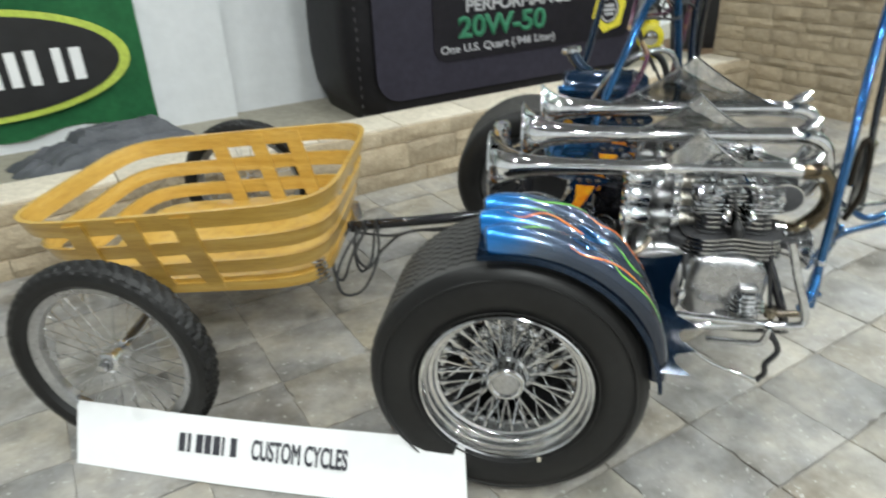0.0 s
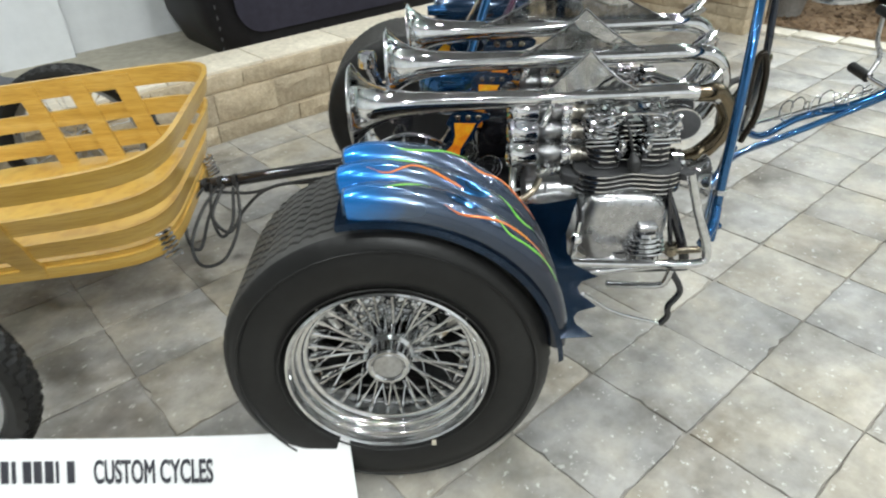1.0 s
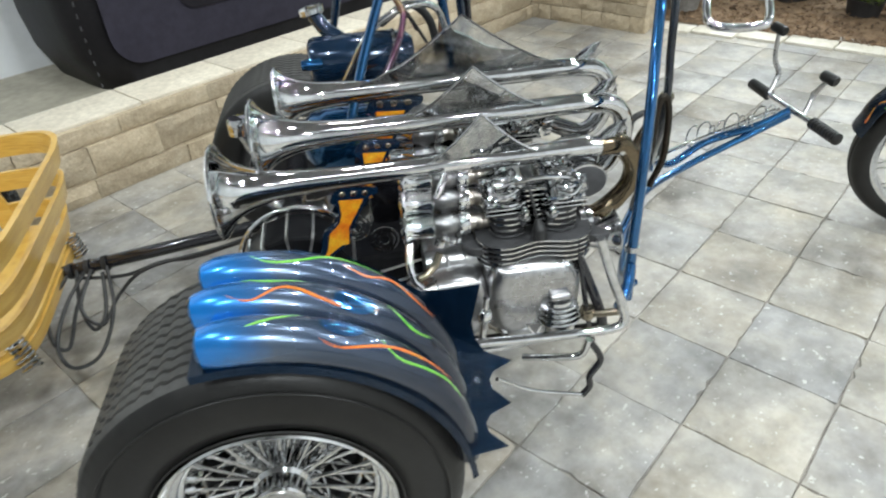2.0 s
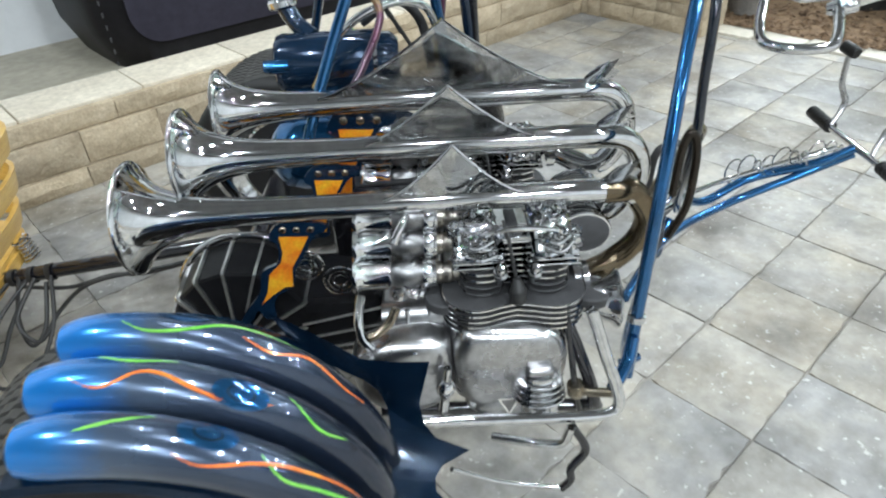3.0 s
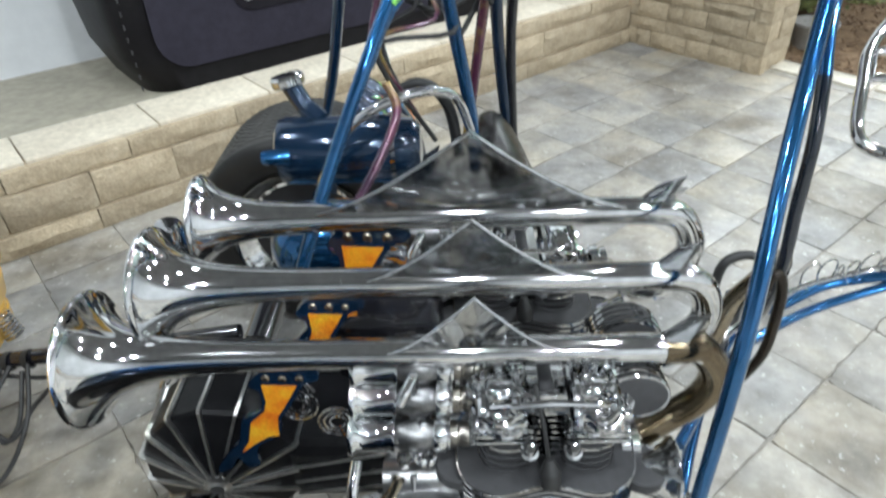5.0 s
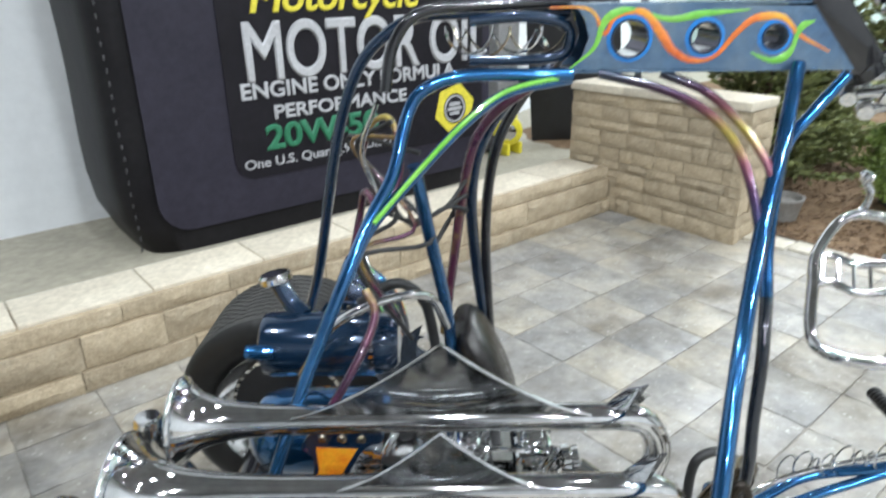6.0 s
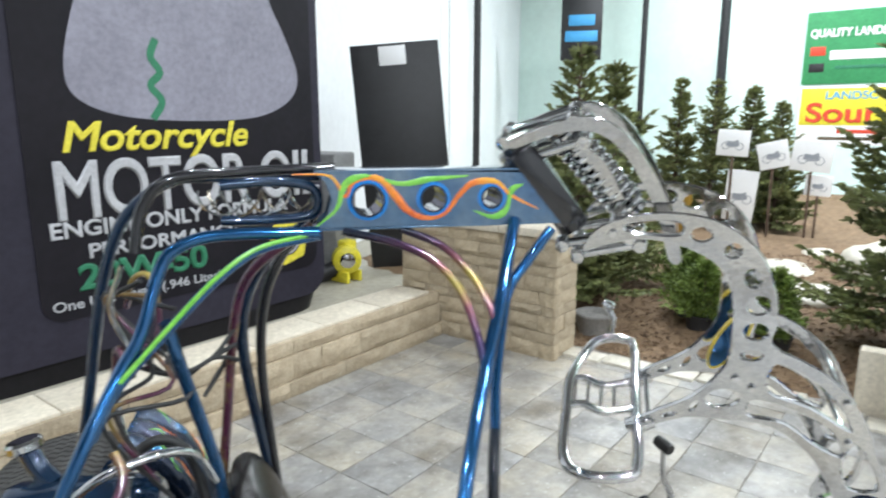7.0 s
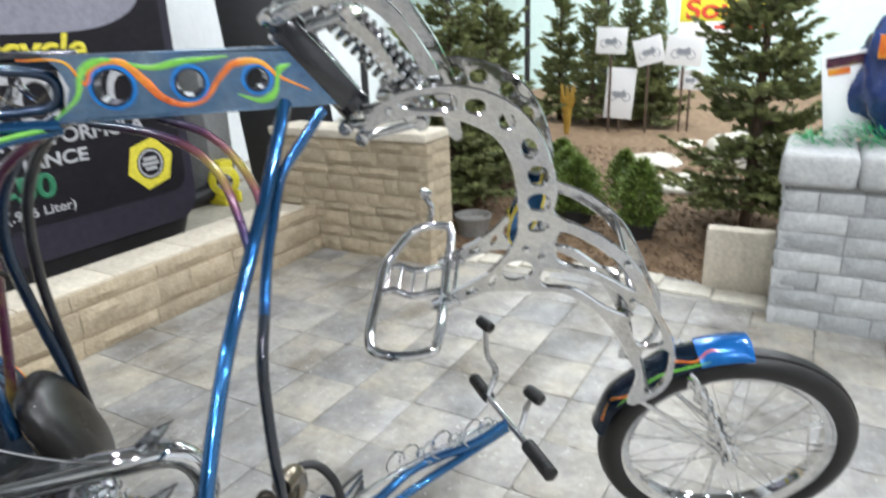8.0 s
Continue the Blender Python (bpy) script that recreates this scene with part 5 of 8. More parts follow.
# blue tank with horned end caps and filler
bm = bmesh.new()
m = along((0.122, 0.075, 0.772), (1, 0, 0))
lathe(bm, [(0, 0.0), (0.045, 0.0), (0.055, 0.005), (0.06, 0.018), (0.06, 0.2), (0.057, 0.21), (0.054, 0.235), (0.04, 0.25), (0, 0.254)], m, 32)
tank = part("tank", bm, navy_paint, trike, "dark blue cylindrical tank with a chrome cap")
for a in (2.9,):
    bm = bmesh.new()
    tube(bm, [m @ Vector((0.05 * math.cos(a), 0.05 * math.sin(a), 0.03)), m @ Vector((0.056 * math.cos(a), 0.056 * math.sin(a), 0.0)), m @ Vector((0.056 * math.cos(a), 0.056 * math.sin(a), -0.016))], [0.015, 0.014, 0.012], 10)
    part("tank_horn", bm, blue_paint, tank)
bm = bmesh.new()
tube(bm, [(0.2, 0.09, 0.82), (0.17, 0.11, 0.84), (0.148, 0.125, 0.872)], 0.018, 14)
part("filler_neck", bm, navy_paint, tank)
bm = bmesh.new()
lathe(bm, [(0, 0.012), (0.026, 0.01), (0.03, 0.005), (0.03, -0.006), (0.026, -0.01), (0, -0.01)], along((0.143, 0.127, 0.881), (-0.2, 0.1, 1)), 24)
part("filler_cap", bm, chrome, tank, "round chrome filler cap")
bm = bmesh.new()
lathe(bm, [(0.05, 0.2), (0.0615, 0.2), (0.0615, 0.208), (0.05, 0.208)], m, 32, closed=True)
part("tank_band", bm, chrome, tank)
bm = bmesh.new()
lathe(bm, [(0, 0), (0.045, 0.004), (0.075, 0.03), (0.085, 0.07), (0.085, 0.26), (0.07, 0.28), (0, 0.285)], along((0.07, 0.1, 0.56), (1, 0, 0)), 28)
part("oil_tank", bm, blue_paint, trike, "bright blue oil tank")
bm = bmesh.new()
lathe(bm, [(0, 0.02), (0.02, 0.018), (0.024, 0.008), (0.024, -0.02), (0, -0.02)], along((-0.054, -0.051, 0.688), (0, 0, 1)), 20)
tube(bm, [(-0.054, -0.051, 0.68), (-0.03, -0.03, 0.6), (0.0, 0.0, 0.5)], 0.014, 10)
part("rear_cap", bm, chrome, trike, "chrome filler cap behind the engine")

# saddle pad
bm = bmesh.new()
bmesh.ops.create_uvsphere(bm, u_segments=28, v_segments=18, radius=1)
for v in bm.verts:
    v.co = Vector((math.copysign(abs(v.co.x) ** 0.8, v.co.x) * 0.04, math.copysign(abs(v.co.y) ** 0.7, v.co.y) * 0.1, math.copysign(abs(v.co.z) ** 0.8, v.co.z) * 0.125))
bmesh.ops.transform(bm, matrix=pose(0.54, 0.175, 0.665, 0, -24, 0), verts=bm.verts[:])
saddle = part("saddle", bm, leather, trike, "black leather saddle pad with a stitched seam")
bm = bmesh.new()
tube(bm, [pose(0.54, 0.175, 0.665, 0, -24, 0) @ Vector((-0.028, 0.085 * math.sin(a), 0.106 * math.cos(a))) for a in np.linspace(0, 2 * math.pi, 29)[:-1]], 0.0035, 6, 1, True)
part("seam", bm, steel, saddle, "tan stitched seam")

# lower chrome rail and stays
bar("side_rail", [(0.34, -0.53, 0.365), (0.4, -0.53, 0.357), (0.6, -0.525, 0.338), (0.69, -0.52, 0.332), (0.714, -0.515, 0.345), (0.708, -0.51, 0.385), (0.685, -0.5, 0.45), (0.655, -0.49, 0.545)], 0.0105, chrome, "chrome side rail", 8)
bm = bmesh.new()
lathe(bm, [(0.012, -0.007), (0.0155, -0.006), (0.0165, 0.0), (0.0155, 0.006), (0.012, 0.007)], along((0.757, -0.424, 0.462), (0.09, 0.17, 1)), 18)
part("tube_collar", bm, chrome, trike, "bright collar at the foot of the tube")
bm = bmesh.new()
box(bm, (0, 0, -0.03), (0.026, 0.022, 0.07), 0.006, along((0.751, -0.438, 0.41), (0.09, 0.17, 1)))
tube(bm, [(0.735, -0.445, 0.375), (0.77, -0.43, 0.375)], 0.009, 10)
part("tube_clevis", bm, blue_paint, trike, "blue clevis at the foot of the tube")
bar("side_rail", [(0.705, -0.5, 0.37), (0.74, -0.46, 0.395), (0.752, -0.437, 0.43)], 0.012, blue_paint, "blue rail joint")
bar("foot_lever", [(0.5, -0.5, 0.27), (0.56, -0.53, 0.285), (0.61, -0.55, 0.3), (0.625, -0.55, 0.34)], 0.008, chrome, "chrome foot lever")
bar("foot_lever", [(0.42, -0.6, 0.32), (0.5, -0.58, 0.25), (0.6, -0.568, 0.205), (0.62, -0.566, 0.197)], 0.0045, chrome, "thin chrome rod")
bar("prop_stand", [(0.63, -0.54, 0.33), (0.655, -0.55, 0.28), (0.63, -0.56, 0.245), (0.63, -0.565, 0.22), (0.615, -0.566, 0.197)], 0.0075, black_gloss, "black prop stand")
bar("frame_rail", [(0.62, -0.42, 0.5), (0.66, -0.44, 0.4), (0.69, -0.46, 0.3), (0.66, -0.44, 0.27), (0.3, -0.42, 0.27)], 0.012, black_gloss, "black lower frame rail")
bar("frame_rail", [(0.752, -0.435, 0.36), (0.8, -0.3, 0.3), (0.92, -0.06, 0.29), (0.99, 0.03, 0.36)], 0.012, blue_paint, "blue front frame rail")
bar("engine_pipe", [(0.9, -0.2, 0.69), (0.925, -0.16, 0.68), (0.93, -0.12, 0.62), (0.9, -0.1, 0.54), (0.88, -0.1, 0.44)], 0.017, steel, "heat-browned front pipe")

# ---- front end, turned to the right about the raked neck ----
NECK = Vector((1.075, 0.1, 1.315))
STEER = Matrix.Translation(NECK) @ Matrix.Rotation(radians(-30), 4, Vector((-math.sin(radians(32)), 0, math.cos(radians(32))))) @ Matrix.Translation(-NECK)
FY = 0.12


def front_part(name, bm, mat, parent=None, label="", angle=38):
    bmesh.ops.transform(bm, matrix=STEER, verts=bm.verts[:])
    return part(name, bm, mat, parent or trike, label, angle=angle)


S_OUT = [(1.16, 1.222), (1.185, 1.268), (1.26, 1.302), (1.346, 1.306), (1.413, 1.283), (1.465, 1.236), (1.498, 1.167), (1.511, 1.11), (1.514, 1.064), (1.599, 1.026), (1.672, 0.968), (1.724, 0.888), (1.752, 0.83), (1.79, 0.765), (1.806, 0.66), (1.775, 0.6), (1.728, 0.575), (1.735, 0.66), (1.715, 0.7), (1.682, 0.763), (1.625, 0.836), (1.551, 0.883), (1.472, 0.884), (1.392, 0.876), (1.306, 0.828), (1.318, 0.862), (1.396, 0.923), (1.44, 0.994), (1.449, 1.046), (1.438, 1.13), (1.419, 1.186), (1.387, 1.226), (1.318, 1.254), (1.25, 1.256), (1.19, 1.236)]
S_HOLES = [close([(1.228, 1.281), (1.285, 1.296), (1.322, 1.293), (1.322, 1.269), (1.28, 1.264), (1.232, 1.267)]), ring(1.357, 1.275, 0.021, 16, 0.017), ring(1.413, 1.25, 0.0175), ring(1.455, 1.2, 0.017, 16, 0.022, 0.3), ring(1.475, 1.147, 0.0225), ring(1.481, 1.092, 0.0245, 18, 0.021), ring(1.484, 1.04, 0.023, 16, 0.015, 0.2),
           ring(1.452, 0.933, 0.034, 20, 0.025, 0.4), ring(1.404, 0.905, 0.008, 14, 0.018, -0.4), ring(1.362, 0.876, 0.016, 14, 0.007, 0.5),
           close([(1.528, 1.03), (1.592, 1.006), (1.652, 0.958), (1.69, 0.895), (1.605, 0.938), (1.528, 0.962)]), close([(1.508, 0.943), (1.6, 0.924), (1.66, 0.889), (1.694, 0.832), (1.64, 0.848), (1.57, 0.893), (1.503, 0.9)]),
           close([(1.7, 0.868), (1.735, 0.84), (1.772, 0.765), (1.718, 0.755), (1.69, 0.815)]), close([(1.73, 0.738), (1.786, 0.742), (1.796, 0.665), (1.765, 0.608), (1.744, 0.66)])]
for yy in (FY - 0.075, FY + 0.075):
    bm = bmesh.new()
    plate(bm, close(S_OUT, 3), S_HOLES, 0.011, pose(0, yy, 0, 90, 0, 0))
    fork = front_part("fork_plate", bm, plate_metal, None, "cut-out silver fork plate in an S-curve", 25)
    for loop in (close(S_OUT, 3), *S_HOLES):
        bm = bmesh.new()
        tube(bm, [(x, yy, z) for x, z in loop], 0.0036, 6, 1, True, raw=True)
        for v in bm.verts:
            v.co.y = yy + (v.co.y - yy) * 1.55
        front_part("plate_edge", bm, chrome, fork)

U_OUT = [(1.014, 1.409), (1.086, 1.446), (1.15, 1.462), (1.211, 1.436), (1.268, 1.366), (1.308, 1.29), (1.335, 1.21), (1.314, 1.205), (1.286, 1.28), (1.247, 1.352), (1.199, 1.413), (1.149, 1.437), (1.086, 1.426), (1.02, 1.396)]
V_OUT = [(1.122, 1.394), (1.163, 1.362), (1.196, 1.308), (1.212, 1.262), (1.212, 1.232), (1.24, 1.235), (1.238, 1.27), (1.215, 1.322), (1.18, 1.378), (1.135, 1.408)]
for outl, holes, w in ((U_OUT, [], (-0.05, 0.05)), (V_OUT, [], (-0.03,))):
    for yy in (FY + d for d in w):
        bm = bmesh.new()
        plate(bm, close(outl, 3), holes, 0.008, pose(0, yy, 0, 90, 0, 0))
        front_part("fork_link_plate", bm, plate_metal, None, "curved silver upper fork plate", 25)

for a, b in (((1.0, 1.402), (1.12, 1.45)), ((1.03, 1.368), (1.14, 1.414)), ((1.12, 1.21), (1.24, 1.24)), ((1.15, 1.19), (1.26, 1.225))):
    for yy in (FY - 0.035, FY + 0.035):
        bm = bmesh.new()
        tube(bm, [(a[0], yy, a[1]), (b[0], yy, b[1])], 0.009, 12)
        for q in (a, b):
            lathe(bm, [(0, 0.018), (0.012, 0.017), (0.014, 0.012), (0.014, -0.012), (0, -0.014)], along((q[0], yy, q[1]), (0, -1, 0)), 14)
        front_part("fork_link", bm, chrome, None, "chrome fork link")
bm = bmesh.new()
turns, steps = 11, 14
pa, pb = Vector((1.1, FY, 1.42)), Vector((1.235, FY, 1.28))
q = along(pa, pb - pa)
L = (pb - pa).length
tube(bm, [q @ Vector((0.031 * math.cos(2 * math.pi * i / steps), 0.031 * math.sin(2 * math.pi * i / steps), L * i / (turns * steps))) for i in range(turns * steps + 1)], 0.0062, 8, raw=True)
spring = front_part("spring", bm, chrome, None, "chrome coil spring")
bm = bmesh.new()
tube(bm, [pa, pb], 0.0165, 14)
lathe(bm, [(0, -0.01), (0.03, -0.008), (0.03, 0.0), (0, 0.002)], q, 20)
lathe(bm, [(0, L - 0.002), (0.03, L), (0.03, L + 0.01), (0, L + 0.012)], q, 20)
front_part("damper", bm, plate_metal, spring)
for (x, z) in ((1.466, 0.985), (1.498, 0.968), (1.208, 1.262), (1.69, 0.87), (1.665, 0.962), (1.765, 0.615), (1.325, 0.852)):
    bm = bmesh.new()
    tube(bm, [(x, FY - 0.088, z), (x, FY + 0.088, z)], 0.005, 10)
    lathe(bm, [(0, 0.005), (0.007, 0.004), (0.008, 0), (0.008, -0.008)], along((x, FY - 0.083, z), (0, -1, 0)), 12)
    front_part("spacer_bolt", bm, chrome, None, "chrome spacer bolt")
bm = bmesh.new()
plate(bm, ring(1.466, 1.005, 0.072, 28, 0.022, 1.24), [], 0.006, pose(0, FY + 0.02, 0, 90, 0, 0))
disc = front_part("crest_plate", bm, blue_paint, None, "blue crest plate with a yellow edge")
bm = bmesh.new()
plate(bm, ring(1.466, 1.005, 0.0765, 28, 0.0265, 1.24), [ring(1.466, 1.005, 0.072, 28, 0.022, 1.24)], 0.008, pose(0, FY + 0.02, 0, 90, 0, 0))
front_part("crest_edge", bm, surface("yellow_paint", (0.75, 0.55, 0.03), (0.82, 0.62, 0.05), 8, 0.3, coat=0.6), disc)

# handlebar loops on the rear fork tips
hx, hz = 1.235, 0.83
loop = [(hx + 0.068, FY - 0.19, hz + 0.005), (hx + 0.04, FY - 0.225, hz), (hx - 0.03, FY - 0.225, hz - 0.01), (hx - 0.07, FY - 0.185, hz - 0.015), (hx - 0.074, FY - 0.05, hz), (hx - 0.07, FY + 0.05, hz + 0.01), (hx - 0.02, FY + 0.18, hz + 0.02), (hx + 0.05, FY + 0.205, hz + 0.02), (hx + 0.068, FY + 0.16, hz + 0.02), (hx + 0.068, FY, hz + 0.01)]
bm = bmesh.new()
tube(bm, loop, 0.011, 12, 6, True)
handle = front_part("handlebar", bm, chrome, None, "chrome closed-loop handlebar")
for yy in (FY - 0.045, FY + 0.045):
    bm = bmesh.new()
    pts = [(hx - 0.07, yy, hz), (hx - 0.04, yy + 0.008, hz + 0.004), (hx, yy - 0.008, hz + 0.004), (hx + 0.05, yy + 0.006, hz + 0.008), (hx + 0.072, yy, hz + 0.01)]
    tube(bm, pts, 0.0085, 10)
    front_part("handlebar_bridge", bm, chrome, handle, "twisted chrome bridge bar")
for k in range(4):
    bm = bmesh.new()
    x = hx - 0.06 + 0.028 * k
    tube(bm, [(x, FY - 0.05, hz + 0.002), (x, FY + 0.05, hz + 0.006)], 0.0035, 8)
    front_part("bridge_rib", bm, chrome, handle)
for yy in (FY - 0.075, FY + 0.075):
    bm = bmesh.new()
    lathe(bm, [(0, -0.03), (0.012, -0.028), (0.017, -0.01), (0.02, 0.0), (0.017, 0.012), (0.013, 0.03), (0, 0.034)], along((1.31, yy, 0.838), (1, 0, 0.35)), 14)
    front_part("handlebar_clamp", bm, chrome, handle, "chrome clamp")
bm = bmesh.new()
tube(bm, [(hx + 0.01, FY + 0.21, hz + 0.02), (hx + 0.015, FY + 0.22, hz + 0.06), (hx + 0.0, FY + 0.23, hz + 0.085)], 0.008, 10)
lathe(bm, [(0, 0.012), (0.014, 0.008), (0.016, 0), (0.01, -0.012), (0, -0.012)], along((hx, FY + 0.23, hz + 0.095), (0.3, 0.2, 1)), 14)
front_part("mirror_stem", bm, chrome, handle)

# front wheel
WC = Vector((2.04, FY + 0.06, 0.303))
m = along(WC, (0, -1, 0))
bm = bmesh.new()
lathe(bm, [(0.262, -0.028), (0.268, -0.03), (0.268, -0.026), (0.255, -0.02), (0.25, 0.0), (0.255, 0.02), (0.268, 0.026), (0.268, 0.03), (0.262, 0.028), (0.245, 0.016), (0.242, 0.0), (0.245, -0.016)], m, 64, closed=True)
fw = front_part("front_wheel", bm, chrome, None, "chrome wire-spoked front wheel")
bm = bmesh.new()
prof = [(0.262, -0.026), (0.275, -0.036), (0.295, -0.04), (0.312, -0.034), (0.321, -0.022), (0.322, -0.016), (0.318, -0.014), (0.3255, -0.011), (0.3265, 0.0), (0.3255, 0.011), (0.318, 0.014), (0.322, 0.016), (0.321, 0.022), (0.312, 0.034), (0.295, 0.04), (0.275, 0.036), (0.262, 0.026)]
lathe(bm, prof, m, 72)
front_part("tyre", bm, rubber, fw, "narrow black motorcycle tyre")
bm = bmesh.new()
lathe(bm, [(0, 0.045), (0.014, 0.045), (0.016, 0.04), (0.034, 0.035), (0.034, 0.028), (0.018, 0.022), (0.018, -0.022), (0.034, -0.028), (0.034, -0.035), (0.014, -0.045), (0, -0.045)], m, 24)
front_part("hub", bm, chrome, fw)
for s in (-1, 1):
    for dirn in (-1, 1):
        a0 = Vector((0.032, 0, s * 0.03))
        a1 = Vector((0.244 * math.cos(dirn * 0.45), 0.244 * math.sin(dirn * 0.45), 0))
        me = spoke_mesh((a1 - a0).length, 0.0014)
        base = along(a0, a1 - a0)
        for k in range(8):
            share("spoke", me, fw, STEER @ m @ Matrix.Rotation(2 * math.pi * (k + 0.25 * s + 0.125 * dirn) / 8, 4, "Z") @ base)
# front fender
bm = bmesh.new()
rows = []
for k in range(19):
    a = radians(94 + k * 78 / 18)
    R = 0.335 + 0.004 * math.sin(k)
    rows.append([bm.verts.new(WC + Vector((r * math.cos(a), yy, r * math.sin(a)))) for yy, r in ((-0.046, R - 0.002), (-0.043, R + 0.009), (-0.022, R + 0.019), (0.0, R + 0.023), (0.022, R + 0.019), (0.043, R + 0.009), (0.046, R - 0.002))])
for a, b in zip(rows, rows[1:]):
    for j in range(6):
        bm.faces.new((a[j], a[j + 1], b[j + 1], b[j]))
bmesh.ops.solidify(bm, geom=bm.faces[:], thickness=0.003)
ff = front_part("front_fender", bm, navy_paint, None, "short dark blue front fender with flames and a bright tip", 60)
bm = bmesh.new()
rows = []
for k in range(8):
    a, R = radians(93.5 + k * 20 / 7), 0.3375
    rows.append([bm.verts.new(WC + Vector((r * math.cos(a), yy, r * math.sin(a)))) for yy, r in ((-0.048, R - 0.001), (-0.045, R + 0.011), (-0.023, R + 0.021), (0.0, R + 0.025), (0.023, R + 0.021), (0.045, R + 0.011), (0.048, R - 0.001))])
for a, b in zip(rows, rows[1:]):
    for j in range(6):
        bm.faces.new((a[j], a[j + 1], b[j + 1], b[j]))
bmesh.ops.solidify(bm, geom=bm.faces[:], thickness=0.002)
front_part("fender_tip", bm, ring_blue, ff, "bright blue fender tip", 60)
for mat, knots in ((orange_flame, ((103, -0.03, 0.354), (109, -0.02, 0.358), (115, -0.036, 0.35), (123, -0.022, 0.355), (132, -0.036, 0.347))),
                   (orange_flame, ((138, -0.03, 0.351), (146, -0.04, 0.346), (154, -0.022, 0.355), (164, -0.036, 0.349))),
                   (green_flame, ((108, -0.044, 0.348), (118, -0.045, 0.346), (130, -0.04, 0.348), (140, -0.044, 0.346), (156, -0.042, 0.347)))):
    bm = bmesh.new()
    tube(bm, [WC + Vector((r * math.cos(radians(t)), yy, r * math.sin(radians(t)))) for t, yy, r in knots], [0.0008, 0.0032, 0.0026, 0.003, 0.0008][:len(knots)], 6)
    front_part("flame_stripe", bm, mat, ff)
for s in (-1, 1):
    # rod from the fork's foot to the axle, and a twisted bar from the fender to the axle
    bm = bmesh.new()
    tube(bm, [(1.745, FY + s * 0.07, 0.585), (1.86, FY + 0.05 + s * 0.064, 0.46), (2.03, FY + 0.06 + s * 0.056, 0.31)], [0.007, 0.006, 0.007], 10)
    front_part("lower_link", bm, chrome, None, "slim chrome lower fork rod")
    bm = bmesh.new()
    pa, pb = Vector((1.88, FY + 0.06 + s * 0.056, 0.59)), Vector((2.04, FY + 0.06 + s * 0.058, 0.303))
    q, L = along(pa, pb - pa), (pb - pa).length
    for ph in (0.0, math.pi):
        tube(bm, [q @ Vector((0.009 * math.cos(ph + i * 0.4), 0.009 * math.sin(ph + i * 0.4), L * i / 48)) for i in range(49)], 0.0075, 8, raw=True)
    lathe(bm, [(0, 0.016), (0.016, 0.014), (0.02, 0.008), (0.02, -0.008), (0, -0.01)], along(pb, (0, -1, 0)), 16)
    front_part("twisted_bar", bm, chrome, None, "twisted chrome fender stay")

# forward foot controls on a blue boom
bar("control_boom", [(1.0, 0.05, 0.42), (1.1, 0.1, 0.36), (1.22, 0.13, 0.4), (1.36, 0.1, 0.45), (1.44, 0.09, 0.49)], 0.0115, blue_paint, "blue boom that carries the foot controls")
bar("control_boom", [(0.8, -0.25, 0.36), (0.95, -0.06, 0.37), (1.15, 0.08, 0.36), (1.33, 0.1, 0.42), (1.44, 0.09, 0.475)], 0.0105, blue_paint, "blue boom that carries the foot controls")
bar("control_stay", [(0.9, -0.1, 0.46), (1.05, 0.04, 0.43), (1.2, 0.12, 0.42), (1.4, 0.1, 0.49)], 0.006, chrome, "thin chrome stay")
bm = bmesh.new()
tube(bm, [(1.44, 0.27, 0.495), (1.44, -0.09, 0.49)], 0.008, 12)
peg = part("peg_bar", bm, chrome, trike, "chrome cross bar with rubber foot pegs")
for a, b in (((1.443, 0.295, 0.497), (1.441, 0.2, 0.494)), ((1.44, -0.01, 0.492), (1.438, -0.12, 0.49))):
    bm = bmesh.new()
    d = Vector(b) - Vector(a)
    prof = [(0, 0)]
    for k in range(9):
        prof += [(0.0165, d.length * (k + 0.1) / 9), (0.0165, d.length * (k + 0.75) / 9), (0.0145, d.length * (k + 0.85) / 9)]
    lathe(bm, prof + [(0, d.length)], along(a, d), 14)
    part("foot_peg", bm, rubber, peg, "ribbed black rubber foot peg")
for y, top in ((0.2, (1.448, 0.231, 0.681)), (0.03, (1.455, -0.01, 0.615))):
    bm = bmesh.new()
    tube(bm, [(1.44, y, 0.5), (1.47, y + 0.02, 0.55), (1.45, (y + top[1]) / 2 + 0.01, (0.52 + top[2]) / 2), top], [0.006, 0.008, 0.007, 0.006], 10)
    lever = part("pedal_lever", bm, brushed, trike, "curved bright pedal lever")
    bm = bmesh.new()
    lathe(bm, [(0, -0.022), (0.013, -0.022), (0.015, -0.016), (0.015, 0.016), (0.013, 0.022), (0, 0.022)], along(top, (0.3, -1, -0.2)), 14)
    part("pedal_pad", bm, rubber, lever, "black rubber pedal pad")
bm = bmesh.new()
wire = []
for k in range(170):
    t, a = k / 169, 2 * math.pi * k / 17
    c = Vector((1.17 + 0.26 * t, 0.13 - 0.03 * t, 0.425 + 0.06 * t))
    r = 0.026 + 0.012 * math.sin(k * 0.11)
    wire.append(c + Vector((r * math.cos(a), 0.4 * r * math.cos(a), r * math.sin(a))))
tube(bm, wire, 0.0021, 5, raw=True)
part("coiled_wire", bm, chrome, trike, "tangle of coiled chrome wire")
bar("engine_hose", [(0.858, -0.25, 0.6), (0.86, -0.25, 0.68), (0.867, -0.25, 0.718), (0.878, -0.25, 0.718), (0.887, -0.25, 0.69), (0.891, -0.25, 0.64), (0.889, -0.25, 0.57), (0.87, -0.24, 0.5)], 0.008, dark_hose, "looped hose of browned steel")
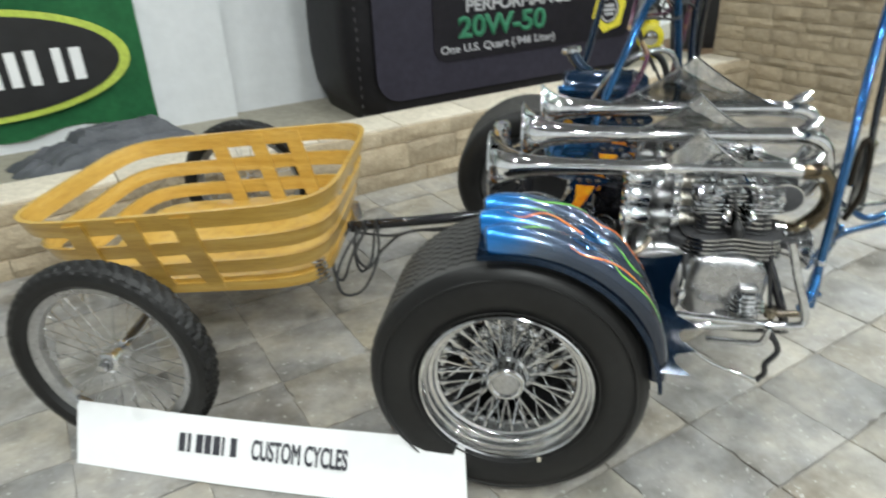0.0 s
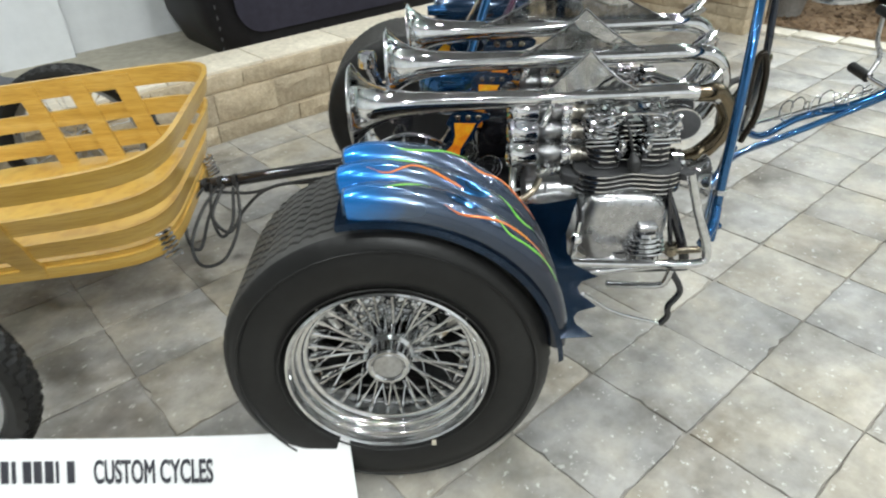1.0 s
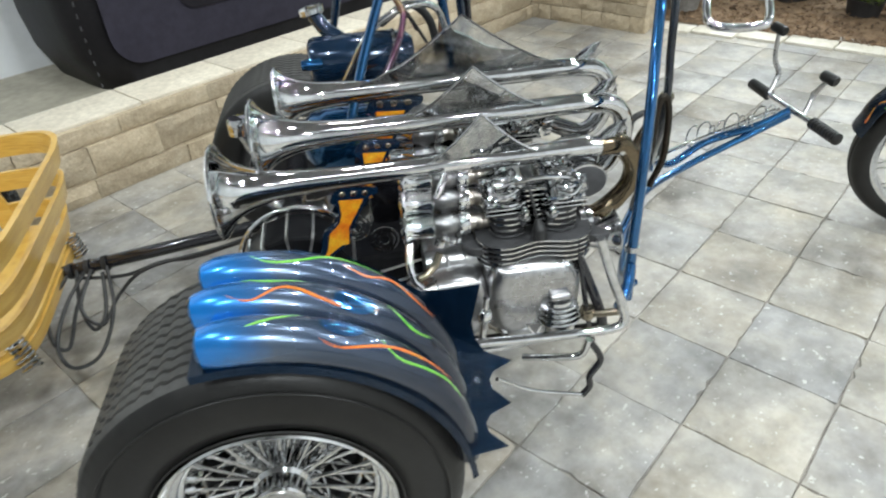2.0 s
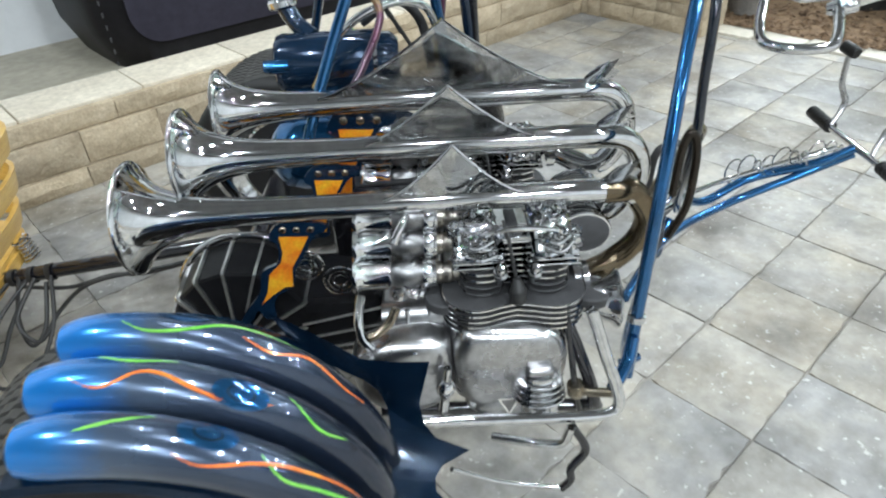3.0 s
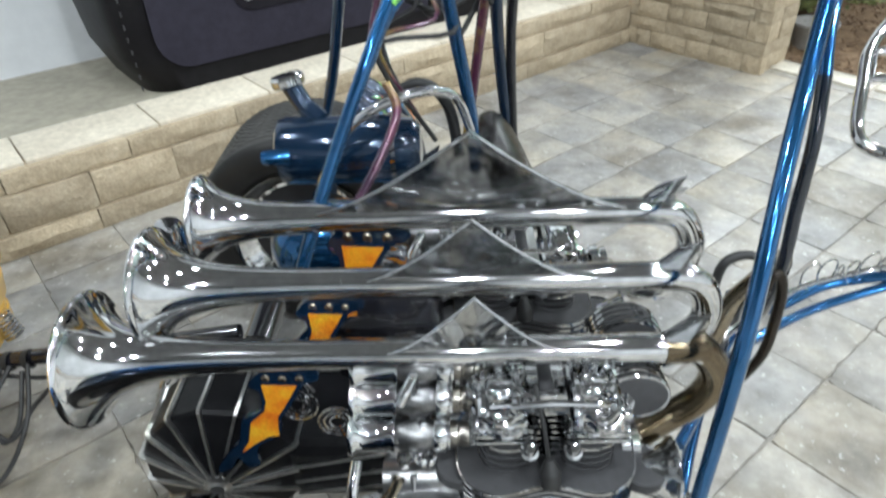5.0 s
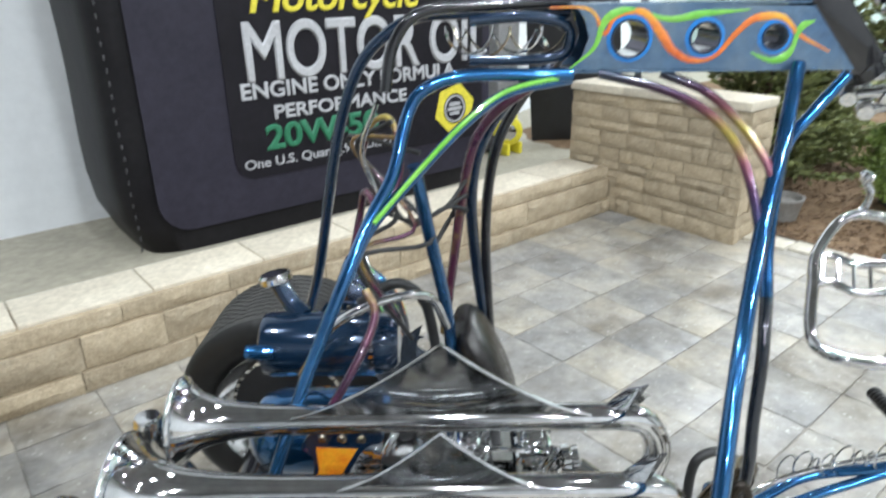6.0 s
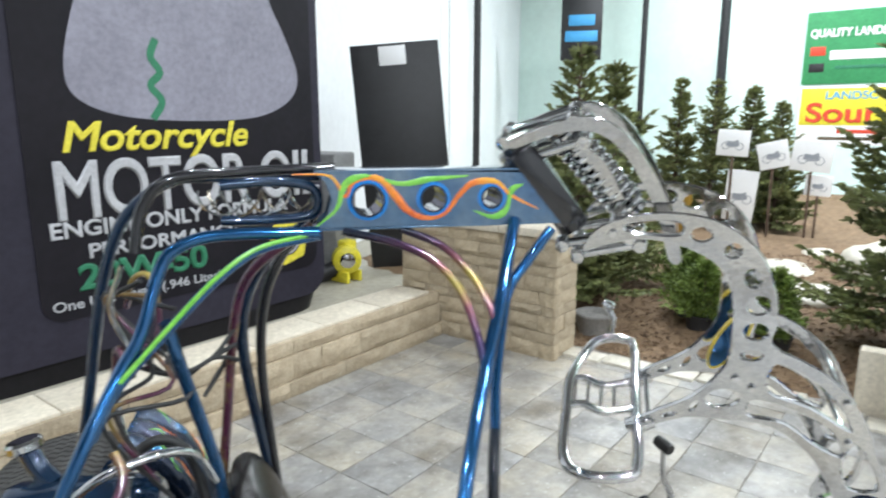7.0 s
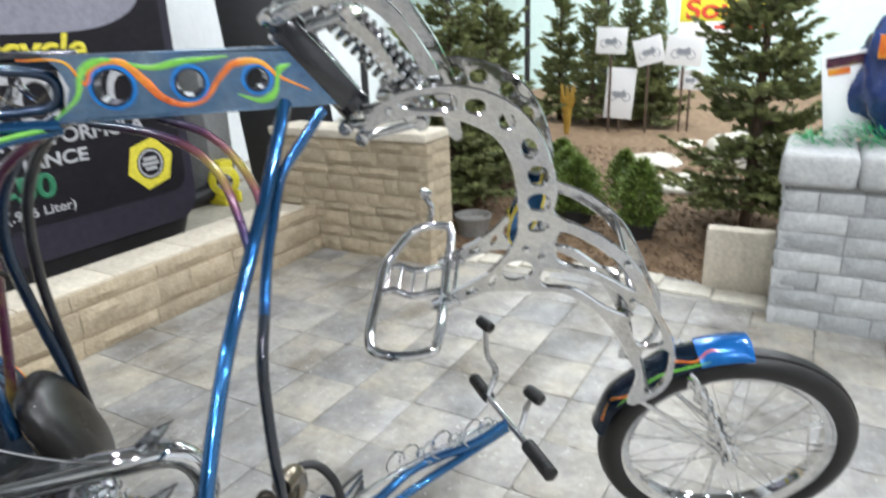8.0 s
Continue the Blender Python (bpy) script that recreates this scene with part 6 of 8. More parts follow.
bar("engine_hose", [(0.9, -0.03, 0.46), (0.912, -0.01, 0.55), (0.942, 0.0, 0.573), (0.978, 0.0, 0.571), (1.005, 0.0, 0.537), (1.02, 0.01, 0.49), (1.03, 0.03, 0.42)], 0.009, cable_black, "black rubber hose")
for k in range(4):
    bar("cable", [(1.1, 0.17, 0.4 - 0.015 * k), (1.03 + 0.01 * k, 0.09, 0.42 - 0.018 * k), (0.985, 0.02 + 0.02 * k, 0.4 + 0.008 * k), (0.93, -0.06 - 0.01 * k, 0.42 - 0.02 * k), (0.88, -0.14, 0.38)], 0.0045, navy_paint if k % 2 else cable_black)

# ---- the trailer ----
TB0 = Vector((-0.93, -0.155, 0.0))
TX, TY, SKEW = -0.99, -0.118, radians(6)
trailer = thing("cargo_trailer", "two-wheeled trailer with a bent-oak basket body", "trailer", TRIKE @ Matrix.Translation(TB0))
OFFSET[trailer] = -TB0


def basket_loop(hx, hy, n=112, p=5.5):
    """A rounded rectangle, a little askew behind the trike; the low ones sit closer to the front and the far side."""
    out = []
    for k in range(n):
        a = 2 * math.pi * k / n
        u = 0.12 * (0.472 - hx) + hx * math.copysign(abs(math.cos(a)) ** (2 / p), math.cos(a))
        v = 0.7 * (0.41 - hy) + hy * math.copysign(abs(math.sin(a)) ** (2 / p), math.sin(a))
        out.append((TX + u * math.cos(SKEW) - v * math.sin(SKEW), TY + u * math.sin(SKEW) + v * math.cos(SKEW)))
    return out


def band(z0, z1, a, b, thick=0.012):
    """A bent strip whose lower edge follows loop a and upper edge loop b."""
    bm = bmesh.new()
    n = len(a)
    rows = []
    for k in range(n):
        t = Vector(a[(k + 1) % n]) - Vector(a[k - 1])
        na = Vector((t.y, -t.x)).normalized() * thick
        ca, cb = Vector(a[k]), Vector(b[k])
        rows.append([bm.verts.new((*ca, z0)), bm.verts.new((*cb, z1)), bm.verts.new((*(cb - na), z1)), bm.verts.new((*(ca - na), z0))])
    for k in range(n):
        p, q = rows[k], rows[(k + 1) % n]
        for j in range(4):
            bm.faces.new((p[j], q[j], q[(j + 1) % 4], p[(j + 1) % 4]))
    return bm


def pitch_up(bm):
    """The basket climbs a little towards its front."""
    for v in bm.verts:
        v.co.z += (0.07 * (v.co.x + 0.925) - 0.022) * min(1.0, v.co.z / 0.5)
    return bm


RIMS = [(0.284, 0.388, 0.326), (0.322, 0.392, 0.33), (0.357, 0.406, 0.346), (0.409, 0.418, 0.358), (0.449, 0.436, 0.373), (0.502, 0.448, 0.386), (0.546, 0.458, 0.397), (0.602, 0.472, 0.41)]
for k in (6, 4, 2):
    (z0, ax, ay), (z1, bx, by) = RIMS[k], RIMS[k + 1]
    part("band", pitch_up(band(z0, z1, basket_loop(ax, ay), basket_loop(bx, by), 0.015 if k == 6 else 0.012)), oak_mat, trailer, "bent varnished oak strip", angle=30)
bm = bmesh.new()
plate(bm, basket_loop(0.388, 0.328), [], 0.02, pose(0, 0, 0.318))
part("floor_board", pitch_up(bm), oak_mat, trailer, "varnished oak floor panel")
part("band", pitch_up(band(0.278, 0.314, basket_loop(0.39, 0.329), basket_loop(0.394, 0.333), 0.014)), oak_mat, trailer, "bent varnished oak strip", angle=30)
for s in (-1, 1):
    for u in ((-0.23, -0.08, 0.07) if s < 0 else (-0.125, 0.025, 0.165)):
        bm = bmesh.new()
        rows = []
        for z, hx, hy in RIMS[:-1] + [(0.59, 0.469, 0.407)]:
            d = hy - 0.0095 if s > 0 else hy + 0.0135
            row = []
            for du, dv in ((-0.028, -0.004), (0.028, -0.004), (0.028, -0.014), (-0.028, -0.014)):
                uu, vv = u + du + (0.25 * (0.59 - z) if s > 0 else 0.0), 0.7 * (0.41 - hy) + s * (d + dv)
                row.append(bm.verts.new((TX + uu * math.cos(SKEW) - vv * math.sin(SKEW), TY + uu * math.sin(SKEW) + vv * math.cos(SKEW), z)))
            rows.append(row)
        for a, b in zip(rows, rows[1:]):
            for j in range(4):
                bm.faces.new((a[j], a[(j + 1) % 4], b[(j + 1) % 4], b[j]))
        bm.faces.new(rows[0][::-1])
        bm.faces.new(rows[-1])
        part("upright_slat", pitch_up(bm), oak_mat, trailer, "upright oak slat")


def trailer_wheel(s):
    """The trailer stands a little askew, so the left wheel lies farther back."""
    c = Vector((-1.0, -0.745, 0.276)) if s < 0 else Vector((-1.17, 0.5, 0.276))
    m = along(c, (-0.13 * s * (s > 0), s, 0))
    bm = bmesh.new()
    lathe(bm, [(0.213, 0.022), (0.22, 0.024), (0.222, 0.019), (0.207, 0.012), (0.203, 0.0), (0.207, -0.012), (0.222, -0.019), (0.22, -0.024), (0.213, -0.022), (0.197, -0.012), (0.193, 0.0), (0.197, 0.012)], m, 64, closed=True)
    rim = part("wheel", bm, brushed, trailer, "spoked motorcycle wheel with an alloy rim")
    bm = bmesh.new()
    prof = [(0.215, -0.022), (0.228, -0.034), (0.248, -0.039), (0.262, -0.0355), (0.268, -0.031), (0.273, -0.024), (0.276, -0.014), (0.277, -0.0045), (0.277, 0.0045), (0.276, 0.014), (0.273, 0.024), (0.268, 0.031), (0.262, 0.0355), (0.248, 0.039), (0.228, 0.034), (0.215, 0.022)]
    rings = []
    for j, (r, h) in enumerate(prof):
        row = []
        for k in range(192):
            lug = 0.0062 if 3 <= j <= 12 and ((k + j) % 4 == 0 or j in (5, 10)) else 0.0
            a = 2 * math.pi * k / 192
            row.append(bm.verts.new(m @ Vector(((r - lug) * math.cos(a), (r - lug) * math.sin(a), h))))
        rings.append(row)
    for p, q in zip(rings, rings[1:]):
        for k in range(192):
            bm.faces.new((p[k], p[(k + 1) % 192], q[(k + 1) % 192], q[k]))
    part("tyre", bm, rubber, rim, "black motorcycle tyre with block tread", angle=14)
    bm = bmesh.new()
    lathe(bm, [(0, 0.055), (0.012, 0.054), (0.016, 0.045), (0.02, 0.03), (0.028, 0.026), (0.028, 0.02), (0.016, 0.014), (0.016, -0.03), (0.028, -0.034), (0.028, -0.04), (0, -0.04)], m, 24)
    part("hub", bm, chrome, rim)
    for sd in (-1, 1):
        for dirn in (-1, 1):
            a0 = Vector((0.026, 0, sd * 0.024))
            a1 = Vector((0.195 * math.cos(dirn * 0.5), 0.195 * math.sin(dirn * 0.5), 0))
            me = spoke_mesh((a1 - a0).length, 0.0014)
            base = along(a0, a1 - a0)
            for k in range(9):
                share("spoke", me, rim, m @ Matrix.Rotation(2 * math.pi * (k + 0.25 * sd + 0.125 * dirn) / 9, 4, "Z") @ base)


trailer_wheel(-1)
trailer_wheel(1)
bm = bmesh.new()
tube(bm, [(-1.0, -0.725, 0.276), (-1.167, 0.485, 0.276)], 0.014, 12)
box(bm, (-1.08, -0.12, 0.27), (0.05, 0.7, 0.03), 0.005)
part("axle", bm, black_gloss, trailer)
bm = bmesh.new()
tube(bm, [(-1.1, -0.05, 0.268), (-0.62, 0.043, 0.296), (-0.3, 0.052, 0.332), (-0.03, 0.06, 0.362)], 0.018, 14)
box(bm, (-0.66, TY, 0.31), (0.04, 0.4, 0.03), 0.006)
part("tow_bar", bm, black_gloss, trailer, "glossy black tow bar")


SPRING_A, SPRING_B = Vector((-0.605, -0.275, 0.332)), Vector((-0.615, 0.161, 0.335))


def coil(a, b, r, wire, turns):
    a, b = Vector(a), Vector(b)
    q = along(a, b - a)
    L, st = (b - a).length, 12
    bm = bmesh.new()
    tube(bm, [q @ Vector((r * math.cos(2 * math.pi * i / st), r * math.sin(2 * math.pi * i / st), L * i / (turns * st))) for i in range(turns * st + 1)], wire, 7, raw=True)
    return bm


part("spring", coil(SPRING_A, SPRING_A + Vector((0.025, -0.02, -0.066)), 0.021, 0.0048, 6), chrome, trailer, "chrome coil spring")
part("spring", coil(SPRING_B, SPRING_B + Vector((0.015, 0.0, -0.06)), 0.02, 0.0046, 6), chrome, trailer, "chrome coil spring")
for pts in ([(-0.55, 0.03, 0.3), (-0.575, -0.08, 0.27), (-0.59, -0.16, 0.21), (-0.565, -0.18, 0.155), (-0.51, -0.14, 0.155), (-0.475, -0.06, 0.23), (-0.49, 0.03, 0.31)],
            [(-0.59, 0.02, 0.3), (-0.61, -0.09, 0.28), (-0.6, -0.15, 0.22), (-0.575, -0.14, 0.19), (-0.56, -0.06, 0.25), (-0.53, 0.03, 0.305)],
            [(-0.53, 0.03, 0.305), (-0.55, -0.06, 0.25), (-0.5, -0.09, 0.21), (-0.46, -0.03, 0.255), (-0.38, 0.0, 0.305), (-0.2, 0.02, 0.325), (-0.05, 0.05, 0.345)],
            [(-0.57, 0.04, 0.31), (-0.56, -0.04, 0.24), (-0.53, -0.08, 0.19), (-0.5, -0.05, 0.22), (-0.5, 0.02, 0.3)],
            [(-0.57, 0.02, 0.29), (-0.45, 0.02, 0.28), (-0.35, 0.03, 0.3), (-0.25, 0.02, 0.31), (-0.05, 0.05, 0.34)]):
    bm = bmesh.new()
    tube(bm, pts, 0.005, 7)
    part("cable", bm, cable_black, trailer, "slack black wiring")
for k in range(3):
    bm = bmesh.new()
    lathe(bm, [(0.019, -0.006), (0.0215, -0.006), (0.0215, 0.006), (0.019, 0.006)], along((-0.585 + 0.045 * k, 0.044 + 0.001 * k, 0.3 + 0.005 * k), (0.9, 0.02, 0.1)), 14, closed=True)
    part("cable_tie", bm, cable_black, trailer)

# ---- name board leaning on the tyres ----
board = thing("name_board", "white card name board leaning against the tyres", "sign", TRIKE @ Matrix.Translation((-0.6, -0.86, 0)))
OFFSET[board] = (0.6, 0.86, 0)
bm = bmesh.new()
rows = []
for k in range(15):
    s = k / 14
    x0 = -1.116 + 1.041 * s
    bow = 0.012 * math.sin(math.pi * s)
    b = Vector((x0, -0.845 - 0.036 * s - bow, 0.001))
    t = Vector((-1.141 + 1.052 * s, -0.752 - 0.056 * s - bow, 0.132 + 0.021 * s))
    n = (t - b).cross(Vector((1, 0, 0))).normalized() * 0.004
    rows.append([bm.verts.new(p) for p in (b, t, t - n, b - n)])
for a, b in zip(rows, rows[1:]):
    for j in range(4):
        bm.faces.new((a[j], a[(j + 1) % 4], b[(j + 1) % 4], b[j]))
bm.faces.new(rows[0])
bm.faces.new(rows[-1][::-1])
panel = part("panel", bm, white_board, board, "white card panel")
B0, T0 = Vector((-0.87, -0.8665, 0.0)), Vector((-0.885, -0.783, 0.133))
xa = Vector((1.0, -0.046, 0.01)).normalized()
ya = (T0 - B0).normalized()
za = xa.cross(ya).normalized()
ya = za.cross(xa)
LM = Matrix((xa, ya, za)).transposed().to_4x4()
LM.translation = B0 + xa * 0.034 + ya * 0.074 + za * 0.003
letters("CUSTOM CYCLES", 0.068, LM @ Matrix.Translation((0.211, -0.002, 0.0)), ink, "letter", panel, 0.0014, 0.475, label="dark condensed capitals")
for k, w in enumerate((0.016, 0.008, 0.018, 0.017, 0.018, 0.006, 0.016)):
    bm = bmesh.new()
    box(bm, (0.012 + 0.0238 * k + w / 2, 0.021, 0), (w, 0.046, 0.0016), 0, LM)
    part("name_bar", bm, ink, panel, "dark bar where a name stands", at=(0, 0, 0))

# ---- inflated oil bottle ----
bottle = thing("inflatable_bottle", "giant inflated motor-oil bottle in black and purple-grey vinyl", "inflatable", pose(3.824, 4.476, HALL) @ Matrix.Scale(1.22, 4))
OFFSET[bottle] = (-3.45, -3.75, -0.28)
bm = bmesh.new()
rows = []
for k in range(17):
    s = k / 16
    z = 0.281 + 2.5 * s
    puff = 1 - 0.05 * (1 - min(1, s * 10)) ** 2 + 0.008 * math.sin(s * 14)
    hx, hy = 1.075 * (puff - 0.03 * (1 - min(1, s * 4)) ** 2), 0.375 * (0.6 + 0.4 * puff)
    row = []
    for j in range(56):
        a = 2 * math.pi * j / 56
        x = 3.44 + hx * math.copysign(abs(math.cos(a)) ** 0.25, math.cos(a))
        y = 3.735 + hy * math.copysign(abs(math.sin(a)) ** 0.32, math.sin(a))
        row.append(bm.verts.new((x, y + 0.008 * noise.noise((x * 3, y * 3, z * 3)), z)))
    rows.append(row)
for a, b in zip(rows, rows[1:]):
    for j in range(56):
        bm.faces.new((a[j], a[(j + 1) % 56], b[(j + 1) % 56], b[j]))
bm.faces.new(rows[0][::-1])
bm.faces.new(rows[-1])
part("bottle_body", bm, vinyl_black, bottle, "black vinyl bottle body", angle=80)


def front_panel(name, x0, x1, z0, z1, y, r, mat, label):
    pts = []
    for cx, cz, a0 in ((x1 - r, z1 - r, 0), (x0 + r, z1 - r, 90), (x0 + r, z0 + r, 180), (x1 - r, z0 + r, 270)):
        pts += [(cx + r * math.cos(radians(a0 + t)), cz + r * math.sin(radians(a0 + t))) for t in range(0, 91, 15)]
    bm = bmesh.new()
    plate(bm, pts, [], 0.006, pose(0, y, 0, 90, 0, 0))
    return part(name, bm, mat, bottle, label)


front_panel("outer_label", 2.5, 4.44, 0.385, 2.7, 3.352, 0.14, vinyl_purple, "purple-grey vinyl front")
front_panel("inner_label", 2.86, 4.38, 0.56, 2.7, 3.346, 0.09, vinyl_panel, "charcoal label field")
pale = surface("pale_grey_print", (0.42, 0.42, 0.44), (0.5, 0.5, 0.52), 6, 0.5)
green_print = surface("green_print", (0.02, 0.16, 0.08), (0.03, 0.2, 0.1), 6, 0.5)
yellow_print = surface("yellow_print", (0.7, 0.6, 0.04), (0.78, 0.68, 0.06), 6, 0.5)
lilac_print = surface("lilac_print", (0.22, 0.212, 0.26), (0.28, 0.272, 0.33), 4, 0.5)


def on_label(x, z):
    return pose(x, 3.3415, z, 90, 0, 0)


letters("Motorcycle", 0.178, on_label(3.0, 1.285), yellow_print, "letter", bottle, 0.0045, 1.12, 0.001, "yellow lettering", 0.25)
letters("MOTOR OIL", 0.35, on_label(2.95, 1.0), pale, "letter", bottle, 0.008, 0.76, 0.001, "pale grey capitals")
letters("ENGINE ONLY FORMULA", 0.098, on_label(2.92, 0.92), pale, "letter", bottle, 0.0028, 1.12, 0.001, "pale grey capitals")
letters("PERFORMANCE", 0.088, on_label(3.07, 0.82), pale, "letter", bottle, 0.0025, 1.25, 0.001, "pale grey capitals")
letters("20W-50", 0.155, on_label(3.02, 0.685), green_print, "letter", bottle, 0.006, 1.2, 0.001, "green numerals")
letters("One U.S. Quart (.946 Liter)", 0.062, on_label(2.9, 0.605), pale, "letter", bottle, 0.0008, 1.18, 0.001, "pale grey lettering")
bm = bmesh.new()
plate(bm, [(4.17 + 0.148 * math.cos(radians(60 * k + 15)), 0.735 + 0.142 * math.sin(radians(60 * k + 15))) for k in range(6)], [ring(4.17, 0.735, 0.085)], 0.003, pose(0, 3.3415, 0, 90, 0, 0))
hexa = part("hexagon_mark", bm, yellow_print, bottle, "yellow hexagon mark")
bm = bmesh.new()
plate(bm, ring(4.17, 0.735, 0.076, 24), [ring(4.17, 0.735, 0.066, 24)], 0.003, pose(0, 3.3415, 0, 90, 0, 0))
part("mark_ring", bm, pale, hexa)
for dz, w in ((0.026, 0.08), (0.0, 0.1), (-0.026, 0.07)):
    bm = bmesh.new()
    box(bm, (4.17, 3.3415, 0.735 + dz), (w, 0.003, 0.019), 0)
    part("mark_bar", bm, pale, hexa)
bm = bmesh.new()
plate(bm, close([(3.05, 1.62), (3.1, 1.5), (3.3, 1.43), (3.65, 1.41), (4.0, 1.43), (4.22, 1.52), (4.28, 1.66), (4.2, 1.86), (4.1, 2.05), (4.0, 2.4), (3.65, 2.55), (3.3, 2.4), (3.2, 2.1), (3.1, 1.85)], 5), [], 0.003, pose(0, 3.3425, 0, 90, 0, 0))
blob = part("printed_shape", bm, lilac_print, bottle, "large lilac-grey printed shape")
bm = bmesh.new()
tube(bm, [(3.42, 3.3405, 1.42), (3.47, 3.3405, 1.5), (3.42, 3.3405, 1.57), (3.47, 3.3405, 1.63), (3.43, 3.3405, 1.7), (3.46, 3.3405, 1.78)], 0.02, 6, 5, flat=1.0)
for v in bm.verts:
    v.co.y = 3.3405 + (v.co.y - 3.3405) * 0.08
part("green_drip", bm, green_print, blob, "wavy green printed drip")

# stitched seam down the front corner
for k in range(46):
    bm = bmesh.new()
    box(bm, (2.405 + 0.002 * math.sin(k), 3.362, 0.34 + 0.05 * k), (0.007, 0.005, 0.02), 0.002)
    part("stitch", bm, vinyl_seam, bottle)

# ---- behind the low wall ----
green_cloth = surface("green_banner_cloth", (0.03, 0.22, 0.08), (0.05, 0.3, 0.11), 3, 0.6, bump_d=0.004, bump_scale=9)
banner = thing("wall_banner", "green cloth banner with a black oval hung on the white wall", "banner", pose(0.674, 4.79, 0.16) @ Matrix.Scale(1.286, 4))
OFFSET[banner] = (-0.7, -3.74, -0.4)
bm = bmesh.new()
vs = [[bm.verts.new((-0.5 + 1.76 * i / 20, 3.76 + 0.012 * math.sin(i * 1.3 + j * 0.5) * (1 - j / 8), 0.38 + 0.02 * math.sin(i * 0.9) * (j == 0) + (1.0 + 0.0 * i) * j / 8)) for i in range(21)] for j in range(9)]
for j in range(8):
    for i in range(20):
        bm.faces.new((vs[j][i], vs[j][i + 1], vs[j + 1][i + 1], vs[j + 1][i]))
bmesh.ops.solidify(bm, geom=bm.faces[:], thickness=0.003)
cloth = part("cloth", bm, green_cloth, banner, angle=80)
lime = surface("lime_print", (0.5, 0.62, 0.08), (0.58, 0.7, 0.12), 5, 0.6)
for rx, rz, mat, y in ((0.66, 0.255, lime, 3.728), (0.61, 0.225, black_fin, 3.723)):
    bm = bmesh.new()
    plate(bm, ring(0.53, 0.72, rx, 48, rz), [], 0.004, pose(0, y, 0, 90, 0, 0))
    part("oval_mark", bm, mat, banner, "oval mark")
for x, w, h in ((0.52, 0.045, 0.2), (0.6, 0.045, 0.16), (0.68, 0.045, 0.16), (0.76, 0.045, 0.16), (0.87, 0.04, 0.16), (0.95, 0.05, 0.15)):
    bm = bmesh.new()
    box(bm, (x, 3.719, 0.7), (w, 0.003, h), 0)
    part("mark_bar", bm, white_board, banner, "white bar in place of a brand name")

# folded tarpaulin on the floor
tarp_mat = surface("grey_tarpaulin", (0.07, 0.075, 0.085), (0.13, 0.135, 0.15), 7, 0.5, bump_d=0.012, bump_scale=16)
tarp = thing("folded_tarp", "crumpled grey tarpaulin folded on the concrete", "tarpaulin", pose(1.027, 4.363, HALL, 0, 0, 14) @ Matrix.Scale(1.249, 4))
for k, (lx, ly, z0, hi, ox, oy, turn) in enumerate(((0.42, 0.21, 0.004, 0.05, 0.0, 0.0, 0), (0.36, 0.17, 0.045, 0.05, 0.04, 0.02, 5), (0.27, 0.12, 0.095, 0.045, 0.08, 0.04, -7))):
    bm = bmesh.new()
    bmesh.ops.create_grid(bm, x_segments=46, y_segments=26, size=0.5)
    for v in bm.verts:
        x, y = v.co.x * 2, v.co.y * 2
        r = max(abs(x), abs(y))
        h = max(0.0, 1 - r ** 7)
        crease = abs(noise.noise((x * 2.4 + k * 5, y * 3.1, 1))) + 0.5 * abs(noise.noise((x * 6, y * 8, 4 + k)))
        z = z0 * h + 0.003 + h * hi * (0.7 + 0.7 * crease)
        v.co = (x * lx * (1 + 0.06 * noise.noise((y * 3, k, 0))), y * ly * (1 + 0.12 * noise.noise((x * 3, 5, k))), z)
    bmesh.ops.transform(bm, matrix=pose(ox, oy, 0, 0, 0, turn), verts=bm.verts[:])
    part("fold", bm, tarp_mat, tarp, "fold of creased grey tarpaulin", angle=25)

# leaning black board and the yellow blower
bm = bmesh.new()
box(bm, (0, 0, 0.83), (0.66, 0.03, 1.72), 0.006)
blk = solo("display_board", bm, black_fin, "tall black display board leaning by the wall", "board", m=pose(6.471, 4.317, HALL + 0.012, -3, -5, -48) @ Matrix.Scale(1.22, 4))
bm = bmesh.new()
box(bm, (-0.02, -0.018, 1.6), (0.2, 0.004, 0.14), 0.001)
part("card", bm, white_board, blk, "small grey notice card", at=(0, 0, 0))
yel = surface("yellow_plastic", (0.72, 0.62, 0.03), (0.8, 0.7, 0.05), 5, 0.35)
blower = thing("air_blower", "yellow plastic air blower on the concrete floor", "blower", pose(5.691, 4.439, HALL) @ Matrix.Scale(1.22, 4))
bm = bmesh.new()
lathe(bm, [(0, -0.07), (0.07, -0.07), (0.1, -0.05), (0.105, 0.0), (0.1, 0.05), (0.07, 0.07), (0, 0.07)], along((0, 0, 0.16), (-0.6, -0.8, 0)), 24)
box(bm, (0.04, 0.04, 0.24), (0.12, 0.1, 0.1), 0.02)
for sx in (-0.06, 0.06):
    box(bm, (sx, 0.0, 0.04), (0.03, 0.16, 0.08), 0.008)
part("housing", bm, yel, blower)
bm = bmesh.new()
tube(bm, [(-0.05, 0.05, 0.1), (-0.2, 0.1, 0.06), (-0.42, 0.12, 0.08)], 0.055, 14)
part("duct", bm, black_fin, blower)
bm = bmesh.new()
lathe(bm, [(0, 0.076), (0.05, 0.074), (0.055, 0.07)], along((0, 0, 0.16), (-0.6, -0.8, 0)), 20)
part("grille", bm, plate_metal, blower)
bm = bmesh.new()
box(bm, (0, 0, 0.45), (0.34, 0.3, 0.9), 0.02)
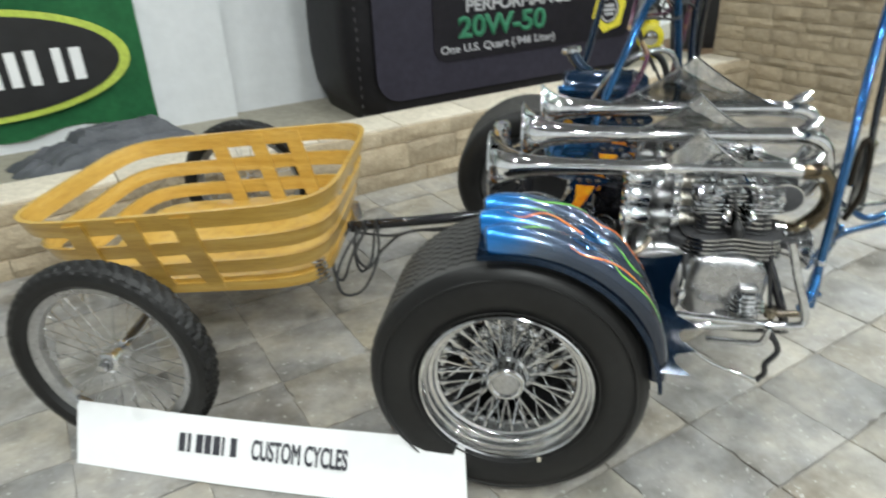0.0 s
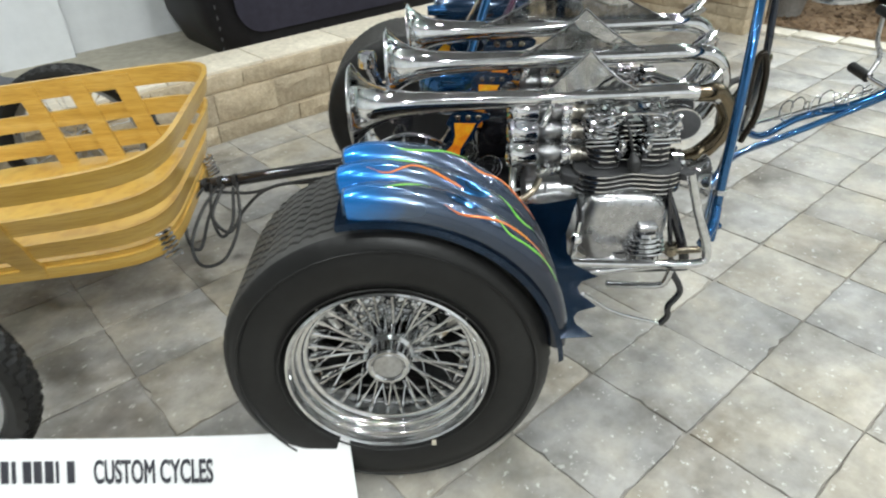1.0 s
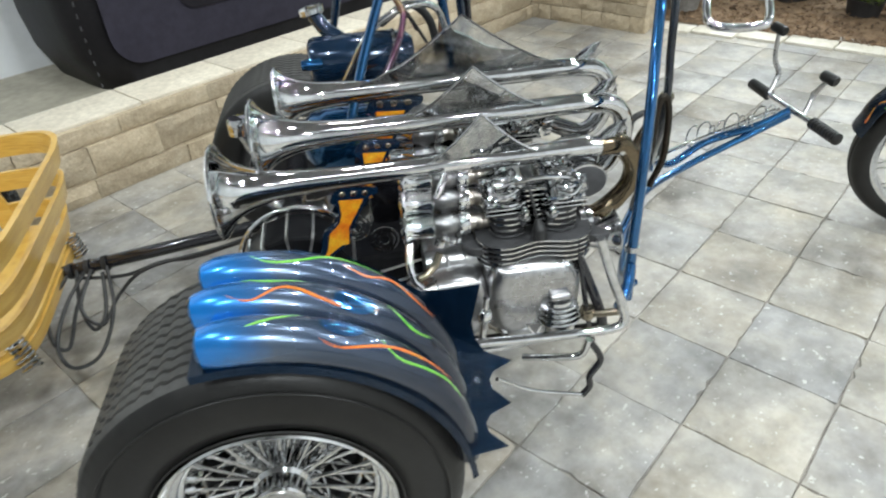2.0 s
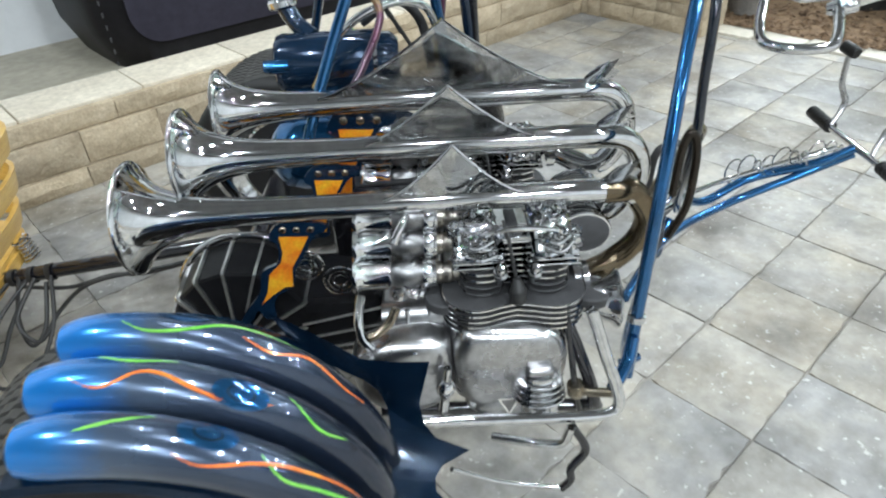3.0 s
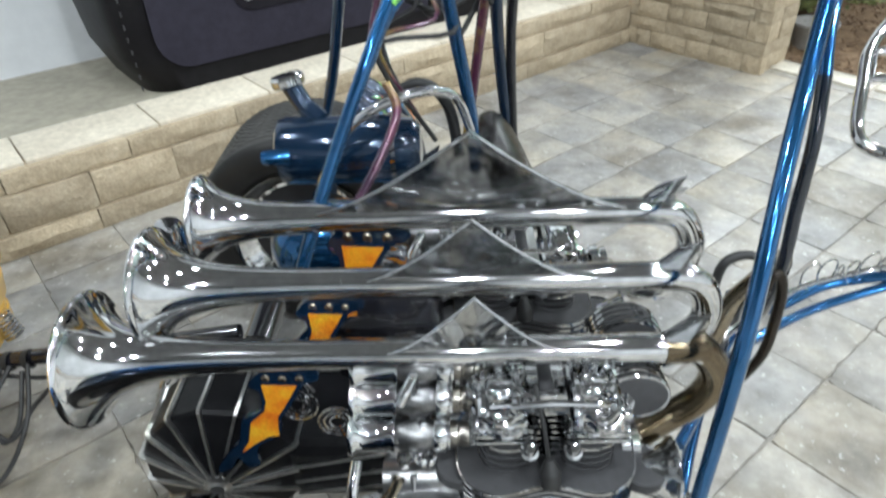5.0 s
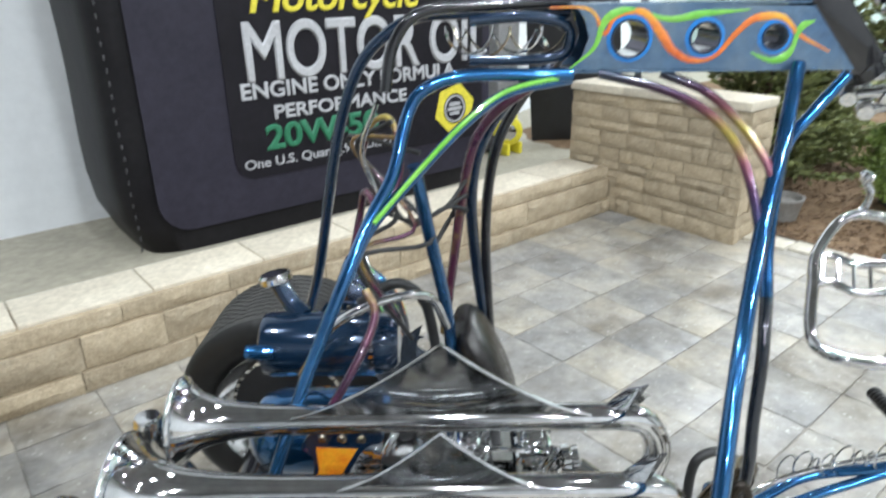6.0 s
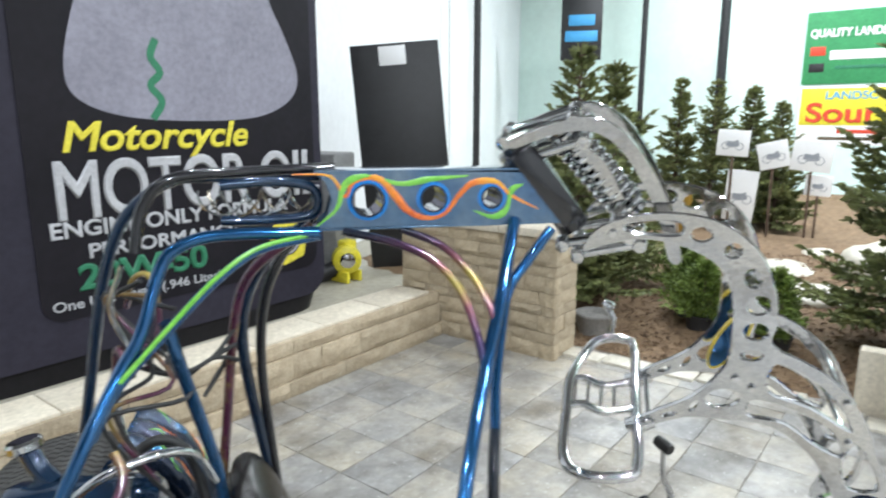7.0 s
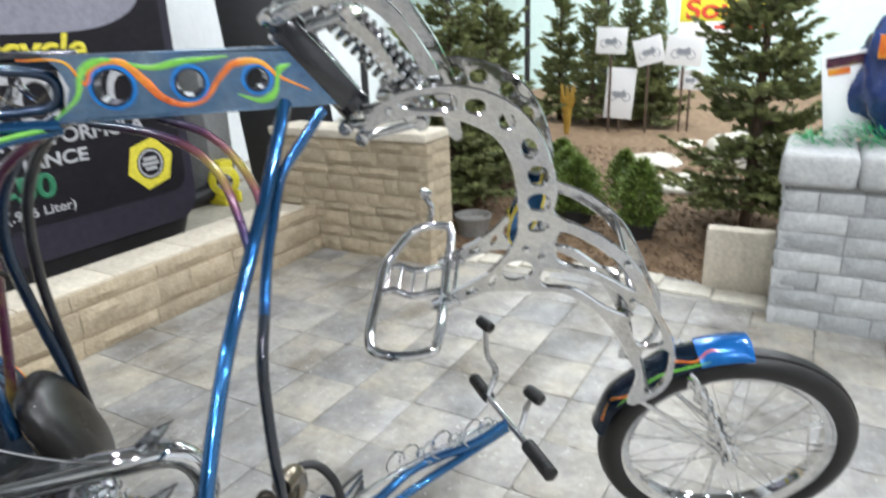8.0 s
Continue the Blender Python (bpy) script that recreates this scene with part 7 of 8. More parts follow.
solo("grey_bin", bm, surface("grey_plastic", (0.2, 0.2, 0.2), (0.26, 0.26, 0.26), 5, 0.5), "grey plastic bin beside the wall", "bin", m=pose(5.776, 4.75, HALL, 0, 0, 20) @ Matrix.Scale(1.22, 4))

# posts along the hall wall
for x, y, r in ((10.5, 6.43, 0.055), (13.4, 4.9, 0.05), (16.1, 4.3, 0.09)):
    bm = bmesh.new()
    lathe(bm, [(r * 2, 0), (r * 2, 0.03), (r, 0.032), (r, 5.9)], pose(0, 0, 0), 14)
    solo("steel_post", bm, black_fin, "dark steel post of the hall", "post", "hall posts", m=pose(x, y, 0))

# hanging sign and wall banners
def flat_sign(name, label, x, y, z, w, h, rz, mat, bars, category="banner"):
    ob = thing(name, label, category, pose(x, y, z, 0, 0, rz))
    bm = bmesh.new()
    box(bm, (0, 0, h / 2), (w, 0.02, h), 0.003)
    pl = part("sheet", bm, mat, ob)
    for bx, bz, bw, bh, bmat in bars:
        bm = bmesh.new()
        box(bm, (bx, -0.013, bz), (bw, 0.005, bh), 0.001)
        part("printed_bar", bm, bmat, pl, at=(0, 0, 0))
    return ob


sky_print = surface("sky_blue_print", (0.05, 0.3, 0.6), (0.07, 0.36, 0.68), 5, 0.5)
red_print = surface("red_print", (0.6, 0.05, 0.02), (0.68, 0.07, 0.03), 5, 0.5)
flat_sign("hanging_sign", "black sign with blue lettering hanging by the wall", 14.0, 6.4, 2.55, 0.78, 1.3, -65, black_fin, ((0, 0.75, 0.5, 0.2, sky_print), (0, 0.45, 0.62, 0.2, sky_print)), "sign")
g = flat_sign("landscape_banner", "green wall banner with white lettering", 16.118, 1.95, 2.06, 1.75, 1.3, -90, green_cloth, ((0.1, 0.52, 1.1, 0.16, white_board), (-0.65, 0.3, 0.25, 0.16, black_fin), (-0.65, 0.6, 0.25, 0.16, red_print), (0.1, 0.3, 0.9, 0.06, green_print)))
letters("QUALITY LANDSCAPE", 0.2, pose(-0.8, -0.013, 0.85, 90, 0, 0), white_board, "letter", g, 0.008, 0.8, 0.002, "white capitals")
g = flat_sign("yellow_banner", "yellow and white wall banner with red lettering", 16.118, 1.95, 0.95, 1.75, 1.08, -90, white_board, ((0, 0.7, 1.7, 0.68, yel), (0.25, 0.25, 0.9, 0.07, red_print), (0.1, 0.12, 1.2, 0.06, steel)))
letters("LANDSC", 0.2, pose(-0.45, -0.017, 0.84, 90, 0, 0), sky_print, "letter", g, 0.004, 1.1, 0.002, "blue capitals")
letters("Sour", 0.5, pose(-0.75, -0.017, 0.42, 90, 0, 0), red_print, "letter", g, 0.012, 1.25, 0.002, "large red lettering")

# picture boards on stakes among the trees
grey_print = surface("grey_print", (0.25, 0.27, 0.3), (0.4, 0.42, 0.46), 20, 0.6)
for k, (y, z, w, h, t) in enumerate(((2.35, 1.02, 0.34, 0.29, 3), (1.93, 0.9, 0.31, 0.29, -14), (1.56, 0.88, 0.39, 0.32, 5), (2.25, 0.28, 0.33, 0.58, 4), (1.48, 0.62, 0.26, 0.22, 3))):
    ob = thing("picture_board", "white picture board with a small drawing on a stake", "picture board", pose(9.7 + 0.03 * k, y, 0.1, 0, 0, -84), "picture boards")
    tilt = Matrix.Translation((0, 0, z - 0.1 + h / 2)) @ Matrix.Rotation(radians(t), 4, "Y")
    bm = bmesh.new()
    box(bm, (0, 0, 0), (w, 0.012, h), 0.003, tilt)
    part("sheet", bm, white_board, ob)
    u = min(w, h)
    for sx in (-0.26, 0.24):
        bm = bmesh.new()
        plate(bm, ring(sx * u, -0.12 * u, 0.15 * u, 18), [ring(sx * u, -0.12 * u, 0.125 * u, 18)], 0.003, tilt @ pose(0, -0.008, 0, 90, 0, 0))
        part("drawn_wheel", bm, grey_print, ob)
    bm = bmesh.new()
    plate(bm, [(-0.26 * u, -0.1 * u), (-0.1 * u, -0.16 * u), (0.12 * u, -0.14 * u), (0.24 * u, -0.1 * u), (0.17 * u, 0.14 * u), (0.02 * u, 0.06 * u), (-0.22 * u, 0.07 * u)], [], 0.003, tilt @ pose(0, -0.0085, 0, 90, 0, 0))
    part("drawn_frame", bm, grey_print, ob)
    bm = bmesh.new()
    box(bm, (0, 0.02, z / 2), (0.025, 0.02, z + 0.1), 0.003)
    part("stake", bm, bark, ob)

# ---- planting ----
def needle_tree(name, h, spread, seed):
    """A young spruce: tapered trunk, whorls of limbs, many needle sprays."""
    rnd = random.Random(seed)
    trunk = bmesh.new()
    tube(trunk, [(0, 0, 0), (0.01, 0, h * 0.5), (0, 0.01, h)], [0.032 * h / 1.8, 0.02 * h / 1.8, 0.003], 8)
    limbs = trunk
    verts, faces = [], []

    def spray(p, d, L, w):
        d = d.normalized()
        s = d.cross(Vector((rnd.uniform(-0.3, 0.3), rnd.uniform(-0.3, 0.3), 1))).normalized()
        u = d.cross(s)
        for side in (s, u):
            i = len(verts)
            m1 = p + d * L * 0.45
            verts.extend((p, m1 + side * w, p + d * L, m1 - side * w))
            faces.append((i, i + 1, i + 2, i + 3))
    z = 0.1 * h
    while z < h * 0.97:
        t = z / h
        reach = 1.25 * spread * (1 - t) ** 0.92 * rnd.uniform(0.5, 1.15) + 0.025
        for k in range(rnd.randint(5, 7)):
            a = rnd.uniform(0, 2 * math.pi)
            L = reach * rnd.uniform(0.65, 1.1)
            d = Vector((math.cos(a), math.sin(a), -0.12 + 0.6 * t + rnd.uniform(-0.16, 0.22)))
            p0 = Vector((0, 0, z))
            end = p0 + d * L + Vector((0, 0, 0.12 * L))
            midp = p0 + d * L * 0.5 - Vector((0, 0, 0.05 * L))
            tube(limbs, [p0, midp, end], [0.006, 0.004, 0.0015], 4, 2)
            steps = max(4, int(L / 0.035))
            for j in range(steps):
                f = (j + 0.6) / steps
                p = p0.lerp(midp, f * 2) if f < 0.5 else midp.lerp(end, f * 2 - 1)
                if f < 0.18:
                    continue
                tw = 0.16 * (1.15 - f) * min(1.0, L / 0.35) + 0.035
                for sd in (-1, 1):
                    q = Vector((-math.sin(a), math.cos(a), 0)) * sd + d * rnd.uniform(0.5, 1.0) + Vector((0, 0, rnd.uniform(-0.3, 0.25)))
                    q.normalize()
                    n = max(1, int(tw / 0.045))
                    for g in range(n):
                        spray(p + q * tw * g / n, q + Vector((rnd.uniform(-0.4, 0.4), rnd.uniform(-0.4, 0.4), rnd.uniform(-0.2, 0.4))), rnd.uniform(0.05, 0.09), rnd.uniform(0.012, 0.02))
                spray(p, d + Vector((0, 0, 0.4)), 0.06, 0.009)
            spray(end, d, 0.07, 0.009)
        z += h * rnd.uniform(0.023, 0.035)
    for g in range(8):
        spray(Vector((0, 0, h * 0.95)), Vector((rnd.uniform(-0.4, 0.4), rnd.uniform(-0.4, 0.4), 1)), 0.12, 0.01)
    return trunk, limbs, verts, faces


def plant_meshes(h, spread, seed):
    trunk, limbs, verts, faces = needle_tree("", h, spread, seed)
    me = bpy.data.meshes.new("crown")
    me.from_pydata(verts, [], faces)
    me.materials.append(needle)
    return finish(trunk, "trunk", bark), me


kinds = [plant_meshes(2.0, 0.62, 1), plant_meshes(1.7, 0.5, 2), plant_meshes(2.2, 0.57, 3), plant_meshes(1.75, 0.34, 5)]
for kind, x, y, s, rz in ((2, 6.5, 0.52, 1.02, 0), (0, 6.25, 2.56, 0.98, 40), (1, 6.9, 2.56, 1.08, 100), (1, 8.6, 3.3, 0.85, 300), (3, 10.4, 3.2, 1.05, 70), (2, 10.2, 2.7, 0.82, 130), (1, 10.9, 2.45, 1.02, 200), (1, 10.4, 2.0, 0.9, 20)):
    t = thing("spruce_tree", "young dark green spruce growing in the mulch bed", "tree", pose(x, y, -0.02 + 0.12 * min(1, max(0, (x - 5.6) / 3)), 0, 0, rz) @ Matrix.Scale(s, 4), "spruces")
    for nm, me in zip(("trunk", "crown"), kinds[kind]):
        share(nm, me, t, Matrix.Identity(4))


def shrub_mesh(h, r, n, seed):
    rnd = random.Random(seed)
    verts, faces = [], []
    for k in range(n):
        a, t = rnd.uniform(0, 2 * math.pi), rnd.random()
        rr = r * (0.25 + 0.95 * rnd.random() ** 0.8) * min(1.0, 0.5 + 3 * t) * (1 - t ** 1.6) ** 0.6 * (1 + 0.22 * math.sin(3 * a + seed) + 0.2 * math.sin(5 * a + 11 * t + seed) + 0.15 * math.sin(17 * t + 2 * a))
        p = Vector((rr * math.cos(a), rr * math.sin(a), h * (0.04 + t * rnd.uniform(0.9, 1.02))))
        d = Vector((math.cos(a) + rnd.uniform(-0.8, 0.8), math.sin(a) + rnd.uniform(-0.8, 0.8), rnd.uniform(-0.2, 1.2))).normalized()
        s = d.cross(Vector((rnd.uniform(-1, 1), rnd.uniform(-1, 1), rnd.uniform(-1, 1)))).normalized()
        L, w = rnd.uniform(0.02, 0.05), rnd.uniform(0.004, 0.008)
        i = len(verts)
        verts.extend((p, p + d * L * 0.5 + s * w, p + d * L, p + d * L * 0.5 - s * w))
        faces.append((i, i + 1, i + 2, i + 3))
    me = bpy.data.meshes.new("crown")
    me.from_pydata(verts, [], faces)
    me.materials.append(leaf)
    return me


shrubs = [shrub_mesh(0.42, 0.14, 5200, 3), shrub_mesh(0.36, 0.17, 5200, 4)]
pot_mat = surface("black_nursery_pot", (0.02, 0.02, 0.022), (0.035, 0.035, 0.038), 6, 0.5)
for k, x, y, s in ((0, 6.15, 1.13, 1.0), (1, 6.3, 1.6, 1.05), (0, 6.5, 1.75, 0.95), (1, 7.1, 2.0, 1.0), (0, 7.0, 1.45, 0.8)):
    t = thing("potted_shrub", "small leafy green shrub in a black nursery pot", "shrub", pose(x, y, 0.02, 0, 0, 50 * k) @ Matrix.Scale(s, 4), "potted shrubs")
    share("crown", shrubs[k], t, pose(0, 0, 0.07))
    bm = bmesh.new()
    lathe(bm, [(0, 0), (0.09, 0), (0.11, 0.11), (0.118, 0.112), (0.118, 0.125), (0.108, 0.125), (0.1, 0.1), (0, 0.1)], pose(0, 0, -0.02), 20)
    part("pot", bm, pot_mat, t)
    bm = bmesh.new()
    for j in range(5):
        a = j * 1.26
        tube(bm, [(0.01 * math.cos(a), 0.01 * math.sin(a), 0.06), (0.05 * math.cos(a), 0.05 * math.sin(a), 0.2), (0.08 * math.cos(a), 0.08 * math.sin(a), 0.34)], 0.004, 5)
    part("stems", bm, bark, t)
bm = bmesh.new()
lathe(bm, [(0, 0), (0.1, 0), (0.125, 0.12), (0.13, 0.125), (0.13, 0.14), (0.118, 0.14), (0.11, 0.1), (0, 0.1)], pose(0, 0, 0), 24)
solo("plant_pot", bm, surface("grey_pot", (0.22, 0.21, 0.2), (0.3, 0.29, 0.27), 6, 0.7), "grey plant pot standing in the mulch", "plant pot", m=pose(5.78, 2.16, 0.02))

# pale flagstones and a boulder in the bed
for k, (x, y, r, h) in enumerate(((7.4, 1.05, 0.34, 0.06), (8.2, 1.45, 0.4, 0.06), (9.0, 1.2, 0.36, 0.08), (8.3, 0.7, 0.45, 0.32))):
    bm = bmesh.new()
    bmesh.ops.create_icosphere(bm, subdivisions=3, radius=1)
    for v in bm.verts:
        q = v.co.copy()
        f = 1 + 0.18 * noise.noise(q * 1.6 + Vector((k * 7, 0, 0)))
        v.co = Vector((q.x * r * f, q.y * r * 0.8 * f, math.copysign(abs(q.z) ** 0.5, q.z) * h * f))
    solo("flagstone" if k < 3 else "boulder", bm, edging, "pale flat stone set in the mulch" if k < 3 else "pale weathered boulder lying in the mulch", "stone", m=pose(x, y, 0.1), angle=60)
# dry grass tuft
bm = bmesh.new()
rnd = random.Random(8)
for k in range(70):
    a = rnd.uniform(0, 6.28)
    tube(bm, [(0.02 * math.cos(a), 0.02 * math.sin(a), 0), (0.05 * math.cos(a), 0.05 * math.sin(a), 0.3), (rnd.uniform(0.05, 0.1) * math.cos(a), rnd.uniform(0.05, 0.1) * math.sin(a), rnd.uniform(0.45, 0.62))], 0.004, 3, 2)
solo("grass_tuft", bm, surface("dry_ochre_grass", (0.4, 0.24, 0.03), (0.5, 0.32, 0.05), 8, 0.7), "upright tuft of ochre grass", "grass", m=pose(9.3, 2.72, 0.1))

# bark chips near the edging
verts, faces = [], []
rnd = random.Random(12)
for k in range(5200):
    x, y = 5.52 + rnd.random() ** 1.5 * 3.2, rnd.uniform(0.2, 2.9)
    far = min(1.0, max(0.0, (x - 5.6) / 3.0))
    z = 0.004 + 0.15 * far + 0.07 * noise.noise((x * 0.7, y * 0.7, 0)) * (0.2 + far) + 0.02 * noise.noise((x * 5, y * 5, 3)) + rnd.uniform(0.0, 0.012)
    d = Vector((rnd.uniform(-1, 1), rnd.uniform(-1, 1), rnd.uniform(-0.35, 0.35))).normalized()
    s = d.cross(Vector((rnd.uniform(-0.4, 0.4), rnd.uniform(-0.4, 0.4), 1))).normalized()
    L, w = rnd.uniform(0.012, 0.034), rnd.uniform(0.004, 0.009)
    u = d.cross(s) * 0.003
    p = Vector((x, y, z))
    i = len(verts)
    verts.extend((p - d * L + u, p + s * w + u, p + d * L + u, p - s * w + u, p - u * 2))
    faces.extend(((i, i + 1, i + 2, i + 3), (i, i + 4, i + 1), (i + 1, i + 4, i + 2), (i + 2, i + 4, i + 3), (i + 3, i + 4, i)))
me = bpy.data.meshes.new("mulch_chips")
me.from_pydata(verts, [], faces)
me.materials.append(chip_mat)
tagged(new("mulch_chips", me), "loose brown bark chips strewn over the bed", "mulch", kind="stuff")

# things laid on the grey pillar
card = thing("leaning_card", "white card leaning on the grey pillar", "card", pose(5.56, 0.06, 0.812, 0, 0, -75))
bm = bmesh.new()
box(bm, (0, 0, 0.2), (0.2, 0.008, 0.4), 0.002, Matrix.Rotation(radians(-9), 4, "Y"))
part("sheet", bm, white_board, card)
bm = bmesh.new()
box(bm, (-0.03, -0.006, 0.317), (0.09, 0.004, 0.03), 0, Matrix.Rotation(radians(-9), 4, "Y"))
part("printed_bar", bm, orange_flame, card)
bm = bmesh.new()
box(bm, (0.005, -0.006, 0.36), (0.17, 0.004, 0.045), 0, Matrix.Rotation(radians(-9), 4, "Y"))
part("printed_bar", bm, purple_fade, card)
net_mat = surface("green_netting", (0.02, 0.26, 0.09), (0.05, 0.42, 0.16), 20, 0.6)
verts, faces = [], []
rnd = random.Random(31)
for k in range(260):
    x, y = 5.3 + 0.3 * rnd.random(), 0.28 - 0.5 * rnd.random()
    p = Vector((x, y, 0.813 + 0.1 * rnd.random() * max(0.1, 1 - abs(y - 0.02) * 3)))
    d = Vector((rnd.uniform(-1, 1), rnd.uniform(-1, 1), rnd.uniform(-0.4, 0.4))).normalized() * rnd.uniform(0.02, 0.06)
    w = d.cross(Vector((0, 0.3, 1))).normalized() * 0.003
    i = len(verts)
    verts.extend((p - d + w, p + d + w, p + d - w, p - d - w))
    faces.append((i, i + 1, i + 2, i + 3))
me = bpy.data.meshes.new("green_netting")
me.from_pydata(verts, [], faces)
me.materials.append(net_mat)
tagged(new("green_netting", me), "loose green plastic netting heaped on the grey pillar", "netting", kind="stuff")
bag = thing("blue_bag", "shiny blue bag with an orange print on the grey pillar", "bag", pose(5.6, -0.14, 0.81))
bm = bmesh.new()
bmesh.ops.create_icosphere(bm, subdivisions=4, radius=1)
for v in bm.verts:
    q = v.co.copy()
    f = 1 + 0.25 * noise.noise(q * 2.2) + 0.12 * noise.noise(q * 6)
    v.co = Vector((q.x * 0.13 * f, q.y * 0.22 * f, max(0.0, 0.28 + q.z * 0.3 * f)))
part("sack", bm, surface("blue_sheen_plastic", (0.006, 0.02, 0.1), (0.02, 0.06, 0.24), 9, 0.2, coat=0.6, bump_d=0.02, bump_scale=14), bag, angle=70)
bm = bmesh.new()
box(bm, (-0.135, 0.06, 0.42), (0.006, 0.16, 0.1), 0.002)
part("printed_patch", bm, orange_flame, bag)

# ---- pieces of walls and paving, last ----
def paver_mesh(seed, lx, ly, mat):
    """One tumbled paver: ragged, slightly chipped edges and a worn top at zero."""
    rnd = random.Random(seed)
    n = 10
    corners = [(-1, -1), (1, -1), (1, 1), (-1, 1)]
    outline = []
    for e in range(4):
        a, b = corners[e], corners[(e + 1) % 4]
        lean = rnd.uniform(-0.0016, 0.0008)
        for i in range(n):
            f = i / n
            x, y = (a[0] * (1 - f) + b[0] * f) * lx / 2, (a[1] * (1 - f) + b[1] * f) * ly / 2
            cut = lean + rnd.uniform(0.0, 0.0022) + (0.0018 if i == 0 else 0.0) + (0.007 * rnd.random() if rnd.random() < 0.13 else 0.0)
            r = math.hypot(x, y)
            outline.append((x * (1 - cut * 1.25 / r), y * (1 - cut * 1.25 / r)))
    bm = bmesh.new()
    rings = []
    for z, k in ((-0.03, 0.0), (-0.004, 0.0), (-0.0006, 0.0009), (0.0, 0.0028)):
        rings.append([bm.verts.new((x * (1 - k / 0.14), y * (1 - k / 0.14), z)) for x, y in outline])
    m = len(outline)
    for a, b in zip(rings, rings[1:]):
        for j in range(m):
            bm.faces.new((a[j], a[(j + 1) % m], b[(j + 1) % m], b[j]))
    bm.faces.new(rings[-1])
    return finish(bm, "paver", mat, 30)


rnd = random.Random(5)
variants = [paver_mesh(s, STEP_X + 0.0012, STEP_Y - 0.0014, paver) for s in range(9)]
far_bm = bmesh.new()
count = 0
for i in range(-16, 12):
    for j in range(-11, 9):
        x, y = GRID_X + (i + 0.5) * STEP_X, GRID_Y + (j + 0.5) * STEP_Y
        if y > 3.0 or x > 5.42 or (x > 5.2 and (y < 0.2 or y > 2.15)):
            continue
        m = pose(x, y, rnd.uniform(-0.0012, 0.0008), rnd.uniform(-0.12, 0.12), rnd.uniform(-0.12, 0.12), rnd.choice((0, 180)))
        near = 0.3 < x < 5.4 and -0.2 < y < 3.0 and y < x * 0.9 + 2.2 and y > -0.85 * x + 1.0 and count < 300
        if near:
            share("paver", rnd.choice(variants), ground, ground.matrix_world.inverted() @ m)
            count += 1
        else:
            box(far_bm, (x, y, -0.025), (STEP_X - 0.002, STEP_Y - 0.002, 0.05))
rest = part("far_paving", far_bm, far_paver, ground, at=(-2, 0, 0.006))
rest["kind"] = "stuff"

# cream edging stones between the yard and the bed
for k in range(7):
    bm = bmesh.new()
    box(bm, (0, 0, -0.02), (0.15, 0.262, 0.06), 0.008)
    y = 0.42 + 0.27 * k
    e = part("edging_stone", bm, edging, mulch, at=(5.42 + 0.05 * math.sin(k * 0.7) - 0.06 * (k < 2), y, 0.006))

block_meshes = {}


def course(owner, names, mat, x0, x1, z, h, depth, lengths, m, seed, rough):
    """A row of blocks from x0 to x1 along the x axis of the pose m, face towards its -y."""
    rnd = random.Random(seed)
    x, inv = x0, owner.matrix_world.inverted()
    while x < x1 - 0.03:
        want = min(rnd.choice(lengths), x1 - x)
        if x1 - x - want < 0.06:
            want = x1 - x
        key = (names, round(want, 3), round(h, 3), rnd.randrange(3))
        if key not in block_meshes:
            block_meshes[key] = finish(split_block(names, want - 0.0035, depth, h - 0.0035, rough, max(2, int(want / 0.05)), max(2, int(h / 0.03)), hash(key[1:]) % 9973), names, mat, 25)
        share(names, block_meshes[key], owner, inv @ m @ pose(x + want / 2, rnd.uniform(-0.004, 0.003), z))
        x += want


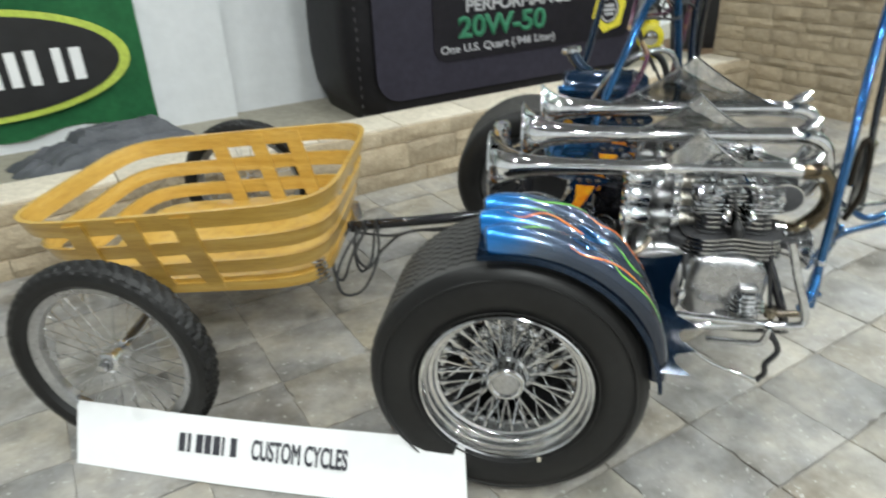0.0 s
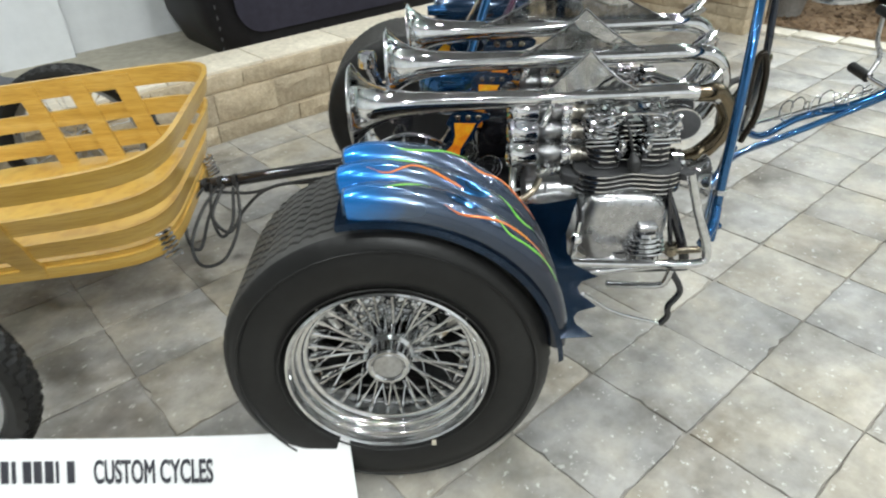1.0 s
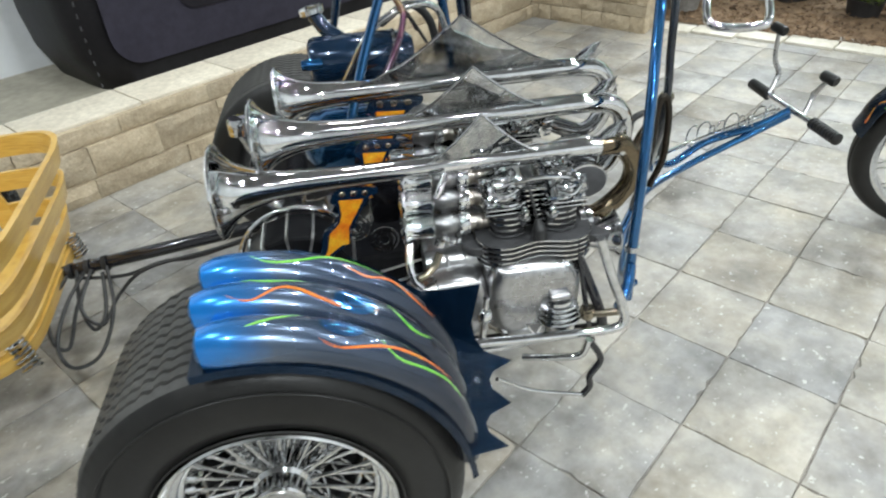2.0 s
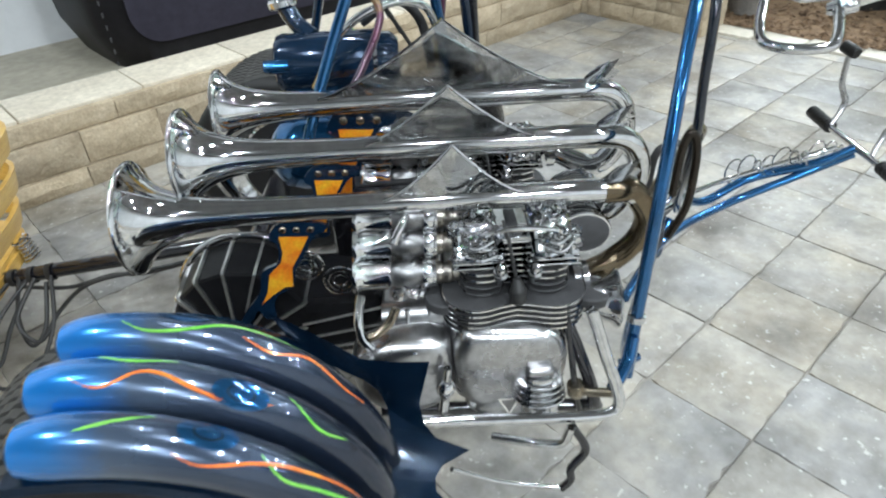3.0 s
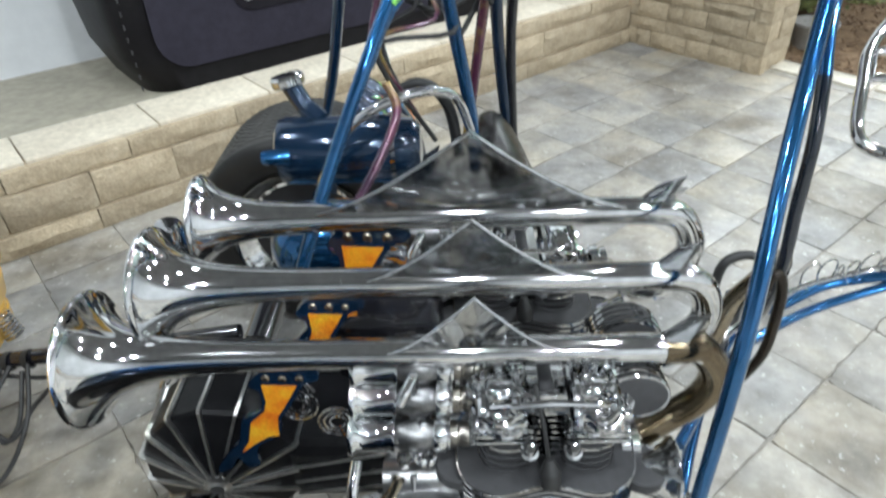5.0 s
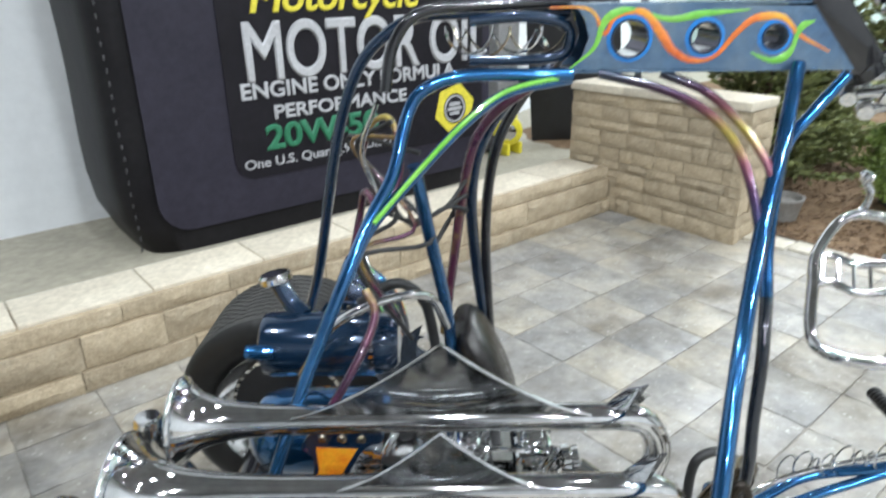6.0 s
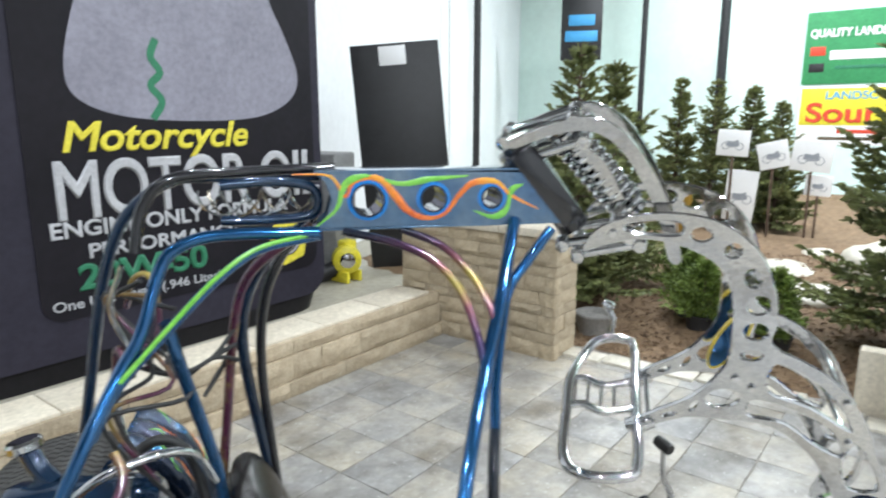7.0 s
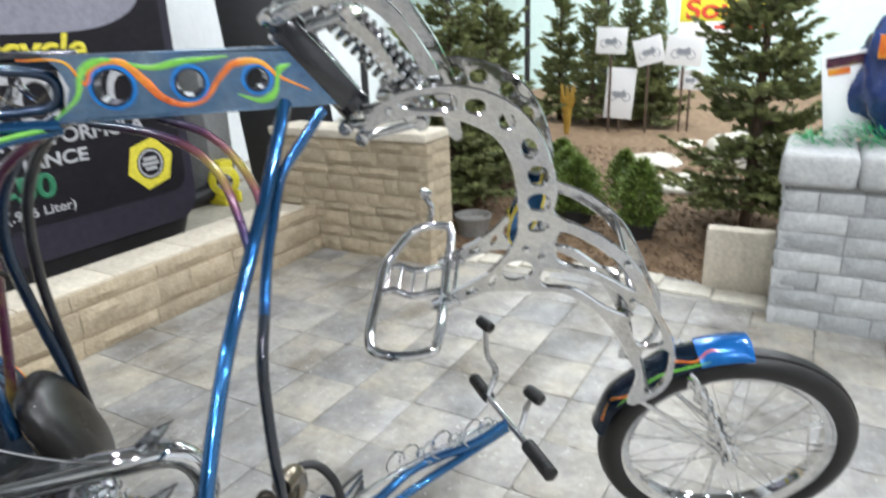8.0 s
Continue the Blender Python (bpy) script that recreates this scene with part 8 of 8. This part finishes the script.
course(wall_low, "wall_block", tan_block, -2.9, 5.16, 0.0, 0.085, 0.1, (0.3, 0.4, 0.42), pose(0, 2.965, 0), 3, 0.014)
course(wall_low, "wall_block", tan_block, -3.1, 5.16, 0.085, 0.135, 0.1, (0.2, 0.3, 0.42), pose(0, 2.985, 0), 4, 0.016)
course(wall_low, "cap_block", tan_block, -3.0, 5.16, 0.22, 0.075, 0.1, (0.42, 0.46), pose(0, 3.0, 0), 5, 0.012)
for k in range(18):
    bm = bmesh.new()
    box(bm, (0, 0, 0.006), (0.455, 0.27, 0.022), 0.006)
    part("cap_stone", bm, cap_stone, wall_low, at=(-2.8 + 0.46 * k - 0.16, 3.165, 0.289))

z = 0.0
for r, h in enumerate((0.1, 0.07, 0.1, 0.06, 0.085, 0.1, 0.065, 0.092, 0.075)):
    course(wall_pillar, "wall_block", tan_block, 0.0, 1.2, z, h, 0.06, (0.1, 0.15, 0.2, 0.24, 0.3), pose(5.165, 3.33, 0, 0, 0, -90), 20 + r, 0.014)
    course(wall_pillar, "wall_block", tan_block, 0.0, 0.29, z, h, 0.06, (0.14, 0.29), pose(5.16, 2.135, 0), 40 + r, 0.006)
    z += h
for k in range(3):
    bm = bmesh.new()
    box(bm, (0, 0, 0), (0.31, 0.4, 0.05), 0.006)
    part("cap_stone", bm, cap_stone, wall_pillar, at=(5.305, 2.335 + 0.402 * k, 0.772))

for r in range(7):
    course(wall_grey, "grey_block", grey_block, 0.0, 0.86, 0.092 * r, 0.092, 0.1, (0.13, 0.17, 0.2, 0.25), pose(5.135, 0.27, 0, 0, 0, -90), 60 + r, 0.01)
    course(wall_grey, "grey_block", grey_block, 0.0, 0.5, 0.092 * r, 0.092, 0.1, (0.15, 0.2, 0.25), pose(5.635, 0.285, 0, 0, 0, 180), 80 + r, 0.01)
for k in range(3):
    bm = bmesh.new()
    box(bm, (0, 0, 0), (0.56, 0.3, 0.15), 0.03, seg=3)
    for v in bm.verts:
        v.co += 0.006 * noise.noise_vector(v.co * 14 + Vector((k * 3, 0, 0)))
    part("pillow_cap", bm, grey_block, wall_grey, at=(5.4, 0.16 - 0.302 * k, 0.735))
